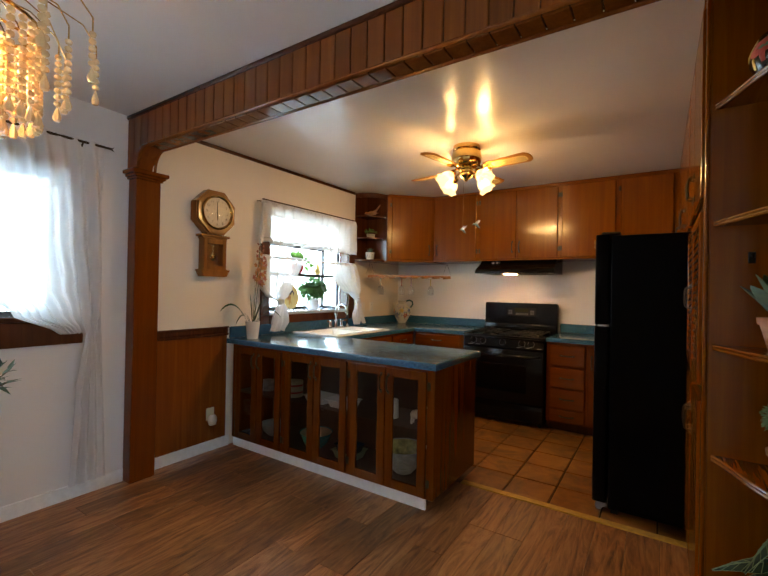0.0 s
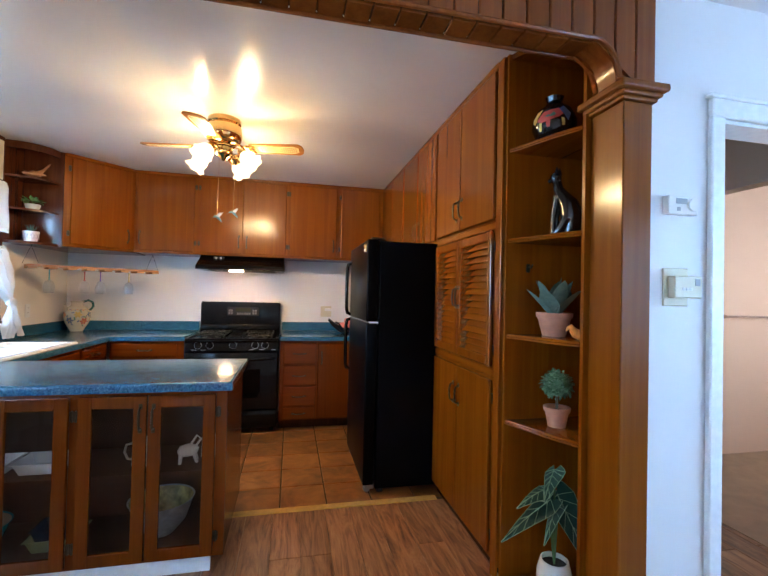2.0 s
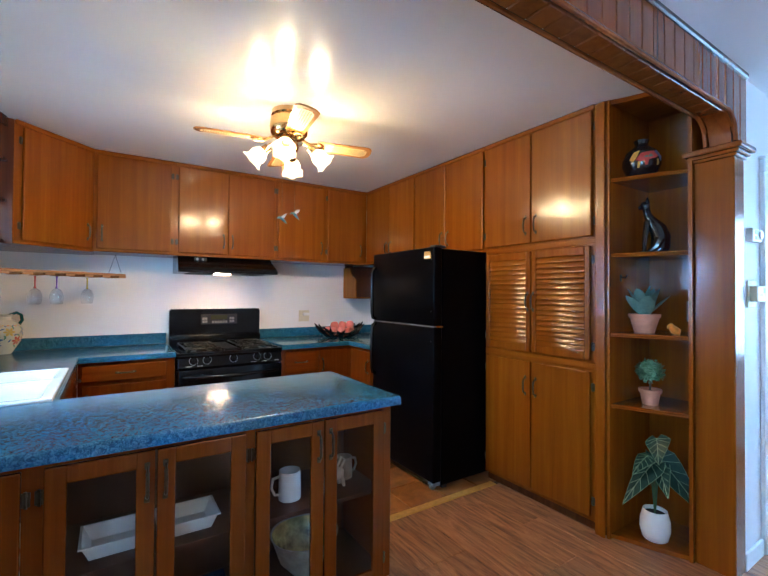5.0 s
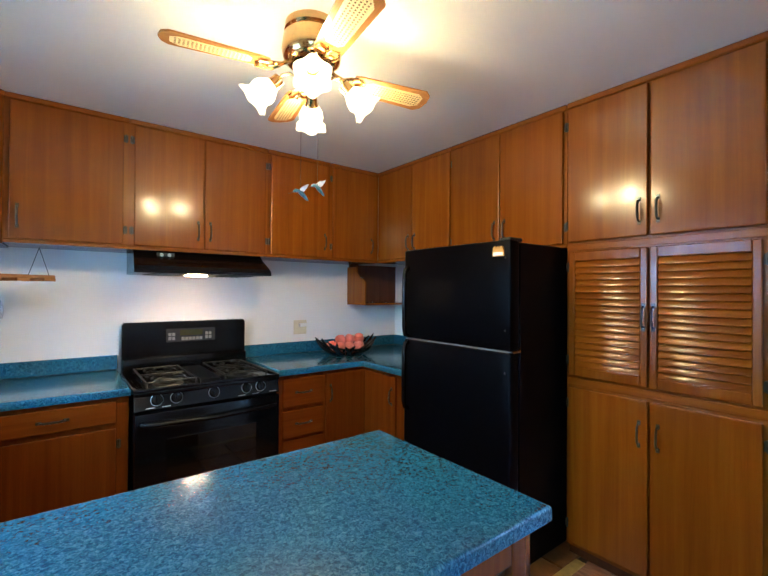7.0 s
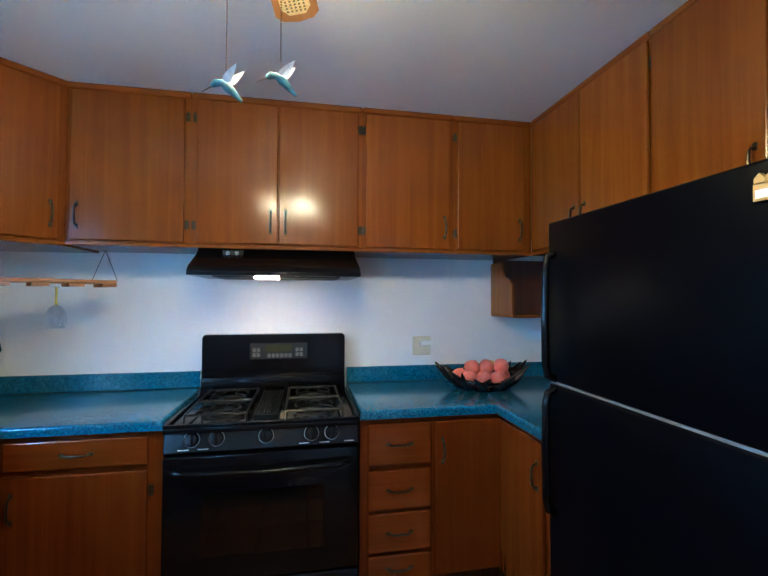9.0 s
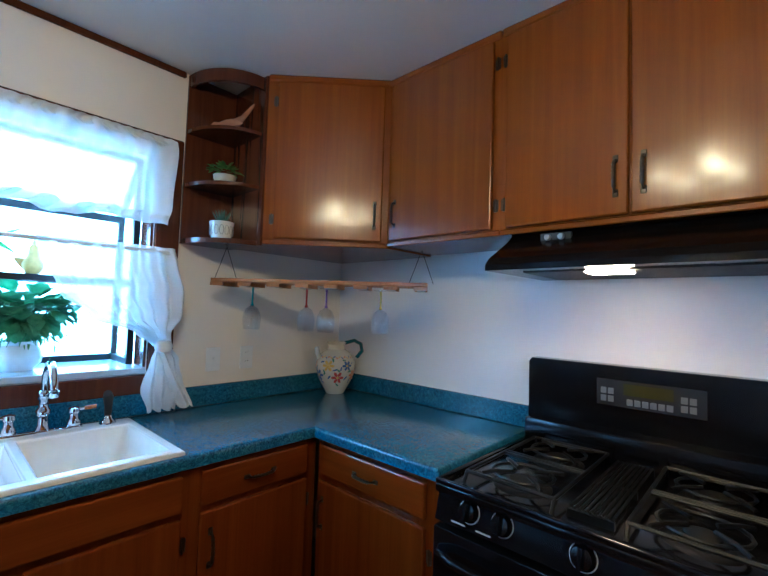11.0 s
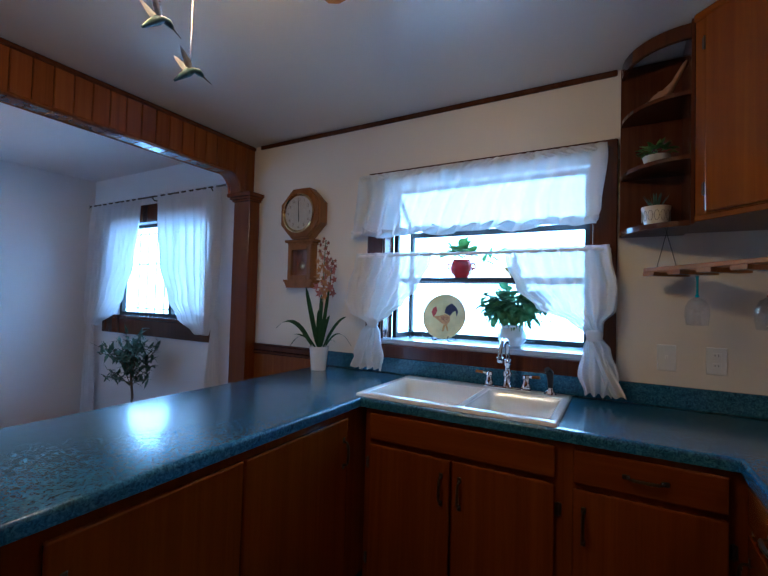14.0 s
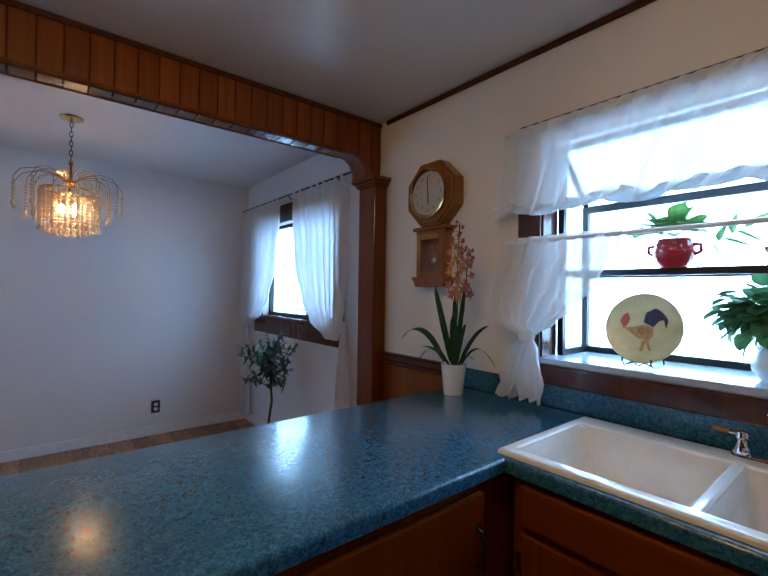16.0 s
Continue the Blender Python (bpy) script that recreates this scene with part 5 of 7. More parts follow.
# ---- sink and taps ----
def sink():
    s = thing("double_sink", pose(0, 0, 0), "white enamel double-bowl drop-in kitchen sink", "sink")
    bm = bmesh.new()
    xs, ys = [-2.705, -2.605, -2.205, -2.158], [3.075, 3.112, 3.542, 3.574, 3.9, 3.935]
    cells = {(i, j) for i in range(3) for j in range(5)} - {(1, 1), (1, 3)}
    z1, z0 = CT + 0.016, CT + 0.0006
    v = {(i, j): bm.verts.new((xs[i], ys[j], z1)) for i in range(4) for j in range(6)}
    faces = [bm.faces.new((v[i, j], v[i + 1, j], v[i + 1, j + 1], v[i, j + 1])) for i, j in sorted(cells)]
    made = bmesh.ops.extrude_face_region(bm, geom=faces)
    bmesh.ops.translate(bm, vec=(0, 0, z0 - z1), verts=[g for g in made["geom"] if isinstance(g, bmesh.types.BMVert)])
    bmesh.ops.recalc_face_normals(bm, faces=bm.faces)
    rim = [e for e in bm.edges if len(e.link_faces) == 2 and e.calc_face_angle(0) > 1 and min(q.co.z for q in e.verts) > z1 - 1e-4]
    bmesh.ops.bevel(bm, geom=rim, offset=0.009, segments=3, affect="EDGES", profile=0.5)
    part("rim", bm, ENAMEL, s, smooth=True)
    for a, b in ((3.112, 3.542), (3.574, 3.9)):
        bm = bmesh.new()
        rings = []
        for inset, z, rr in ((-0.004, z1 - 0.004, 0.012), (0.004, z1 - 0.012, 0.022), (0.012, z0 - 0.05, 0.04), (0.02, z0 - 0.13, 0.05), (0.035, z0 - 0.155, 0.05), (0.07, z0 - 0.163, 0.05)):
            x0, x1, y0, y1 = xs[1] + inset - 0.002, xs[2] - inset + 0.002, a + inset - 0.002, b - inset + 0.002
            ring = []
            for cx, cy, st in ((x1 - rr, y1 - rr, 0), (x0 + rr, y1 - rr, 90), (x0 + rr, y0 + rr, 180), (x1 - rr, y0 + rr, 270)):
                for q in range(5):
                    t = radians(st + q * 22.5)
                    ring.append(bm.verts.new((cx + rr * math.cos(t), cy + rr * math.sin(t), z)))
            rings.append(ring)
        for p, q in zip(rings, rings[1:]):
            for k in range(20):
                bm.faces.new((p[k], p[(k + 1) % 20], q[(k + 1) % 20], q[k]))
        bm.faces.new(rings[-1])
        part("bowl", bm, ENAMEL, s, smooth=True)
        part("drain", lathe(bmesh.new(), [(0.045, 0.0), (0.042, 0.004), (0.03, 0.002), (0, 0.0)], ((xs[1] + xs[2]) / 2, (a + b) / 2, z0 - 0.162), 18), CHROME, s, smooth=True)


sink()


def faucet():
    z = CT + 0.0165
    f = thing("faucet", pose(-2.655, 3.645, z), "chrome kitchen faucet with two wood-tipped lever handles", "faucet")
    part("base_plate", B(-0.024, 0.024, -0.115, 0.115, 0, 0.014, bev=0.006, seg=2), CHROME, f, smooth=True)
    bm = lathe(bmesh.new(), [(0.024, 0.014), (0.018, 0.03), (0.016, 0.06), (0.022, 0.066), (0.022, 0.08), (0.014, 0.09), (0.013, 0.115), (0.018, 0.122), (0.018, 0.14), (0.012, 0.15)], seg=18)
    tube(bm, [(0, 0, 0.14), (0, 0, 0.175), (0.008, 0, 0.212), (0.036, 0, 0.242), (0.08, 0, 0.25), (0.12, 0, 0.236), (0.146, 0, 0.205), (0.152, 0, 0.172)], 0.0115, 12)
    lathe(bm, [(0.0115, 0.0), (0.0145, -0.003), (0.0145, -0.02), (0.011, -0.024), (0, -0.024)], (0.153, 0, 0.172), 14)
    part("spout", bm, CHROME, f, smooth=True)
    for y, s in ((-0.09, -1), (0.09, 1)):
        bm = lathe(bmesh.new(), [(0.022, 0.014), (0.024, 0.025), (0.016, 0.04), (0.014, 0.055), (0.02, 0.062), (0.018, 0.075), (0, 0.08)], (0, y, 0), 16)
        tube(bm, [(0, y, 0.068), (0.01, y + s * 0.03, 0.072)], 0.006, 8)
        h = part("tap", bm, CHROME, f, smooth=True)
        part("lever_tip", tube(bmesh.new(), [(0.01, y + s * 0.03, 0.072), (0.022, y + s * 0.065, 0.076)], 0.0075, 8), WOOD_OAK, h, "wooden lever tip", smooth=True)
    sp = thing("sink_sprayer", pose(-2.66, 3.845, z), "black and chrome sink side sprayer", "sprayer")
    part("collar", lathe(bmesh.new(), [(0.028, 0), (0.026, 0.008), (0.016, 0.018), (0.012, 0.03)], seg=16), CHROME, sp, smooth=True)
    part("head", tube(bmesh.new(), [(0, 0, 0.02), (0, 0, 0.07), (0.004, -0.003, 0.1), (0.025, -0.012, 0.118)], [0.011, 0.014, 0.018, 0.014], 10), BLACK_MATTE, sp, smooth=True)


faucet()

# ---- wall clock ----
def clock():
    c = thing("wall_clock", pose(WX + 0.001, 2.225, 0, 0, 0, 90), "octagonal oak pendulum wall clock", "clock")
    zc, R = 1.912, 0.187
    octo = lambda r: [(r * math.cos(math.pi / 8 + k * math.pi / 4), zc + r * math.sin(math.pi / 8 + k * math.pi / 4)) for k in range(8)]
    bm = side_prism(bmesh.new(), octo(R), -0.07, 0.0)
    side_prism(bm, octo(R * 0.93), -0.085, -0.07)
    part("octagon_case", bm, WOOD_OAK, c)
    bm = lathe(bmesh.new(), [(0.118, 0.0), (0.132, 0.006), (0.136, 0.013), (0.126, 0.016), (0.118, 0.008)], (0, 0, 0), 40, pose(0, -0.085, zc, 90))
    part("bezel", bm, BRASS, c, "brass bezel", smooth=True)
    part("dial", lathe(bmesh.new(), [(0, 0.004), (0.12, 0.004), (0.12, 0.0), (0, 0.0)], (0, 0, 0), 40, pose(0, -0.085, zc, 90)), plain("clock_dial", (0.5, 0.44, 0.36), 0.4), c, "cream clock dial")
    dark = plain("clock_ink", (0.02, 0.015, 0.01), 0.5)
    for k in range(12):
        cu = bpy.data.curves.new("numeral", "FONT")
        cu.body, cu.size, cu.align_x, cu.align_y = str(12 if k == 0 else k), 0.028, "CENTER", "CENTER"
        o = new("numeral", cu)
        cu.materials.append(dark)
        a = math.pi / 2 - k * math.pi / 6
        o.parent, o.matrix_basis = c, pose(0.092 * math.cos(a), -0.0895, zc + 0.092 * math.sin(a), 90)
    for a, n, w in ((93, 0.085, 0.004), (273, 0.06, 0.006)):
        part("clock_hand", B(-0.012, n, -0.001, 0.001, -w / 2, w / 2), dark, c, m=pose(0, -0.091, zc, 0, -a, 0))
    part("glass_cover", lathe(bmesh.new(), [(0, 0.0155), (0.06, 0.0145), (0.118, 0.011)], (0, 0, 0), 32, pose(0, -0.085, zc, 90)), CLEAR, c, smooth=True).visible_shadow = False
    bm = B(-0.13, 0.13, -0.08, 0.0, 1.716, 1.735, bev=0.005)
    box(bm, -0.11, 0.11, -0.07, 0.0, 1.70, 1.716, bev=0.004)
    part("neck_moulding", bm, WOOD_OAK, c)
    bm = B(-0.1, -0.068, -0.075, 0.0, 1.46, 1.70, bev=0.003)
    box(bm, 0.068, 0.1, -0.075, 0.0, 1.46, 1.70, bev=0.003)
    box(bm, -0.068, 0.068, -0.075, 0.0, 1.665, 1.70)
    box(bm, -0.068, 0.068, -0.075, 0.0, 1.46, 1.49)
    box(bm, -0.068, 0.068, -0.012, 0.0, 1.49, 1.665)
    part("pendulum_case", bm, WOOD_OAK, c)
    bm = side_prism(bmesh.new(), [(-0.125, 1.445), (0.125, 1.445), (0.125, 1.46), (-0.125, 1.46)], -0.085, 0.0)
    side_prism(bm, [(-0.1, 1.405), (0.1, 1.405), (0.12, 1.445), (-0.12, 1.445)], -0.08, 0.0)
    part("base_moulding", bm, WOOD_OAK, c)
    part("pendulum", lathe(tube(bmesh.new(), [(0, -0.04, 1.66), (0, -0.04, 1.57)], 0.002, 6), [(0, 0.004), (0.026, 0.002), (0.028, 0), (0.026, -0.002), (0, -0.004)], (0, 0, 0), 20, pose(0, -0.04, 1.56, 90)), BRASS, c, "brass pendulum bob", smooth=True)
    part("case_glass", B(-0.067, 0.067, -0.066, -0.063, 1.491, 1.664), CLEAR, c).visible_shadow = False


clock()


# ---- chandelier ----
def chandelier():
    c = thing("chandelier", pose(-1.217, 0.47, CZ), "brass fountain chandelier with strings of glass beads, lit", "chandelier")
    part("canopy", lathe(bmesh.new(), [(0, -0.001), (0.065, -0.001), (0.062, -0.012), (0.03, -0.02), (0.012, -0.035), (0, -0.036)], seg=24), BRASS, c, smooth=True)
    link = None
    for k in range(8):
        m = pose(0, 0, -0.05 - k * 0.03, 0, 0, 90 * (k % 2))
        if link is None:
            link = part("chain_link", tube(bmesh.new(), [(0.009 * math.cos(a), 0, 0.02 * math.sin(a)) for a in [q * math.pi / 6 for q in range(12)]], 0.0025, 5, closed=True), BRONZE, c, smooth=True, m=m)
        else:
            twin(link, m)
    part("stem", lathe(bmesh.new(), [(0.01, -0.28), (0.014, -0.3), (0.009, -0.32), (0.011, -0.4), (0.03, -0.41), (0.035, -0.43), (0.012, -0.44), (0.012, -0.49), (0, -0.5)], seg=14), BRASS, c, smooth=True)
    ring = [(0.155 * math.cos(q * math.pi / 16), 0.155 * math.sin(q * math.pi / 16), -0.475) for q in range(32)]
    bm = tube(bmesh.new(), ring, 0.005, 6, closed=True)
    for q in range(4):
        tube(bm, [(0.012 * math.cos(q * math.pi / 2), 0.012 * math.sin(q * math.pi / 2), -0.44), (ring[q * 8][0], ring[q * 8][1], -0.475)], 0.004, 6)
    part("drum_ring", bm, BRASS, c, smooth=True)
    m_bead, nt, b = mat("amber_lit_glass_bead")
    b.inputs["Base Color"].default_value = (0.95, 0.76, 0.50, 1)
    b.inputs["Transmission Weight"].default_value, b.inputs["Roughness"].default_value = 0.4, 0.1
    b.inputs["IOR"].default_value = 1.35

    def string(n, drop):
        prof, z = [(0, 0.0)], 0.0
        for k in range(n):
            prof += [(0.0075, z - 0.003), (0.0095, z - 0.0085), (0.0075, z - 0.014), (0.0012, z - 0.0172), (0.0012, z - 0.0193)]
            z -= 0.0195
        bm = lathe(bmesh.new(), prof + [(0.004, z - 0.004), (0.0115, z - drop * 0.72), (0.008, z - drop), (0, z - drop)], seg=7)
        return bm

    long = short = None
    for k in range(32):
        a = k * 2 * math.pi / 32
        m = pose(0.155 * math.cos(a), 0.155 * math.sin(a), -0.482)
        if long is None:
            long = part("bead_string", string(11, 0.04), m_bead, c, "string of faceted glass beads", smooth=True, m=m)
        else:
            twin(long, m)
    for k in range(16):
        a = k * 2 * math.pi / 16 + 0.1
        twin(long, pose(0.085 * math.cos(a), 0.085 * math.sin(a), -0.51))
    arm = None
    for k in range(22):
        a = 360 / 22 * k
        far = 0.285 if k % 2 else 0.215
        m = pose(0, 0, 0, 0, 0, a)
        pts = [(0.025, 0, -0.43), (0.06, 0, -0.385), (far * 0.6, 0, -0.365), (far * 0.88, 0, -0.39), (far, 0, -0.44), (far, 0, -0.475)]
        w = part("fountain_arm", tube(bmesh.new(), pts, 0.0022, 5), BRASS, c, smooth=True, m=m) if k < 2 else twin(arms[k % 2], m)
        if k == 0:
            arms = [w]
        elif k == 1:
            arms.append(w)
        s = part("bead_drop", string(5 if k % 2 else 8, 0.04), m_bead, w, smooth=True, m=pose(far, 0, -0.475)) if k < 2 else twin(drops[k % 2], pose(far, 0, -0.475), w)
        if k == 0:
            drops = [s]
        elif k == 1:
            drops.append(s)
    for k in range(3):
        a = k * 2.1
        part("bulb", lathe(bmesh.new(), [(0, -0.03), (0.018, -0.02), (0.022, 0.0), (0.014, 0.02), (0.008, 0.035), (0, 0.04)], (0.045 * math.cos(a), 0.045 * math.sin(a), -0.6), 14), BULB, c, "lit bulb", smooth=True)


chandelier()


# ---- plants ----
def leaf(bm, root, tip, width, sag=0.0, side=None, nu=6, tipped=1.6, fold=0.15, bulge=0.4):
    """A leaf blade from root to tip, two rows of faces, sagging at the tip."""
    a, b = Vector(root), Vector(tip)
    d = b - a
    s = Vector(side) if side else d.cross(Vector((0, 0, 1)))
    s = s.normalized() if s.length > 1e-6 else Vector((1, 0, 0))
    up = s.cross(d).normalized()
    rows = []
    for k in range(nu + 1):
        f = k / nu
        w = width * (math.sin(math.pi * min(f ** bulge if bulge < 1 else f, 1)) ** (1 / tipped)) * 0.5 if 0 < k < nu else 0.0008
        p = a + d * f + Vector((0, 0, -sag * f * f)) + Vector((0, 0, sag * 0.6 * f))
        rows.append([bm.verts.new(p - s * w + up * fold * w), bm.verts.new(p), bm.verts.new(p + s * w + up * fold * w)])
    for p, q in zip(rows, rows[1:]):
        bm.faces.new((p[0], p[1], q[1], q[0]))
        bm.faces.new((p[1], p[2], q[2], q[1]))
    return bm


def foliage(name, color, light, rough=0.45, spec=0.12, through_light=0.0):
    m, nt, b = mat(name)
    f = noise_tex(nt, coords(nt, (1, 1, 1)), 40.0, 3.0)
    g = nt.nodes.new("ShaderNodeNewGeometry")
    add = node(nt, "ShaderNodeMath", operation="MULTIPLY_ADD")
    add.inputs[1].default_value = 0.5
    nt.links.new(g.outputs["Random Per Island"], add.inputs[0])
    nt.links.new(f, add.inputs[2])
    nt.links.new(ramp(nt, add.outputs[0], [(0.35, color), (1.0, light)]), b.inputs["Base Color"])
    b.inputs["Roughness"].default_value = rough
    b.inputs["Specular IOR Level"].default_value = spec
    if through_light:
        tl, mx = nt.nodes.new("ShaderNodeBsdfTranslucent"), nt.nodes.new("ShaderNodeMixShader")
        nt.links.new(b.inputs["Base Color"].links[0].from_socket, tl.inputs[0])
        mx.inputs[0].default_value = through_light
        nt.links.new(b.outputs[0], mx.inputs[1])
        nt.links.new(tl.outputs[0], mx.inputs[2])
        nt.links.new(mx.outputs[0], nt.nodes["Material Output"].inputs[0])
    return m


LEAF_DEEP = foliage("deep_green_leaf", (0.012, 0.045, 0.02), (0.045, 0.12, 0.045))
LEAF_WINDOW = foliage("shaded_window_leaf", (0.04, 0.13, 0.05), (0.15, 0.30, 0.12), 0.5, 0.15, 0.35)
LEAF_FRESH = foliage("fresh_green_leaf", (0.05, 0.15, 0.03), (0.20, 0.36, 0.10), 0.5, 0.1, 0.5)
LEAF_GREY = foliage("grey_green_leaf", (0.10, 0.17, 0.13), (0.19, 0.28, 0.21))
LEAF_OLIVE = foliage("olive_leaf", (0.03, 0.07, 0.05), (0.09, 0.16, 0.12))
LEAF_BOX = foliage("topiary_leaf", (0.05, 0.12, 0.06), (0.20, 0.32, 0.19))
TERRA = plain("terracotta_pot", (0.50, 0.22, 0.13), 0.7, mottled=0.12)
SOIL = plain("potting_soil", (0.025, 0.016, 0.01), 0.95, mottled=0.4, bumpy=0.8, bump_scale=120)
STEM = plain("plant_stem", (0.09, 0.06, 0.03), 0.7, mottled=0.3)
STEM_G = plain("green_stem", (0.05, 0.10, 0.03), 0.6, mottled=0.3)
CERAMIC = plain("white_ceramic", (0.76, 0.75, 0.73), 0.2, coat=0.2, mottled=0.03)


def pot(parent, r0, r1, h, material, lip=0.0, label=""):
    prof = [(0, 0), (r0, 0), (r1, h - lip)] + ([(r1 + 0.006, h - lip), (r1 + 0.008, h)] if lip else [(r1, h)]) + [(r1 - 0.006, h), (r1 - 0.01, h - 0.02), (0, h - 0.02)]
    part("pot", lathe(bmesh.new(), prof, seg=28), material, parent, label, smooth=True)
    part("soil", lathe(bmesh.new(), [(0, h - 0.016), (r1 - 0.011, h - 0.017)], seg=20), SOIL, parent, smooth=True)


def orchid():
    rnd = random.Random(11)
    p = thing("orchid_plant", pose(-2.6, 2.51, CT + 0.0006), "potted orchid with rust-red blossoms in a white pot", "plant")
    pot(p, 0.045, 0.06, 0.145, CERAMIC)
    for dy, dz, w, sag in ((-0.34, 0.27, 0.03, 0.42), (-0.2, 0.12, 0.02, 0.3), (-0.05, 0.38, 0.03, 0.0), (0.03, 0.34, 0.026, 0.0), (0.1, 0.25, 0.022, 0.1), (0.27, 0.17, 0.013, 0.34),
                           (0.2, 0.27, 0.02, 0.16), (0.15, 0.1, 0.018, 0.12), (0.05, 0.2, 0.03, 0.0), (-0.15, 0.13, 0.018, 0.12), (-0.02, 0.24, 0.03, 0.0), (0.07, 0.36, 0.024, 0.0)):
        part("leaf", leaf(bmesh.new(), (0, 0.15 * dy, 0.13), (rnd.uniform(-0.02, 0.09), dy, 0.13 + dz), w, sag, nu=10, tipped=3.0, bulge=0.8, side=(0.5, -dz, dy)), LEAF_DEEP, p, smooth=True)
    spikes = [[(0, 0.0, 0.13), (0.0, 0.02, 0.4), (0.02, 0.035, 0.65), (0.02, 0.045, 0.8)], [(0, 0.01, 0.13), (-0.01, 0.05, 0.4), (0.0, 0.075, 0.6), (0.0, 0.085, 0.68)]]
    petal_m = [plain("rust_petal", (0.27, 0.07, 0.035), 0.5, mottled=0.3, scale=90), plain("amber_petal", (0.46, 0.21, 0.07), 0.5, mottled=0.3, scale=90), plain("pink_petal", (0.40, 0.13, 0.10), 0.5, mottled=0.3, scale=90)]
    for pts in spikes:
        part("flower_stem", tube(bmesh.new(), pts, 0.003, 6), STEM_G, p, smooth=True)
        for k in range(22):
            f = 0.42 + 0.58 * k / 21
            i = min(int(f * 3), 2)
            base_p = Vector(pts[i]).lerp(Vector(pts[i + 1]), f * 3 - i)
            a = k * 2.4
            size = 0.024 * (1.25 - 0.75 * (f - 0.42) / 0.58)
            ctr = base_p + Vector((0.02 * math.cos(a) + 0.01, 0.036 * math.sin(a), 0.004)) * (1.35 - 0.8 * f + 0.2)
            bm = tube(bmesh.new(), [base_p, ctr], 0.0012, 4)
            for q in range(5):
                b = q * 2 * math.pi / 5 + a
                leaf(bm, ctr, ctr + Vector((0.25 * size + rnd.uniform(0, 0.3) * size, size * math.cos(b), size * math.sin(b))), size * 0.62, 0, side=(0.1, -math.sin(b), math.cos(b)), nu=3)
            part("blossom", bm, petal_m[0 if f > 0.8 else 1 if rnd.random() < 0.6 else 2], p, "rust and amber blossom")


orchid()


def bush(p, n, centre, size, leaf_len, leaf_w, material, seed, droop=0.3, each=False, per=12, low=-0.4, blunt=False):
    """Clusters of many small leaves about a centre."""
    rnd = random.Random(seed)
    c = Vector(centre)
    mass = bmesh.new()
    for k in range(n * per):
        d = Vector((rnd.gauss(0, 1), rnd.gauss(0, 1), rnd.uniform(low, 1.1))).normalized()
        q = c + Vector((d.x * size[0], d.y * size[1], d.z * size[2])) * rnd.uniform(0.35, 1.0)
        t = q + (d + Vector((rnd.uniform(-0.5, 0.5), rnd.uniform(-0.5, 0.5), -droop * rnd.random()))).normalized() * leaf_len * rnd.uniform(0.7, 1.2)
        bm = bmesh.new() if each else mass
        leaf(bm, q, t, leaf_w * rnd.uniform(0.7, 1.2), leaf_len * 0.15, nu=6 if blunt else 4, fold=0.3, tipped=2.2 if blunt else 1.6, bulge=0.85 if blunt else 0.4)
        if each:
            part("leaf", bm, material, p, smooth=True)
    if not each:
        part("foliage", mass, material, p, smooth=True)["kind"] = "stuff"


# garden window plants and ornaments
rp = thing("potted_plant", pose(-2.905, 3.31, 1.4785), "trailing green plant in a glossy red handled pot", "plant")
RED = plain("red_glaze", (0.42, 0.02, 0.025), 0.15, coat=0.4, mottled=0.1)
part("pot", lathe(bmesh.new(), [(0, 0), (0.04, 0), (0.042, 0.008), (0.062, 0.03), (0.068, 0.06), (0.06, 0.09), (0.052, 0.1), (0.056, 0.108), (0.05, 0.108), (0.046, 0.09), (0, 0.088)], seg=28), RED, rp, smooth=True)
for s in (-1, 1):
    part("pot_handle", tube(bmesh.new(), [(0, s * 0.06, 0.085), (0, s * 0.082, 0.085), (0, s * 0.084, 0.06), (0, s * 0.064, 0.05)], 0.007, 8), RED, rp, smooth=True)
bush(rp, 6, (0, 0, 0.13), (0.06, 0.09, 0.06), 0.075, 0.055, LEAF_FRESH, 21, per=9, low=0.0, each=True, blunt=True)
part("vine", tube(bmesh.new(), [(0.0, 0.05, 0.1), (0.0, 0.11, 0.09), (0.0, 0.16, 0.1), (0, 0.2, 0.13)], 0.002, 5), STEM_G, rp)
bm = bmesh.new()
for y, z, dy, dz in ((0.11, 0.085, 0.03, -0.045), (0.15, 0.095, 0.05, -0.02), (0.17, 0.11, 0.01, 0.05), (0.2, 0.13, 0.05, 0.03), (0.13, 0.09, 0.02, 0.04), (0.18, 0.12, 0.05, -0.03)):
    leaf(bm, (0, y, z), (0.01, y + dy * 1.5, z + dz * 1.5), 0.065, 0.0, side=(0.3, -dz, dy), nu=4)
part("vine_leaf_cluster", bm, LEAF_FRESH, rp)

hen = bmesh.new()
lathe(hen, [(0, 0), (0.022, 0.002), (0.034, 0.02), (0.036, 0.04), (0.026, 0.062), (0.016, 0.085), (0.017, 0.1), (0.012, 0.115), (0, 0.12)], seg=18)
leaf(hen, (0, -0.02, 0.035), (0, -0.06, 0.06), 0.04, 0, side=(0, 0.3, 1))
lathe(hen, [(0, 0.112), (0.008, 0.118), (0.007, 0.13), (0.003, 0.135), (0, 0.137)], seg=8)
solo("hen_figurine", hen, plain("yellow_glaze", (0.55, 0.36, 0.10), 0.3, mottled=0.2), "small yellow ceramic hen figurine on the window shelf", "figurine", m=pose(-2.905, 3.62, 1.4785), smooth=True)

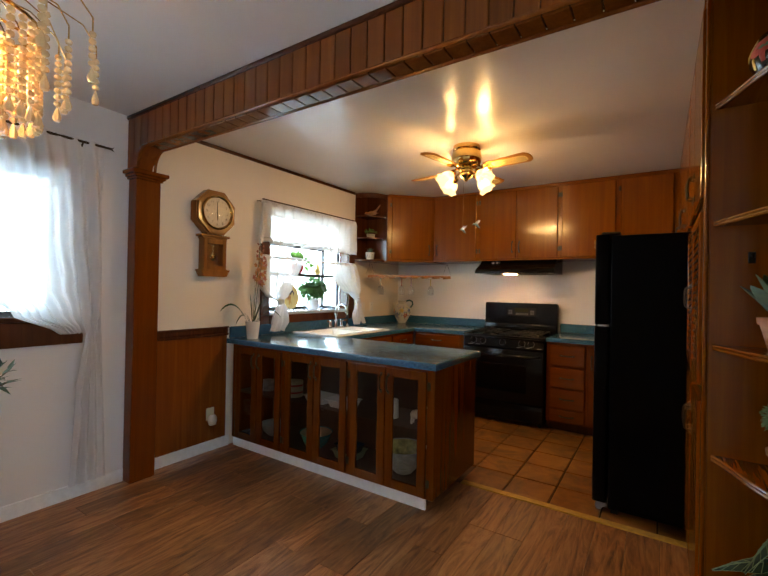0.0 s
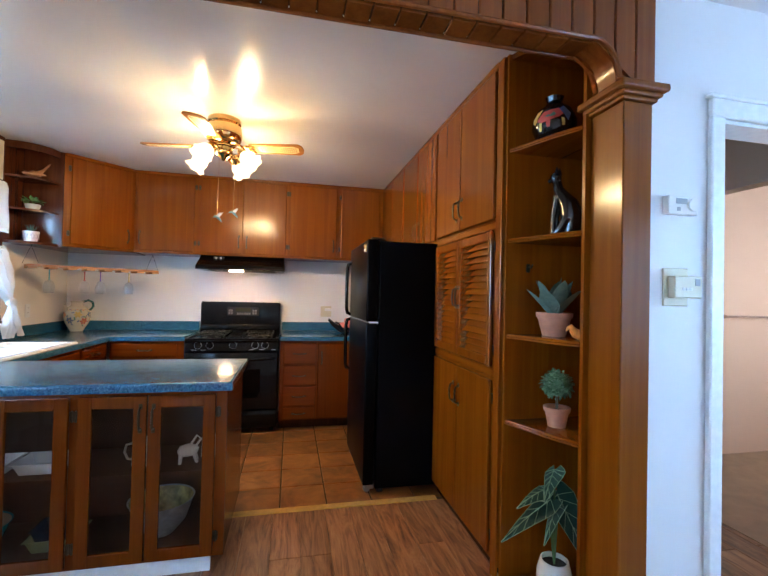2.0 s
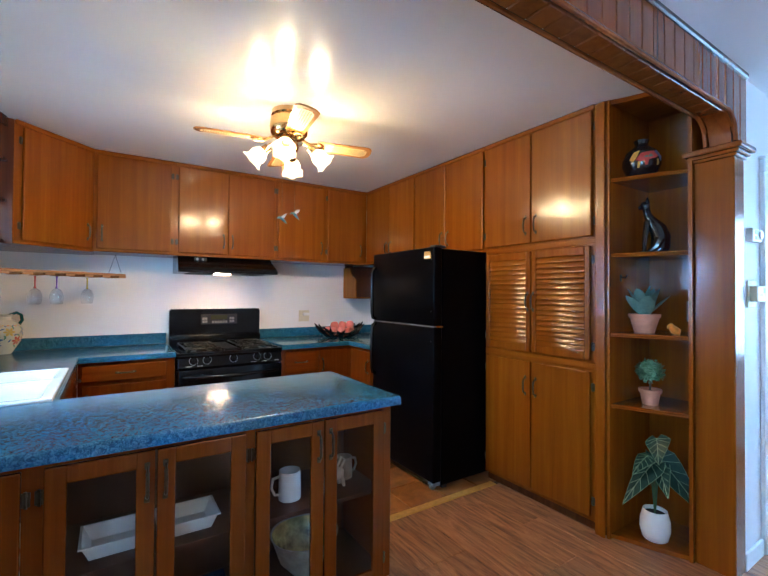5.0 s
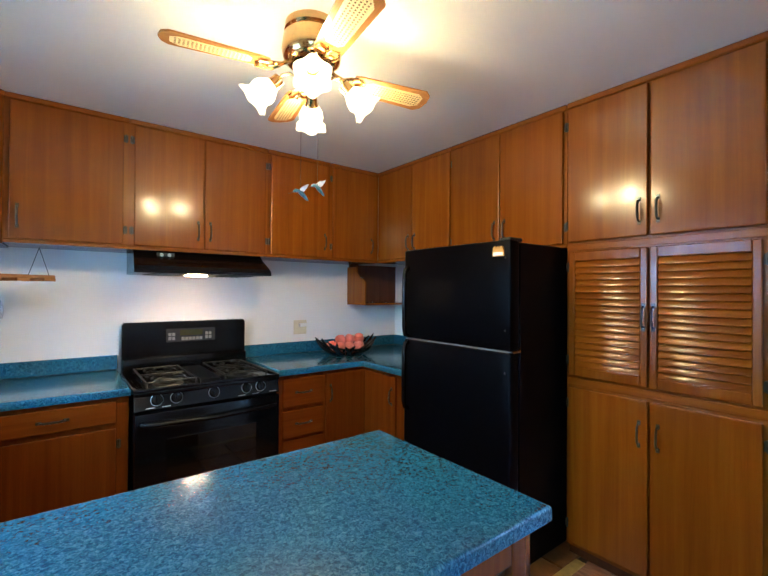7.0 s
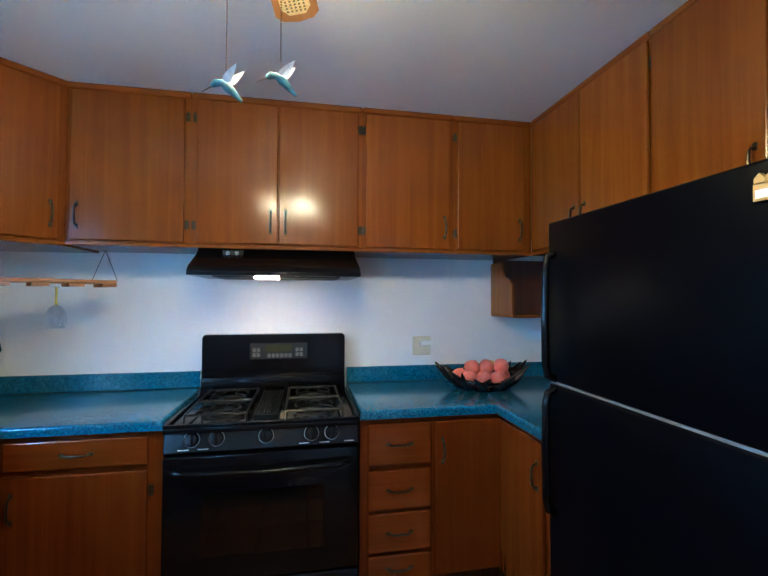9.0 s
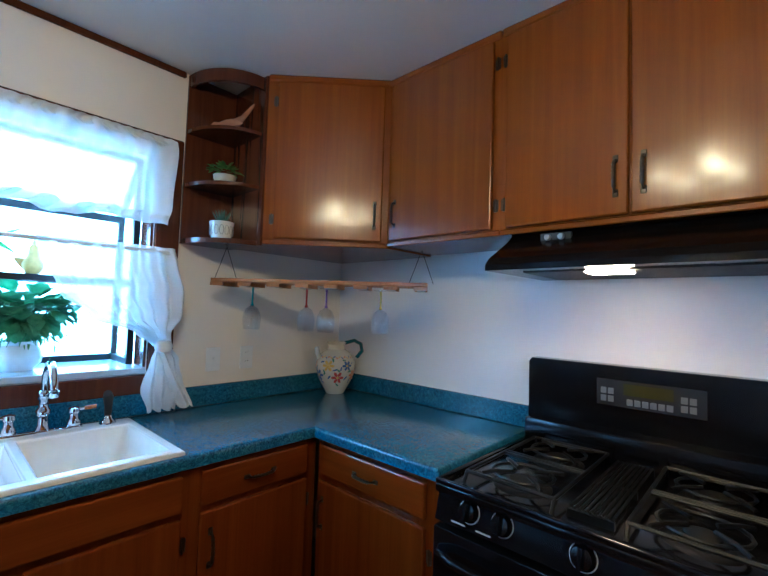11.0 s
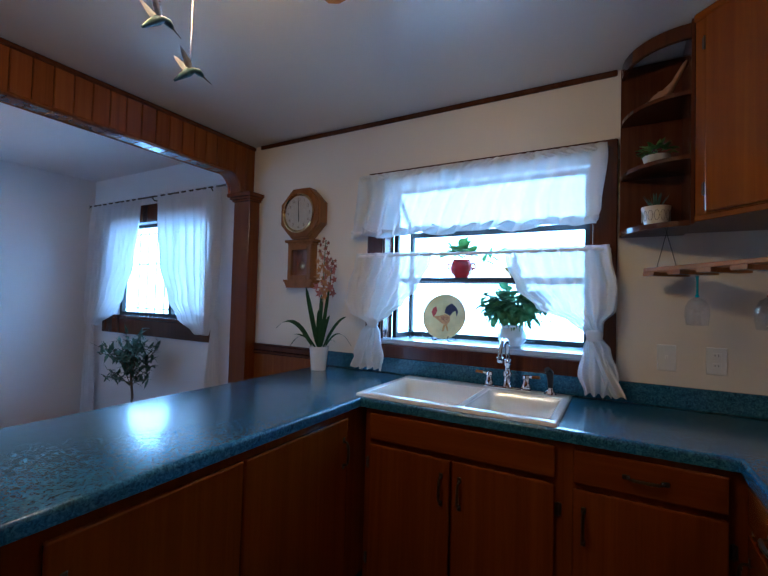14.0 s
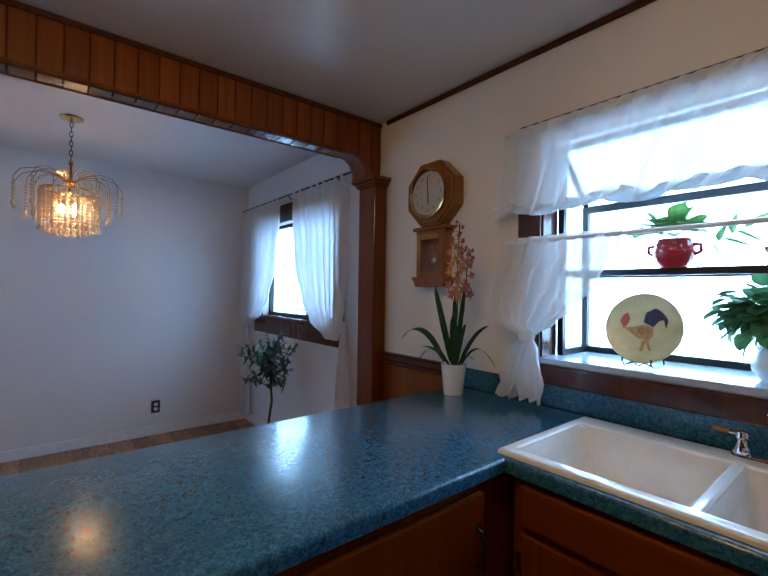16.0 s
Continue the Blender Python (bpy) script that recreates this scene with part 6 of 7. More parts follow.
pl = thing("rooster_plate", pose(-2.93, 3.205, 1.1, 0, 0, 90), "cream ceramic plate painted with a rooster on a wire stand", "plate")
tilt = pose(0, 0.0, 0.145, 78)
wider = tilt @ Matrix.Diagonal((1.18, 1.22, 1, 1))
part("dish", lathe(bmesh.new(), [(0, 0.012), (0.085, 0.012), (0.1, 0.016), (0.134, 0.026), (0.138, 0.022), (0.1, 0.008), (0.085, 0.002), (0, 0.002)], (0, 0, 0), 44, tilt), plain("cream_glaze", (0.64, 0.55, 0.27), 0.25, mottled=0.14, scale=14), pl, smooth=True)
for nm, col, out in (("painted_tail", (0.012, 0.018, 0.06), [(0.0, 0.02), (0.005, 0.05), (0.03, 0.066), (0.06, 0.062), (0.072, 0.03), (0.066, 0.002), (0.058, 0.03), (0.045, 0.025), (0.03, 0.005)]),
                     ("painted_body", (0.48, 0.24, 0.08), [(-0.06, 0.0), (-0.045, -0.012), (-0.01, -0.035), (0.02, -0.04), (0.032, -0.02), (0.03, 0.005), (0.005, 0.012), (-0.03, 0.002)]),
                     ("painted_wing", (0.25, 0.06, 0.03), [(-0.02, -0.005), (0.0, -0.025), (0.022, -0.022), (0.025, -0.005), (0.0, 0.004)]),
                     ("painted_head", (0.40, 0.05, 0.04), [(-0.072, 0.02), (-0.066, 0.04), (-0.05, 0.05), (-0.042, 0.03), (-0.048, 0.01), (-0.06, -0.005)]),
                     ("painted_legs", (0.45, 0.22, 0.05), [(0.0, -0.04), (-0.006, -0.075), (0.002, -0.075), (0.012, -0.045), (0.022, -0.072), (0.03, -0.072), (0.018, -0.038)])):
    part(nm, prism(bmesh.new(), out, 0.0125, 0.0135), plain(nm, col, 0.35, mottled=0.25, scale=80), pl, "painted rooster detail", m=wider)
bm = bmesh.new()
for s in (-0.05, 0.05):
    tube(bm, [(s, -0.075, 0.035), (s, -0.08, 0.02), (s, -0.06, 0.004), (s, 0.02, 0.004), (s, 0.06, 0.004), (s, 0.035, 0.12)], 0.003, 6)
tube(bm, [(-0.05, -0.05, 0.004), (-0.02, -0.055, 0.018), (0, -0.05, 0.004), (0.02, -0.055, 0.018), (0.05, -0.05, 0.004)], 0.0025, 6)
tube(bm, [(-0.05, 0.04, 0.06), (0.05, 0.04, 0.06)], 0.0025, 6)
part("wire_stand", bm, IRON, pl, "black scrolled wire stand", smooth=True)

vp = thing("potted_plant", pose(-2.95, 3.60, 1.101), "leafy green plant in a pale glass bowl on the window seat", "plant")
part("bowl", lathe(bmesh.new(), [(0, 0), (0.05, 0), (0.075, 0.03), (0.08, 0.06), (0.06, 0.1), (0.066, 0.115), (0.06, 0.115), (0.055, 0.1), (0.072, 0.06), (0.066, 0.03), (0, 0.012)], seg=28), plain("pale_bowl", (0.62, 0.68, 0.72), 0.12, coat=0.3), vp, smooth=True)
bush(vp, 12, (0, 0, 0.22), (0.09, 0.165, 0.105), 0.06, 0.062, LEAF_WINDOW, 31, droop=0.8, per=23, low=-0.7, each=True, blunt=True)
bush(vp, 6, (0, 0.03, 0.16), (0.09, 0.17, 0.085), 0.055, 0.009, LEAF_WINDOW, 32, droop=1.6, per=40, low=-1.0)
bm = bmesh.new()
rnd = random.Random(3)
for k in range(12):
    a = rnd.uniform(0, 6.28)
    tube(bm, [(0, 0, 0.03), (0.02 * math.cos(a), 0.03 * math.sin(a), 0.14), (0.06 * math.cos(a), 0.1 * math.sin(a), 0.26)], 0.0022, 5)
part("stems", bm, STEM_G, vp)


# ficus in the dining room
def ficus():
    rnd = random.Random(5)
    f = thing("olive_tree", pose(-2.5, 0.7, 0), "small potted artificial olive tree by the dining room window", "plant")
    part("basket", lathe(bmesh.new(), [(0, 0), (0.10, 0), (0.13, 0.12), (0.12, 0.2), (0.105, 0.2), (0.11, 0.16), (0, 0.16)], seg=24), plain("dark_basket", (0.03, 0.035, 0.03), 0.6, mottled=0.4, bumpy=0.6), f, smooth=True)
    part("trunk", tube(bmesh.new(), [(0, 0, 0.15), (0.01, 0.0, 0.35), (-0.005, 0.015, 0.5), (0.0, 0.0, 0.62), (0.0, -0.02, 0.75), (0.01, -0.01, 0.88)], [0.013, 0.011, 0.01, 0.009, 0.006, 0.003], 8), STEM, f, smooth=True)
    lv = bmesh.new()
    for k in range(26):
        a, z = rnd.uniform(0, 6.28), rnd.uniform(0.55, 0.82)
        r, h = rnd.uniform(0.12, 0.27), rnd.uniform(0.04, 0.3)
        tip = Vector((r * math.cos(a), r * math.sin(a), min(z + h, 1.05)))
        root = Vector((0, 0, z))
        mid = root.lerp(tip, 0.5) + Vector((0, 0, 0.02))
        bm = tube(bmesh.new(), [root, mid, tip], 0.0028, 5)
        part("branch", bm, STEM, f)
        for q in range(20):
            s = 0.2 + 0.8 * q / 19
            p = root.lerp(mid, s * 2) if s < 0.5 else mid.lerp(tip, s * 2 - 1)
            d = Vector((rnd.gauss(0, 1), rnd.gauss(0, 1), rnd.gauss(0.2, 0.8))).normalized()
            leaf(lv, p, p + d * rnd.uniform(0.055, 0.085), rnd.uniform(0.024, 0.036), 0.005, nu=4, tipped=1.2, fold=0.25)
    part("foliage", lv, LEAF_OLIVE, f)["kind"] = "stuff"


ficus()


# ---- small things: kitchen ----
def rack():
    r = thing("glass_rack", pose(-2.304, 4.577, 1.487, 0, 0, 36.6), "hanging wooden stemware rack across the corner", "rack")
    n = 0.494
    bm = B(-n, n, -0.012, 0.012, 0.0, 0.018, bev=0.003)
    for s in (-1, 1):
        box(bm, -n, n, s * 0.075 - 0.01, s * 0.075 + 0.01, 0.0, 0.018, bev=0.003)
    part("rail", bm, WOOD_PALE, r)
    slat = None
    for k in range(8):
        m = pose(-n + 0.03 + k * (2 * n - 0.06) / 7, 0, 0)
        if slat is None:
            bm = prism(bmesh.new(), [(-0.03, -0.085), (0.03, -0.085), (0.018, -0.05), (0.018, 0.05), (0.03, 0.085), (-0.03, 0.085), (-0.018, 0.05), (-0.018, -0.05)], -0.016, 0.0)
            slat = part("slat", bm, WOOD_PALE, r, m=m)
        else:
            twin(slat, m)
    for s in (-1, 1):
        bm = bmesh.new()
        for q in (-1, 1):
            tube(bm, [(s * (n - 0.03) + q * 0.055, 0, 0.018), (s * (n - 0.03), 0.0, 0.172)], 0.0016, 5)
        part("hanger_cord", bm, IRON, r)
    return r


rack()
GLASSWARE = glass("stemware_glass", (0.90, 0.92, 0.95), ior=2.2)
for (gx, gy), col, tint in (((-2.588, 4.396), (0.02, 0.35, 0.42), "turquoise"), ((-2.397, 4.57), (0.45, 0.05, 0.05), "red"), ((-2.28, 4.594), (0.12, 0.05, 0.35), "violet"), ((-2.111, 4.782), (0.55, 0.42, 0.05), "yellow")):
    g = thing("wine_glass", pose(gx, gy, 1.47), f"upside-down wine glass with a {tint} stem", "glass", "hanging wine glasses")
    part("foot", lathe(bmesh.new(), [(0, 0.004), (0.034, 0.002), (0.034, 0.0), (0.006, -0.004)], seg=20), GLASSWARE, g, smooth=True)
    part("stem", lathe(bmesh.new(), [(0.006, -0.004), (0.0045, -0.02), (0.0045, -0.075), (0.009, -0.085), (0, -0.09)], seg=12), plain(tint + "_stem_glass", col, 0.1, coat=0.5), g, tint + " glass stem", smooth=True)
    part("bowl", lathe(bmesh.new(), [(0.004, -0.085), (0.028, -0.1), (0.04, -0.13), (0.042, -0.16), (0.036, -0.2)], seg=24), GLASSWARE, g, smooth=True)

jg = thing("ceramic_jug", pose(-2.62, 4.965, CT + 0.0006), "white ceramic jug painted with bright flowers and a rooster, teal handle", "jug")
JUG = [(0, 0), (0.05, 0), (0.055, 0.008), (0.095, 0.08), (0.112, 0.14), (0.108, 0.185), (0.08, 0.232), (0.05, 0.25), (0.046, 0.275), (0.058, 0.292), (0.052, 0.292), (0.04, 0.275), (0.04, 0.25), (0, 0.24)]
part("body", lathe(bmesh.new(), JUG, seg=32), plain("jug_glaze", (0.60, 0.57, 0.49), 0.2, coat=0.3, mottled=0.04), jg, smooth=True)
part("handle", tube(bmesh.new(), [(0.03, 0.04, 0.285), (0.06, 0.085, 0.3), (0.085, 0.115, 0.28), (0.09, 0.12, 0.24), (0.07, 0.098, 0.2)], 0.011, 8), plain("teal_glaze", (0.01, 0.09, 0.10), 0.2, coat=0.3), jg, "teal glazed handle", smooth=True)
part("spout", tube(bmesh.new(), [(-0.05, -0.07, 0.19), (-0.06, -0.088, 0.225), (-0.062, -0.094, 0.26)], [0.02, 0.014, 0.013], 10), plain("jug_glaze_spout", (0.60, 0.57, 0.49), 0.2, coat=0.3), jg, smooth=True)
rnd = random.Random(12)
PAINTS = [plain("paint_" + n, c, 0.3, mottled=0.2, scale=80) for n, c in (("orange", (0.55, 0.17, 0.04)), ("yellow", (0.6, 0.4, 0.08)), ("blue", (0.05, 0.11, 0.30)), ("green", (0.06, 0.2, 0.14)), ("red", (0.42, 0.05, 0.04)))]


def on_jug(angle, z, r):
    for (r0, z0), (r1, z1) in zip(JUG, JUG[1:]):
        if z0 <= z <= z1:
            rr = r0 + (r1 - r0) * (z - z0) / max(z1 - z0, 1e-6)
            return Vector(((rr + r) * math.cos(angle), (rr + r) * math.sin(angle), z))
    return Vector((0, 0, z))


def dab(a, z, w, h, turn, paint):
    """One painted brush dab, w long and h wide, turned on the jug's side."""
    bm = bmesh.new()
    c = bm.verts.new(on_jug(a, z, 0.0022))
    vs = []
    for q in range(10):
        t = q * math.pi / 5
        u, v = w * math.cos(t), h * math.sin(t)
        vs.append(bm.verts.new(on_jug(a + (u * math.cos(turn) - v * math.sin(turn)) / 0.1, z + u * math.sin(turn) + v * math.cos(turn), 0.0016)))
    for q in range(10):
        bm.faces.new((c, vs[q], vs[(q + 1) % 10]))
    part("painted_petal", bm, PAINTS[paint], jg)


for fa, fz, fr, fp in ((-2.3, 0.16, 0.03, 0), (-1.75, 0.11, 0.034, 2), (-1.1, 0.165, 0.032, 1), (-0.6, 0.1, 0.034, 4), (-0.1, 0.165, 0.028, 2), (0.4, 0.11, 0.032, 0)):
    for k in range(6):
        t = k * math.pi / 3
        dab(fa + fr * 0.6 * math.cos(t) / 0.1, fz + fr * 0.6 * math.sin(t), fr * 0.42, fr * 0.24, t, fp)
    dab(fa, fz, fr * 0.22, fr * 0.22, 0, 1)
    for k in range(4):
        t = 0.5 + k * 1.6 + fa
        dab(fa + fr * 1.35 * math.cos(t) / 0.1, fz + fr * 1.2 * math.sin(t), fr * 0.42, fr * 0.13, t + 0.9, 3 if k % 2 else 2)
for k in range(26):
    dab(-2.9 + k * 0.16, 0.208 + 0.005 * (k % 2), 0.008, 0.0032, 0.5 if k % 2 else -0.5, (1, 2, 0)[k % 3])



def plate_cover(name, m, label, material, holes, cat="outlet"):
    """A wall plate facing -y of its pose."""
    o = thing(name, m, label, cat)
    part("plate", B(-0.036, 0.036, -0.006, 0, -0.058, 0.058, bev=0.003, seg=2), material, o)
    dark = BLACK_MATTE
    if holes == "outlet":
        for z in (-0.022, 0.022):
            rc = part("receptacle", B(-0.016, 0.016, -0.0075, -0.006, z - 0.014, z + 0.014, bev=0.0007), material, o)
            for u in (-0.006, 0.006):
                part("slot", B(u - 0.001, u + 0.001, -0.008, -0.0074, z - 0.001, z + 0.007), dark, rc)
    elif holes == "switch":
        part("toggle", B(-0.004, 0.004, -0.016, -0.006, -0.004, 0.012, bev=0.001), material, o)
    return o


plate_cover("light_switch", pose(WX + 0.001, 4.312, 1.114, 0, 0, 90), "white wall switch over the counter", WHITE_PLASTIC, "switch", "switch")
plate_cover("wall_outlet", pose(WX + 0.001, 4.49, 1.114, 0, 0, 90), "white wall outlet over the counter", WHITE_PLASTIC, "outlet")
BROWN_PL = plain("brown_plastic", (0.05, 0.02, 0.012), 0.35)
o = plate_cover("wall_outlet", pose(-1.93, SY + 0.0005, 0.262, 0, 0, 180), "dark brown wall outlet with pale receptacles", BROWN_PL, "none")
for z in (-0.022, 0.022):
    part("receptacle", B(-0.016, 0.016, -0.0085, -0.006, z - 0.014, z + 0.014, bev=0.003), WHITE_PLASTIC, o)
plate_cover("light_switch", pose(-0.734, SY + 0.0005, 1.269, 0, 0, 180), "dark brown wall switch in the dining room", BROWN_PL, "switch", "switch")
o = thing("wall_outlet", pose(-0.195, NY - 0.0005, 1.115), "ivory double outlet with a white plug", "outlet")
part("plate", B(-0.06, 0.06, -0.006, 0, -0.06, 0.06, bev=0.003, seg=2), IVORY, o)
for u in (-0.028, 0.028):
    for z in (-0.024, 0.022):
        part("receptacle", B(u - 0.016, u + 0.016, -0.0078, -0.006, z - 0.014, z + 0.014, bev=0.0008), IVORY, o)
part("plug", B(-0.018, 0.062, -0.035, -0.008, 0.004, 0.034, bev=0.004), WHITE_PLASTIC, o, "white plug-in adapter")
o = plate_cover("wall_outlet", pose(0.838, 1.872, 1.27, 0, 0, -90), "pale wall outlet at the back of the display shelf", plain("pale_plate", (0.5, 0.5, 0.5), 0.3), "outlet")
o = thing("plug_in_freshener", pose(WX + 0.0085, 2.25, 0.29, 0, 0, 90), "white plug-in air freshener in a wall outlet", "air freshener")
part("plate", B(-0.036, 0.036, -0.006, 0, -0.04, 0.06, bev=0.003), IVORY, o)
part("body", lathe(bmesh.new(), [(0, -0.075), (0.026, -0.07), (0.034, -0.045), (0.032, -0.01), (0.02, 0.005), (0, 0.008)], (0, -0.034, 0), 18), WHITE_PLASTIC, o, smooth=True)

# thermostat and control on the hall wall
th = thing("thermostat", pose(0.803, 1.6095, 1.672), "white wall thermostat with a dial and small screen", "thermostat")
part("case", B(-0.066, 0.066, -0.028, 0, -0.034, 0.034, bev=0.005, seg=2), WHITE_PLASTIC, th)
part("screen", B(-0.035, 0.015, -0.0295, -0.0275, 0.004, 0.024), STEEL, th, "grey display")
part("dial", lathe(bmesh.new(), [(0.024, 0), (0.022, 0.008), (0, 0.009)], (0, 0, 0), 20, pose(0.04, -0.028, 0.002, 90)), WHITE_PLASTIC, th, smooth=True)
part("button", B(-0.03, -0.015, -0.0295, -0.0275, -0.022, -0.008), STEEL, th)
ct = thing("alarm_keypad", pose(0.80, 1.6095, 1.372), "beige wall control box on a backing plate", "control")
part("plate", B(-0.062, 0.05, -0.008, 0, -0.07, 0.07, bev=0.003), IVORY, ct)
part("box", B(-0.045, 0.078, -0.04, -0.008, -0.04, 0.04, bev=0.004), IVORY, ct)
part("screen", B(0.045, 0.066, -0.0415, -0.0395, 0.005, 0.03), STEEL, ct)
for k in range(3):
    part("key", B(-0.012 + k * 0.016, 0.0 + k * 0.016, -0.042, -0.0395, -0.012, -0.002), WHITE_PLASTIC, ct)

# towel bar and ring in the far room
tb = thing("towel_bar", pose(3.4, 3.249, 1.2), "chrome towel bar on a tan wall", "towel bar")
part("bar", tube(bmesh.new(), [(-0.4, -0.06, 0), (0.4, -0.06, 0)], 0.01, 8), CHROME, tb, smooth=True)
for u in (-0.38, 0.38):
    part("bracket", B(u - 0.015, u + 0.015, -0.07, -0.001, -0.015, 0.015, bev=0.003), CHROME, tb)


# fruit bowl of woven dark strips
def fruit_bowl():
    f = thing("fruit_bowl", pose(0.085, 4.82, CT + 0.0006) @ Matrix.Diagonal((1.16, 1.16, 1.16, 1)), "dark openwork bowl filled with peaches", "bowl")
    dk = plain("dark_lacquer", (0.012, 0.007, 0.006), 0.25, coat=0.4, mottled=0.3)
    part("base", lathe(bmesh.new(), [(0, 0), (0.09, 0), (0.095, 0.008), (0, 0.01)], seg=28), dk, f, smooth=True)
    for k in range(22):
        a = k * 2 * math.pi / 22
        lean = 0.3 if k % 2 else -0.3
        top = 0.092 + 0.03 * math.cos(2 * (a + lean)) + (0.012 if k % 2 else 0.0)
        pts = [(0.08 * math.cos(a), 0.066 * math.sin(a), 0.006), (0.135 * math.cos(a + lean * 0.35), 0.1 * math.sin(a + lean * 0.35), 0.024),
               (0.195 * math.cos(a + lean * 0.7), 0.135 * math.sin(a + lean * 0.7), top * 0.62), (0.242 * math.cos(a + lean), 0.162 * math.sin(a + lean), top)]
        part("strip", tube(bmesh.new(), pts, [0.011, 0.016, 0.015, 0.004], 8), dk, f, smooth=True)
    part("middle_band", tube(bmesh.new(), [(0.185 * math.cos(a), 0.128 * math.sin(a), 0.056 + 0.014 * math.cos(2 * a)) for a in [q * math.pi / 18 for q in range(36)]], 0.008, 8, closed=True), dk, f, smooth=True)
    return f


fruit_bowl()
PEACH = plain("peach_skin", (0.75, 0.2, 0.15), 0.5, mottled=0.3, scale=12)
LEMON = plain("lemon_skin", (0.6, 0.42, 0.05), 0.5, mottled=0.1, bumpy=0.2)
spin = random.Random(6)
pm = mesh_of("peach", lathe(bmesh.new(), [(0, -0.036), (0.02, -0.034), (0.036, -0.014), (0.039, 0.006), (0.03, 0.028), (0.012, 0.035), (0, 0.031)], seg=18), PEACH, True)
for x, y, z in ((-0.09, -0.05, 0.06), (-0.02, -0.06, 0.058), (0.06, -0.055, 0.058), (0.11, 0.0, 0.06), (0.03, 0.03, 0.055), (-0.05, 0.03, 0.055), (-0.11, 0.03, 0.062), (-0.06, -0.012, 0.108), (0.02, -0.01, 0.108), (0.085, -0.035, 0.112), (0.0, 0.06, 0.062)):
    o = new("peach", pm)
    o.matrix_basis = pose(0.085 + 1.15 * x, 4.82 + 1.15 * y, CT + 1.16 * z, spin.uniform(-30, 30), spin.uniform(-30, 30), spin.uniform(0, 360)) @ Matrix.Diagonal((1.14, 1.14, 1.14, 1))
    tagged(o, "round pink-orange peach in a dark bowl", "fruit", "peaches in the bowl")
solo("lemon", lathe(bmesh.new(), [(0, -0.03), (0.015, -0.025), (0.024, 0), (0.015, 0.025), (0, 0.032)], seg=14), LEMON, "yellow lemon among the peaches", "fruit", m=pose(0.15, 4.85, CT + 0.134, 70, 0, 20), smooth=True)

# small wall shelf in the corner
bx = thing("wall_shelf", pose(0.285, NY - 0.001, 1.304), "small brown wooden wall shelf with scrolled end", "shelf")
part("bottom_board", B(0, 0.57, -0.3, 0, 0, 0.018, bev=0.003), WOOD_X, bx)
part("back_board", B(0.015, 0.57, -0.012, 0, 0.018, 0.372), WOOD_DARK, bx)
bm = prism(bmesh.new(), [(0.0, 0.018), (0.29, 0.018), (0.29, 0.2), (0.25, 0.235), (0.2, 0.25), (0.16, 0.29), (0.15, 0.345), (0.0, 0.345)], 0, 0.014)
part("end_board", bm, WOOD_H, bx, m=Matrix(((0, 0, 1, 0), (-1, 0, 0, 0), (0, 1, 0, 0), (0, 0, 0, 1))))

# ornaments on the quarter-round shelf
bird = bmesh.new()
tube(bird, [(-0.075, 0, 0.035), (-0.06, 0, 0.04), (-0.035, 0, 0.036), (0.0, 0, 0.04), (0.035, 0, 0.05), (0.07, 0, 0.085), (0.11, 0, 0.14), (0.12, 0, 0.155)], [0.002, 0.013, 0.016, 0.03, 0.024, 0.012, 0.008, 0.003], 10)
leaf(bird, (0.0, -0.025, 0.05), (0.08, -0.04, 0.04), 0.035, 0, side=(0.3, 0, 1))
leaf(bird, (0.0, 0.025, 0.05), (0.08, 0.04, 0.04), 0.035, 0, side=(0.3, 0, 1))
lathe(bird, [(0, 0), (0.03, 0), (0.022, 0.012), (0, 0.014)], (0, 0, 0), 12)
solo("bird_carving", bird, wood("carving_wood", (0.25, 0.11, 0.05), (0.34, 0.16, 0.08), (0.42, 0.22, 0.12), axis="x", tone=0.05), "carved light wooden bird ornament", "ornament", m=pose(WX + 0.125, 4.265, 2.1965, 0, 0, 50), smooth=True)
sp = thing("potted_plant", pose(WX + 0.135, 4.26, 1.9415), "small leafy green plant in a low cream pot", "plant")
pot(sp, 0.042, 0.052, 0.045, plain("cream_pot", (0.55, 0.5, 0.42), 0.5))
bush(sp, 4, (0, 0, 0.065), (0.06, 0.06, 0.035), 0.035, 0.022, LEAF_FRESH, 41, per=14, low=0.0)
sp = thing("potted_plant", pose(WX + 0.13, 4.26, 1.6825), "spiky succulent in a white patterned pot", "plant")
pot(sp, 0.042, 0.056, 0.085, CERAMIC)
bm = bmesh.new()
for k in range(14):
    a = k * math.pi / 7
    ring = [(0.0525 * math.cos(a + 0.18 * math.cos(t)), 0.0525 * math.sin(a + 0.18 * math.cos(t)), 0.045 + 0.022 * math.sin(t)) for t in [q * math.pi / 5 for q in range(10)]]
    tube(bm, ring, 0.0012, 4, closed=True)
part("pattern_line", bm, plain("grey_print", (0.25, 0.24, 0.24), 0.6), sp, "grey printed circles")
bm = bmesh.new()
for k in range(16):
    a = k * 2.4
    r = 0.05 if k > 5 else 0.02
    leaf(bm, (0.01 * math.cos(a), 0.01 * math.sin(a), 0.07), (r * math.cos(a), r * math.sin(a), 0.15 - 0.3 * r), 0.012, 0, nu=4)
part("succulent", bm, LEAF_OLIVE, sp)


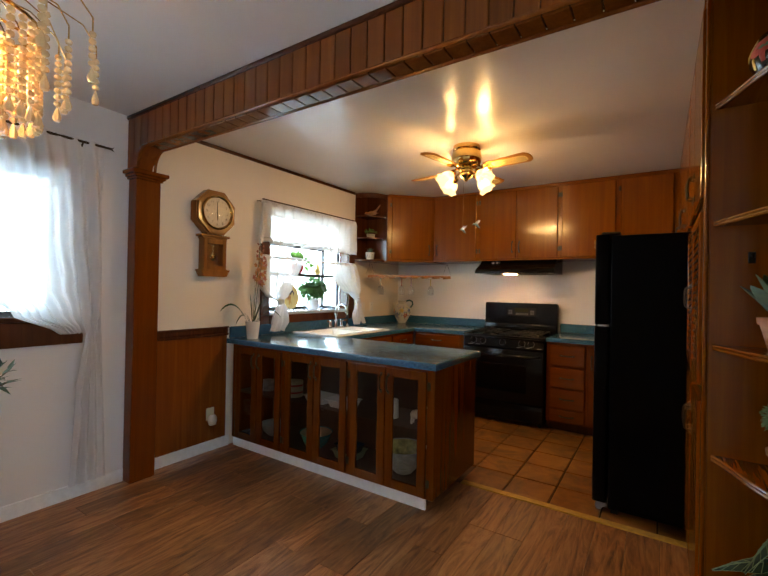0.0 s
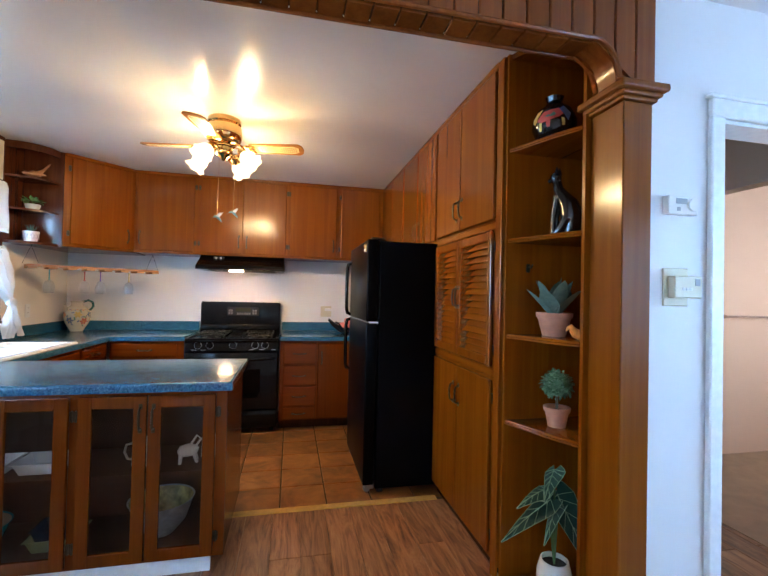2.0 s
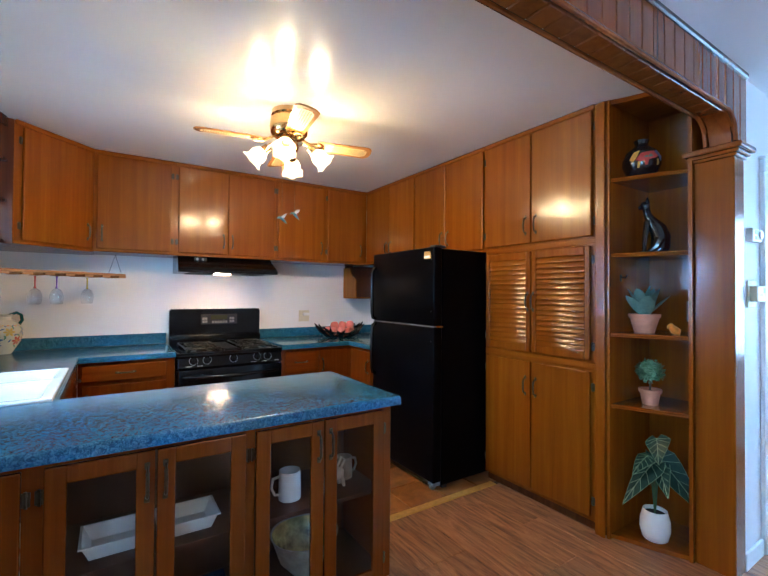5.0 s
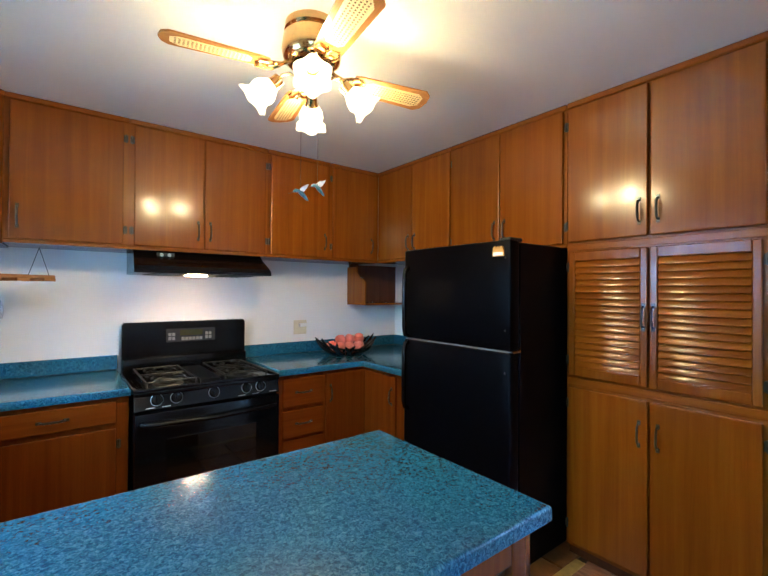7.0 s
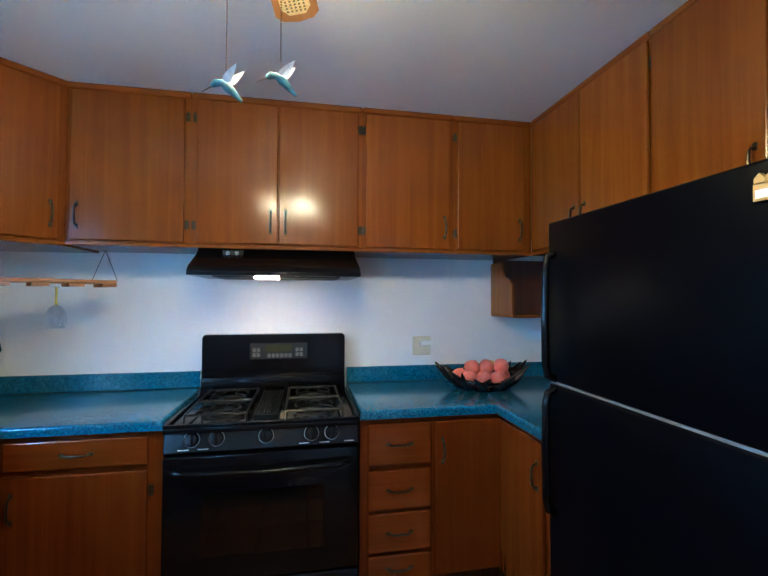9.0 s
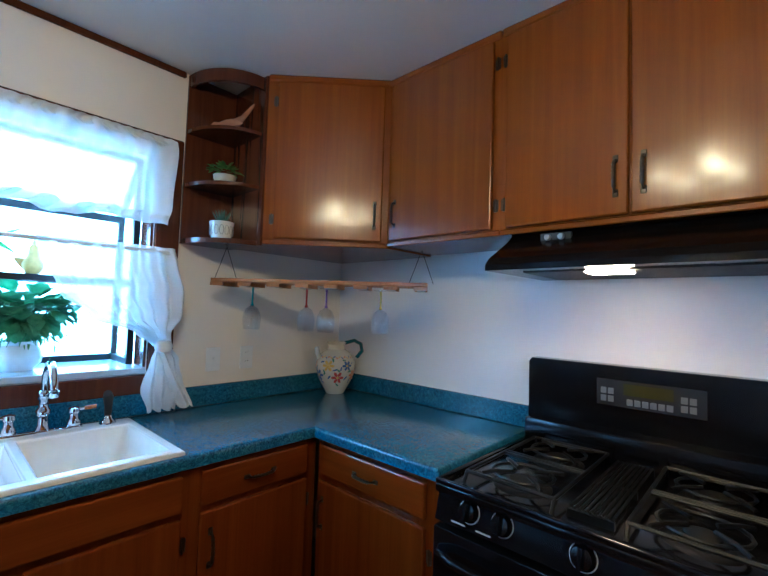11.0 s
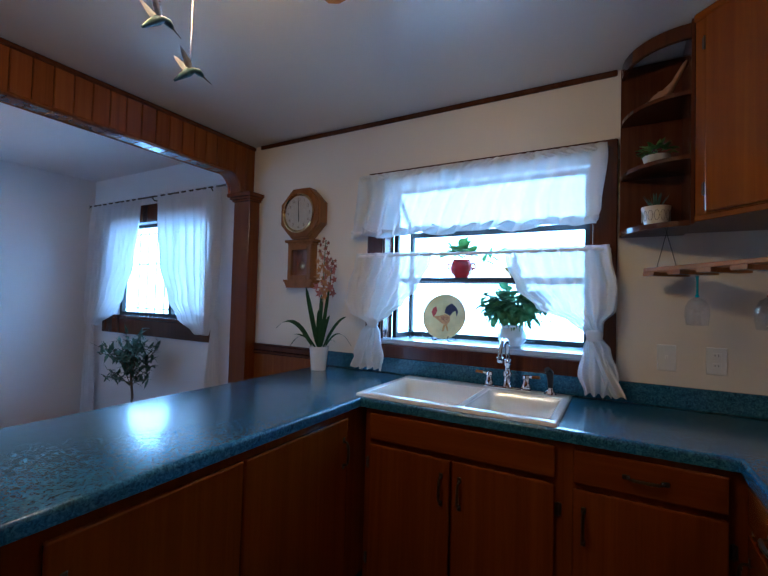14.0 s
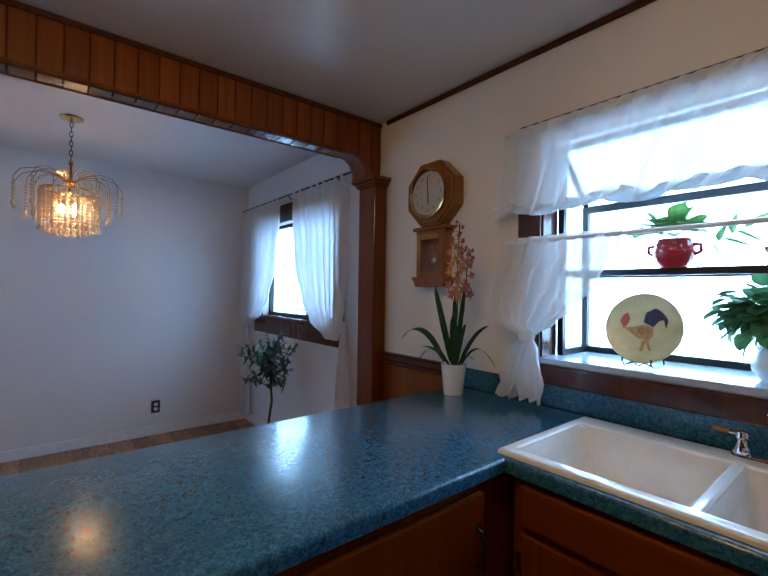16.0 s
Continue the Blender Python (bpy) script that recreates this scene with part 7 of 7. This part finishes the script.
# pull chains with hummingbirds
def pull_bird(x, y, z, turn, label):
    p = thing("fan_pull", pose(x, y, z, 0, 0, turn), label, "fan pull", "fan pulls")
    sc = Matrix.Diagonal((0.62, 0.62, 0.62, 1))
    bm = bmesh.new()
    zz = 0.012
    while zz < 2.215 - z:
        lathe(bm, [(0, zz), (0.0022, zz + 0.0022), (0, zz + 0.0044)], (0, 0, 0), 5)
        zz += 0.0055
    part("bead_chain", bm, BRASS, p)
    bm = tube(bmesh.new(), [(-0.045, 0, 0.012), (-0.03, 0, 0.02), (-0.012, 0, 0.02), (0.006, 0, 0.006), (0.026, 0, -0.014), (0.05, 0, -0.04)], [0.006, 0.012, 0.01, 0.015, 0.011, 0.004], 10)
    part("body", bm, plain("hummingbird_body", (0.055, 0.14, 0.17), 0.35, mottled=0.6, scale=45), p, "blue-green painted body", smooth=True, m=sc)
    part("beak", tube(bmesh.new(), [(-0.04, 0, 0.013), (-0.075, 0, -0.006)], [0.003, 0.001], 6), STEM, p, m=sc)
    pale = plain("wing_white", (0.55, 0.53, 0.55), 0.45, mottled=0.2, scale=60)
    for side, top in ((1, 0.07), (-1, 0.06)):
        part("wing", leaf(bmesh.new(), (0.0, side * 0.008, 0.014), (0.045, side * 0.03, top), 0.03, 0, side=(0.8, 0, -0.5), nu=5), pale, p, "pale painted wing", m=sc)


pull_bird(-0.991, 3.361, 1.852, 0, "hummingbird pull hanging from a brass bead chain")
pull_bird(-1.087, 3.322, 1.81, -15, "hummingbird pull hanging from a brass bead chain")

mg = thing("fridge_magnet", pose(-0.1005, 3.122, 1.632, 0, 0, -90), "small yellow house-shaped refrigerator magnet", "magnet")
YEL = plain("magnet_yellow", (0.5, 0.30, 0.07), 0.5)
part("plaque", side_prism(bmesh.new(), [(-0.034, -0.024), (0.034, -0.024), (0.034, 0.008), (-0.034, 0.008)], -0.008, 0.0), YEL, mg)
for u in (-0.02, 0.0, 0.02):
    part("gable", side_prism(bmesh.new(), [(u - 0.0095, 0.008), (u + 0.0095, 0.008), (u + 0.0095, 0.017), (u, 0.027), (u - 0.0095, 0.017)], -0.012, 0.0), YEL, mg)
part("label_strip", B(-0.029, 0.029, -0.0098, -0.0078, -0.02, -0.004), WHITE_PLASTIC, mg, "pale label strip")

# ---- display shelf things ----
vz = thing("painted_vase", pose(0.572, 2.03, 2.0206), "round black vase with bright folk-art painting", "vase")
VZ = [(r * 0.9, z * 1.08) for r, z in [(0, 0), (0.045, 0), (0.085, 0.025), (0.108, 0.07), (0.108, 0.1), (0.085, 0.145), (0.045, 0.17), (0.036, 0.185), (0.045, 0.205), (0.04, 0.205), (0.03, 0.185), (0, 0.17)]]
part("body", lathe(bmesh.new(), VZ, seg=32), plain("black_glaze", (0.008, 0.008, 0.01), 0.2, coat=0.4), vz, smooth=True)
JUG = VZ
for nm, mi, out in (("painted_shape", 4, [(-0.5, 0.085), (-0.3, 0.12), (0.0, 0.125), (0.3, 0.13), (0.42, 0.1), (0.3, 0.09), (0.0, 0.08), (-0.3, 0.075)]),
                    ("painted_shape", 1, [(-0.75, 0.09), (-0.62, 0.13), (-0.35, 0.135), (-0.45, 0.1), (-0.6, 0.075)]),
                    ("painted_shape", 2, [(0.3, 0.125), (0.5, 0.14), (0.72, 0.11), (0.6, 0.075), (0.45, 0.1)]),
                    ("painted_shape", 3, [(-0.2, 0.098), (0.1, 0.115), (0.2, 0.1), (0.0, 0.088)]),
                    ("painted_shape", 4, [(-0.15, 0.08), (0.0, 0.082), (-0.02, 0.055), (-0.14, 0.055)]),
                    ("painted_shape", 1, [(-0.4, 0.075), (-0.3, 0.075), (-0.36, 0.045), (-0.46, 0.045)]),
                    ("painted_shape", 1, [(0.35, 0.085), (0.45, 0.085), (0.5, 0.058), (0.4, 0.055)])):
    bm = bmesh.new()
    a0 = math.radians(-134)
    out = [(a * 1.3, z * 1.08) for a, z in out]
    pts = []
    for (a, z), (b, w) in zip(out, out[1:] + out[:1]):
        for q in range(3):
            pts.append((a + (b - a) * q / 3, z + (w - z) * q / 3))
    ca, cz = sum(a for a, z in pts) / len(pts), sum(z for a, z in pts) / len(pts)
    c = bm.verts.new(on_jug(a0 + ca, cz, 0.002))
    inner = [bm.verts.new(on_jug(a0 + (a + ca) / 2, (z + cz) / 2, 0.0018)) for a, z in pts]
    outer_v = [bm.verts.new(on_jug(a0 + a, z, 0.0016)) for a, z in pts]
    n = len(pts)
    for q in range(n):
        bm.faces.new((c, inner[q], inner[(q + 1) % n]))
        bm.faces.new((inner[q], outer_v[q], outer_v[(q + 1) % n], inner[(q + 1) % n]))
    part(nm, bm, PAINTS[mi], vz, "bright painted pattern")

cat = bmesh.new()
tube(cat, [(0.035, 0, 0.0), (0.045, 0, 0.035), (0.047, 0, 0.085), (0.034, 0, 0.128), (0.008, 0, 0.165), (-0.012, 0, 0.2), (-0.018, 0, 0.232)], [0.04, 0.046, 0.046, 0.04, 0.029, 0.02, 0.018], 16)
lathe(cat, [(0, -0.024), (0.016, -0.019), (0.024, -0.004), (0.022, 0.012), (0.012, 0.022), (0, 0.024)], (-0.024, 0, 0.25), 14)
tube(cat, [(-0.034, 0, 0.247), (-0.055, 0, 0.24)], [0.015, 0.008], 8)
for s in (-1, 1):
    tube(cat, [(-0.012, s * 0.014, 0.17), (-0.026, s * 0.017, 0.08), (-0.028, s * 0.017, 0.012), (-0.05, s * 0.017, 0.005)], [0.016, 0.011, 0.009, 0.008], 8)
    lathe(cat, [(0.011, 0.262), (0.007, 0.278), (0, 0.298)], (-0.014, s * 0.014, 0), 8)
    tube(cat, [(0.04, s * 0.03, 0.07), (0.02, s * 0.038, 0.03), (-0.01, s * 0.034, 0.008)], [0.026, 0.02, 0.01], 8)
tube(cat, [(0.07, 0, 0.01), (0.05, 0.055, 0.008), (-0.01, 0.055, 0.008), (-0.04, 0.04, 0.008)], 0.008, 8)
solo("cat_statuette", cat, plain("black_stone", (0.01, 0.01, 0.011), 0.22, coat=0.3), "slim black seated cat statuette", "statuette", m=pose(0.585, 1.99, 1.5966, 0, 0, -58) @ Matrix.Diagonal((1.05, 1.05, 1.08, 1)), smooth=True)

ag = thing("potted_plant", pose(0.58, 2.02, 1.1506), "grey-green agave in a terracotta pot", "plant")
pot(ag, 0.05, 0.072, 0.105, TERRA, 0.022)
for k in range(11):
    a, ring = k * 2.4 + 0.4, k // 5
    r, h = (0.125, 0.085, 0.03)[ring], (0.115, 0.155, 0.17)[ring]
    part("leaf", leaf(bmesh.new(), (0.012 * math.cos(a), 0.012 * math.sin(a), 0.09), (r * math.cos(a), r * math.sin(a), 0.09 + h), 0.085, -0.012, nu=9, tipped=1.6, fold=0.28, bulge=0.75), LEAF_GREY, ag, smooth=True)
tc = bmesh.new()
tube(tc, [(-0.03, 0, 0.0), (-0.028, 0, 0.02), (-0.005, 0, 0.032), (0.012, 0, 0.05), (0.02, 0, 0.064), (0.034, 0, 0.058), (0.046, 0, 0.04)], [0.016, 0.028, 0.028, 0.02, 0.016, 0.011, 0.003], 10)
solo("toy_bird", tc, plain("toucan_orange", (0.55, 0.20, 0.03), 0.35, mottled=0.7, scale=18), "small orange and black painted wooden bird", "ornament", m=pose(0.575, 1.872, 1.1506, 0, 0, 150) @ Matrix.Diagonal((0.72, 0.85, 0.8, 1)), smooth=True)
tp = thing("topiary", pose(0.58, 1.99, 0.7526), "small round topiary in a terracotta pot", "plant")
pot(tp, 0.038, 0.05, 0.085, TERRA, 0.018)
part("trunk", tube(bmesh.new(), [(0, 0, 0.06), (0, 0, 0.15)], 0.006, 8), STEM, tp)
bush(tp, 40, (0, 0, 0.185), (0.064, 0.064, 0.062), 0.015, 0.013, LEAF_BOX, 51, droop=0.2, per=28, low=-1.0, blunt=True)
part("crown_heart", lathe(bmesh.new(), [(0, 0.13), (0.042, 0.145), (0.058, 0.185), (0.042, 0.226), (0, 0.242)], seg=12), LEAF_BOX, tp, smooth=True)


def alocasia():
    al = thing("potted_plant", pose(0.555, 1.955, 0.0286), "dark veined arrow-leaf plant in a white ceramic pot", "plant")
    part("pot", lathe(bmesh.new(), [(0, 0), (0.05, 0), (0.062, 0.01), (0.074, 0.06), (0.072, 0.11), (0.058, 0.16), (0.052, 0.16), (0.062, 0.11), (0, 0.1)], seg=28), CERAMIC, al, smooth=True)
    part("soil", lathe(bmesh.new(), [(0, 0.14), (0.055, 0.138)], seg=18), SOIL, al)
    vein = plain("pale_vein", (0.20, 0.29, 0.17), 0.5)
    dk = foliage("arrow_leaf", (0.008, 0.03, 0.022), (0.02, 0.06, 0.042), 0.3)
    for (bx_, by_, bz_), (tx, ty, tz), w in (((-0.03, 0.0, 0.41), (-0.22, 0.06, 0.25), 0.13), ((0.0, -0.03, 0.44), (0.03, -0.22, 0.24), 0.15), ((-0.04, 0.02, 0.45), (-0.16, 0.04, 0.40), 0.1), ((-0.02, -0.02, 0.55), (-0.09, -0.06, 0.47), 0.13), ((0.0, -0.02, 0.4), (-0.13, -0.12, 0.33), 0.11)):
        a, b = Vector((bx_, by_, bz_)), Vector((tx, ty, tz))
        d = b - a
        s = d.cross(Vector((-0.9, 0.1, 0.5))).normalized()
        up = s.cross(d).normalized()
        part("stalk", tube(bmesh.new(), [(0, 0, 0.13), a * 0.5 + Vector((0, 0, 0.12)), a], 0.004, 6), STEM_G, al)
        bm, vm = bmesh.new(), bmesh.new()
        prof = [(-0.28, 0.16), (-0.15, 0.36), (0.02, 0.5), (0.2, 0.46), (0.4, 0.36), (0.6, 0.26), (0.8, 0.14), (1.0, 0.01)]
        rows = []
        for f, q in prof:
            p = a + d * max(f, -0.05) + Vector((0, 0, -0.03 * f * f))
            back = d * min(f + 0.05, 0)
            rows.append([bm.verts.new(p + back + s * w * q - up * 0.012 * q), bm.verts.new(p + up * 0.002), bm.verts.new(p + back - s * w * q - up * 0.012 * q)])
        for p, q in zip(rows, rows[1:]):
            bm.faces.new((p[0], p[1], q[1], q[0]))
            bm.faces.new((p[1], p[2], q[2], q[1]))
        spots = [[v.co.copy() for v in r] for r in rows]
        lf = part("leaf", bm, dk, al, smooth=True)
        lift = up * 0.0025
        tube(vm, [r[1] + lift for r in spots[1:]], 0.0016, 4)
        for i in range(1, 6):
            for e in (0, 2):
                tube(vm, [spots[i][1] + lift, spots[i + 1][e] + lift], 0.0011, 4)
        for e in (0, 2):
            tube(vm, [r[e] + lift * 0.3 for r in spots], 0.0011, 4)
        part("leaf_vein", vm, vein, lf, "pale leaf veins")


alocasia()
hk = thing("wall_hook", pose(0.5, 2.1115, 1.46), "small dark metal hook on the shelf side", "hook")
part("plate", B(-0.01, 0.01, -0.005, 0, -0.02, 0.02, bev=0.002), IRON, hk)
part("prong", tube(bmesh.new(), [(0, -0.004, 0.005), (0, -0.03, 0.0), (0, -0.038, 0.016)], 0.004, 6), IRON, hk, smooth=True)


# ---- crockery in the peninsula ----
def mug(x, y, z, r, h, material, label, turn=0):
    m = thing("mug", pose(x, y, z, 0, 0, turn), label, "mug", "crockery in the peninsula")
    part("cup", lathe(bmesh.new(), [(0, 0), (r, 0), (r * 0.93, h), (r * 0.85, h), (r * 0.9, 0.008), (0, 0.008)], seg=24), material, m, smooth=True)
    part("handle", tube(bmesh.new(), [(r * 0.9, 0, h * 0.85), (r * 1.5, 0, h * 0.8), (r * 1.65, 0, h * 0.5), (r * 1.35, 0, h * 0.22), (r * 0.9, 0, h * 0.2)], 0.006, 6), material, m, smooth=True)


PY, PS = 2.62, 0.4585
STONE = plain("stoneware", (0.36, 0.33, 0.30), 0.4, mottled=0.25)
mug(-1.285, PY, PS, 0.05, 0.12, CERAMIC, "tall white ceramic mug", 180)
mug(-0.985, PY + 0.06, PS, 0.042, 0.1, STONE, "grey stoneware mug with a pattern", 0)
cr = bmesh.new()
tube(cr, [(-0.03, 0, 0.05), (-0.015, 0, 0.055), (0.015, 0, 0.06), (0.045, 0, 0.06), (0.06, 0, 0.075)], [0.012, 0.028, 0.032, 0.03, 0.012], 12)
for x in (-0.015, 0.045):
    for y in (-0.015, 0.015):
        tube(cr, [(x, y, 0.045), (x * 1.3, y * 1.2, 0.0)], [0.011, 0.008], 8)
tube(cr, [(0.05, 0, 0.075), (0.075, 0, 0.11), (0.055, 0, 0.13), (0.03, 0, 0.09)], 0.006, 6)
solo("cow_creamer", cr, CERAMIC, "white ceramic cow-shaped creamer", "creamer", m=pose(-1.09, PY - 0.02, PS, 0, 0, 10), smooth=True)


def dish(x, y, z, w, d, h, material, label):
    bm = bmesh.new()
    rings = []
    for s, zz in ((0.78, 0.0), (1.0, h), (1.08, h), (1.08, h - 0.004), (0.96, h - 0.008), (0.74, 0.008)):
        rings.append([bm.verts.new((sx * w / 2 * s, sy * d / 2 * s, zz)) for sx, sy in ((-1, -1), (1, -1), (1, 1), (-1, 1))])
    for p, q in zip(rings, rings[1:]):
        for k in range(4):
            bm.faces.new((p[k], p[(k + 1) % 4], q[(k + 1) % 4], q[k]))
    bm.faces.new(rings[0])
    bm.faces.new(rings[-1])
    solo("baking_dish", bm, material, label, "dish", "crockery in the peninsula", m=pose(x, y, z), smooth=True)


dish(-1.93, PY, PS, 0.2, 0.16, 0.055, CERAMIC, "square white ceramic baking dish")
dish(-1.70, PY + 0.0, PS, 0.2, 0.16, 0.055, CERAMIC, "rectangular white ceramic baking dish")
dish(-1.64, PY, 0.1006, 0.2, 0.16, 0.06, plain("pale_green_glaze", (0.35, 0.42, 0.25), 0.3), "pale green scalloped baking dish")
dish(-1.64, PY, 0.1306, 0.17, 0.13, 0.07, plain("navy_glaze", (0.012, 0.03, 0.07), 0.25), "dark blue baking dish stacked on another")


def bowl(x, y, z, r, h, out_m, in_m, label):
    b = thing("mixing_bowl", pose(x, y, z), label, "bowl", "crockery in the peninsula")
    part("outer", lathe(bmesh.new(), [(0, 0), (r * 0.4, 0), (r * 0.75, h * 0.35), (r, h), (r * 1.03, h), (r * 0.97, h - 0.004)], seg=30), out_m, b, smooth=True)
    part("inner", lathe(bmesh.new(), [(0, 0.012), (r * 0.4, 0.014), (r * 0.72, h * 0.37), (r * 0.97, h - 0.004)], seg=30), in_m, b, smooth=True)


bowl(-1.97, PY, 0.1006, 0.125, 0.12, plain("teal_bowl", (0.03, 0.20, 0.25), 0.25), plain("tan_bowl_inside", (0.36, 0.25, 0.16), 0.35), "teal mixing bowl with a tan inside")
bowl(-1.2, PY + 0.03, 0.1006, 0.15, 0.17, STONE, plain("yellow_pattern_glaze", (0.45, 0.36, 0.14), 0.25, mottled=0.7, scale=18), "stoneware bowl with a yellow patterned inside")
tn = thing("storage_tin", pose(-2.22, PY, PS), "round red and cream storage tin", "tin", "crockery in the peninsula")
part("can", lathe(bmesh.new(), [(0, 0), (0.075, 0), (0.075, 0.12), (0, 0.12)], seg=26), plain("cream_tin", (0.5, 0.42, 0.3), 0.35), tn, smooth=True)
for z in (0.03, 0.085):
    part("band", lathe(bmesh.new(), [(0.0755, z), (0.0765, z + 0.001), (0.0765, z + 0.014), (0.0755, z + 0.015)], seg=26), plain("red_band", (0.4, 0.04, 0.03), 0.35), tn, "red band", smooth=True)
bowl(-2.45, PY, 0.1006, 0.1, 0.1, STEEL, STEEL, "grey mixing bowl on the lower shelf")
mug(-2.52, PY, PS, 0.045, 0.09, STONE, "brown-grey stoneware mug on the upper shelf", 40)


# ---- floor pieces ----
random.seed(4)
PWD = 0.152
lengths = (1.2, 0.8, 0.45)
PM = {n: mesh_of("plank", B(0.0008, PWD - 0.0008, 0.001, n - 0.001, -0.012, 0.0, bev=0.0012), PLANK) for n in lengths}
floor_ob = bpy.data.objects["floor"]
x = WX
while x < EX - 0.05:
    y = 2.925
    first = random.choice(lengths)
    while y > SY + 0.02:
        n = first if y > 2.9 else random.choice((1.2, 1.2, 0.8))
        n = round(min(n, y - SY + 0.05), 3)
        if n not in PM:
            PM[n] = mesh_of("plank", B(0.0008, PWD - 0.0008, 0.001, n - 0.001, -0.012, 0.0, bev=0.0012), PLANK)
        o = new("plank", PM[n])
        o.parent, o.matrix_basis = floor_ob, pose(x, y - n, 0)
        y -= max(n, 0.05)
    x += PWD
for k in range(6):
    o = new("plank", PM[1.2])
    o.parent, o.matrix_basis = floor_ob, pose(0.96 + 0.152 * k, 2.93, 0)
TP = 0.288
TM = mesh_of("tile", B(0.005, TP - 0.005, 0.005, TP - 0.005, -0.012, 0.003, bev=0.005, seg=2), TILE)
for i in range(9):
    for j in range(6):
        xx, yy = -2.12 + 0.055 + TP * (i - 0.0), 2.968 + TP * j
        if xx < -0.93 and yy < 3.0:
            continue
        if xx + TP > 0.9:
            continue
        o = new("tile", TM)
        o.parent, o.matrix_basis = floor_ob, pose(xx, yy, 0)
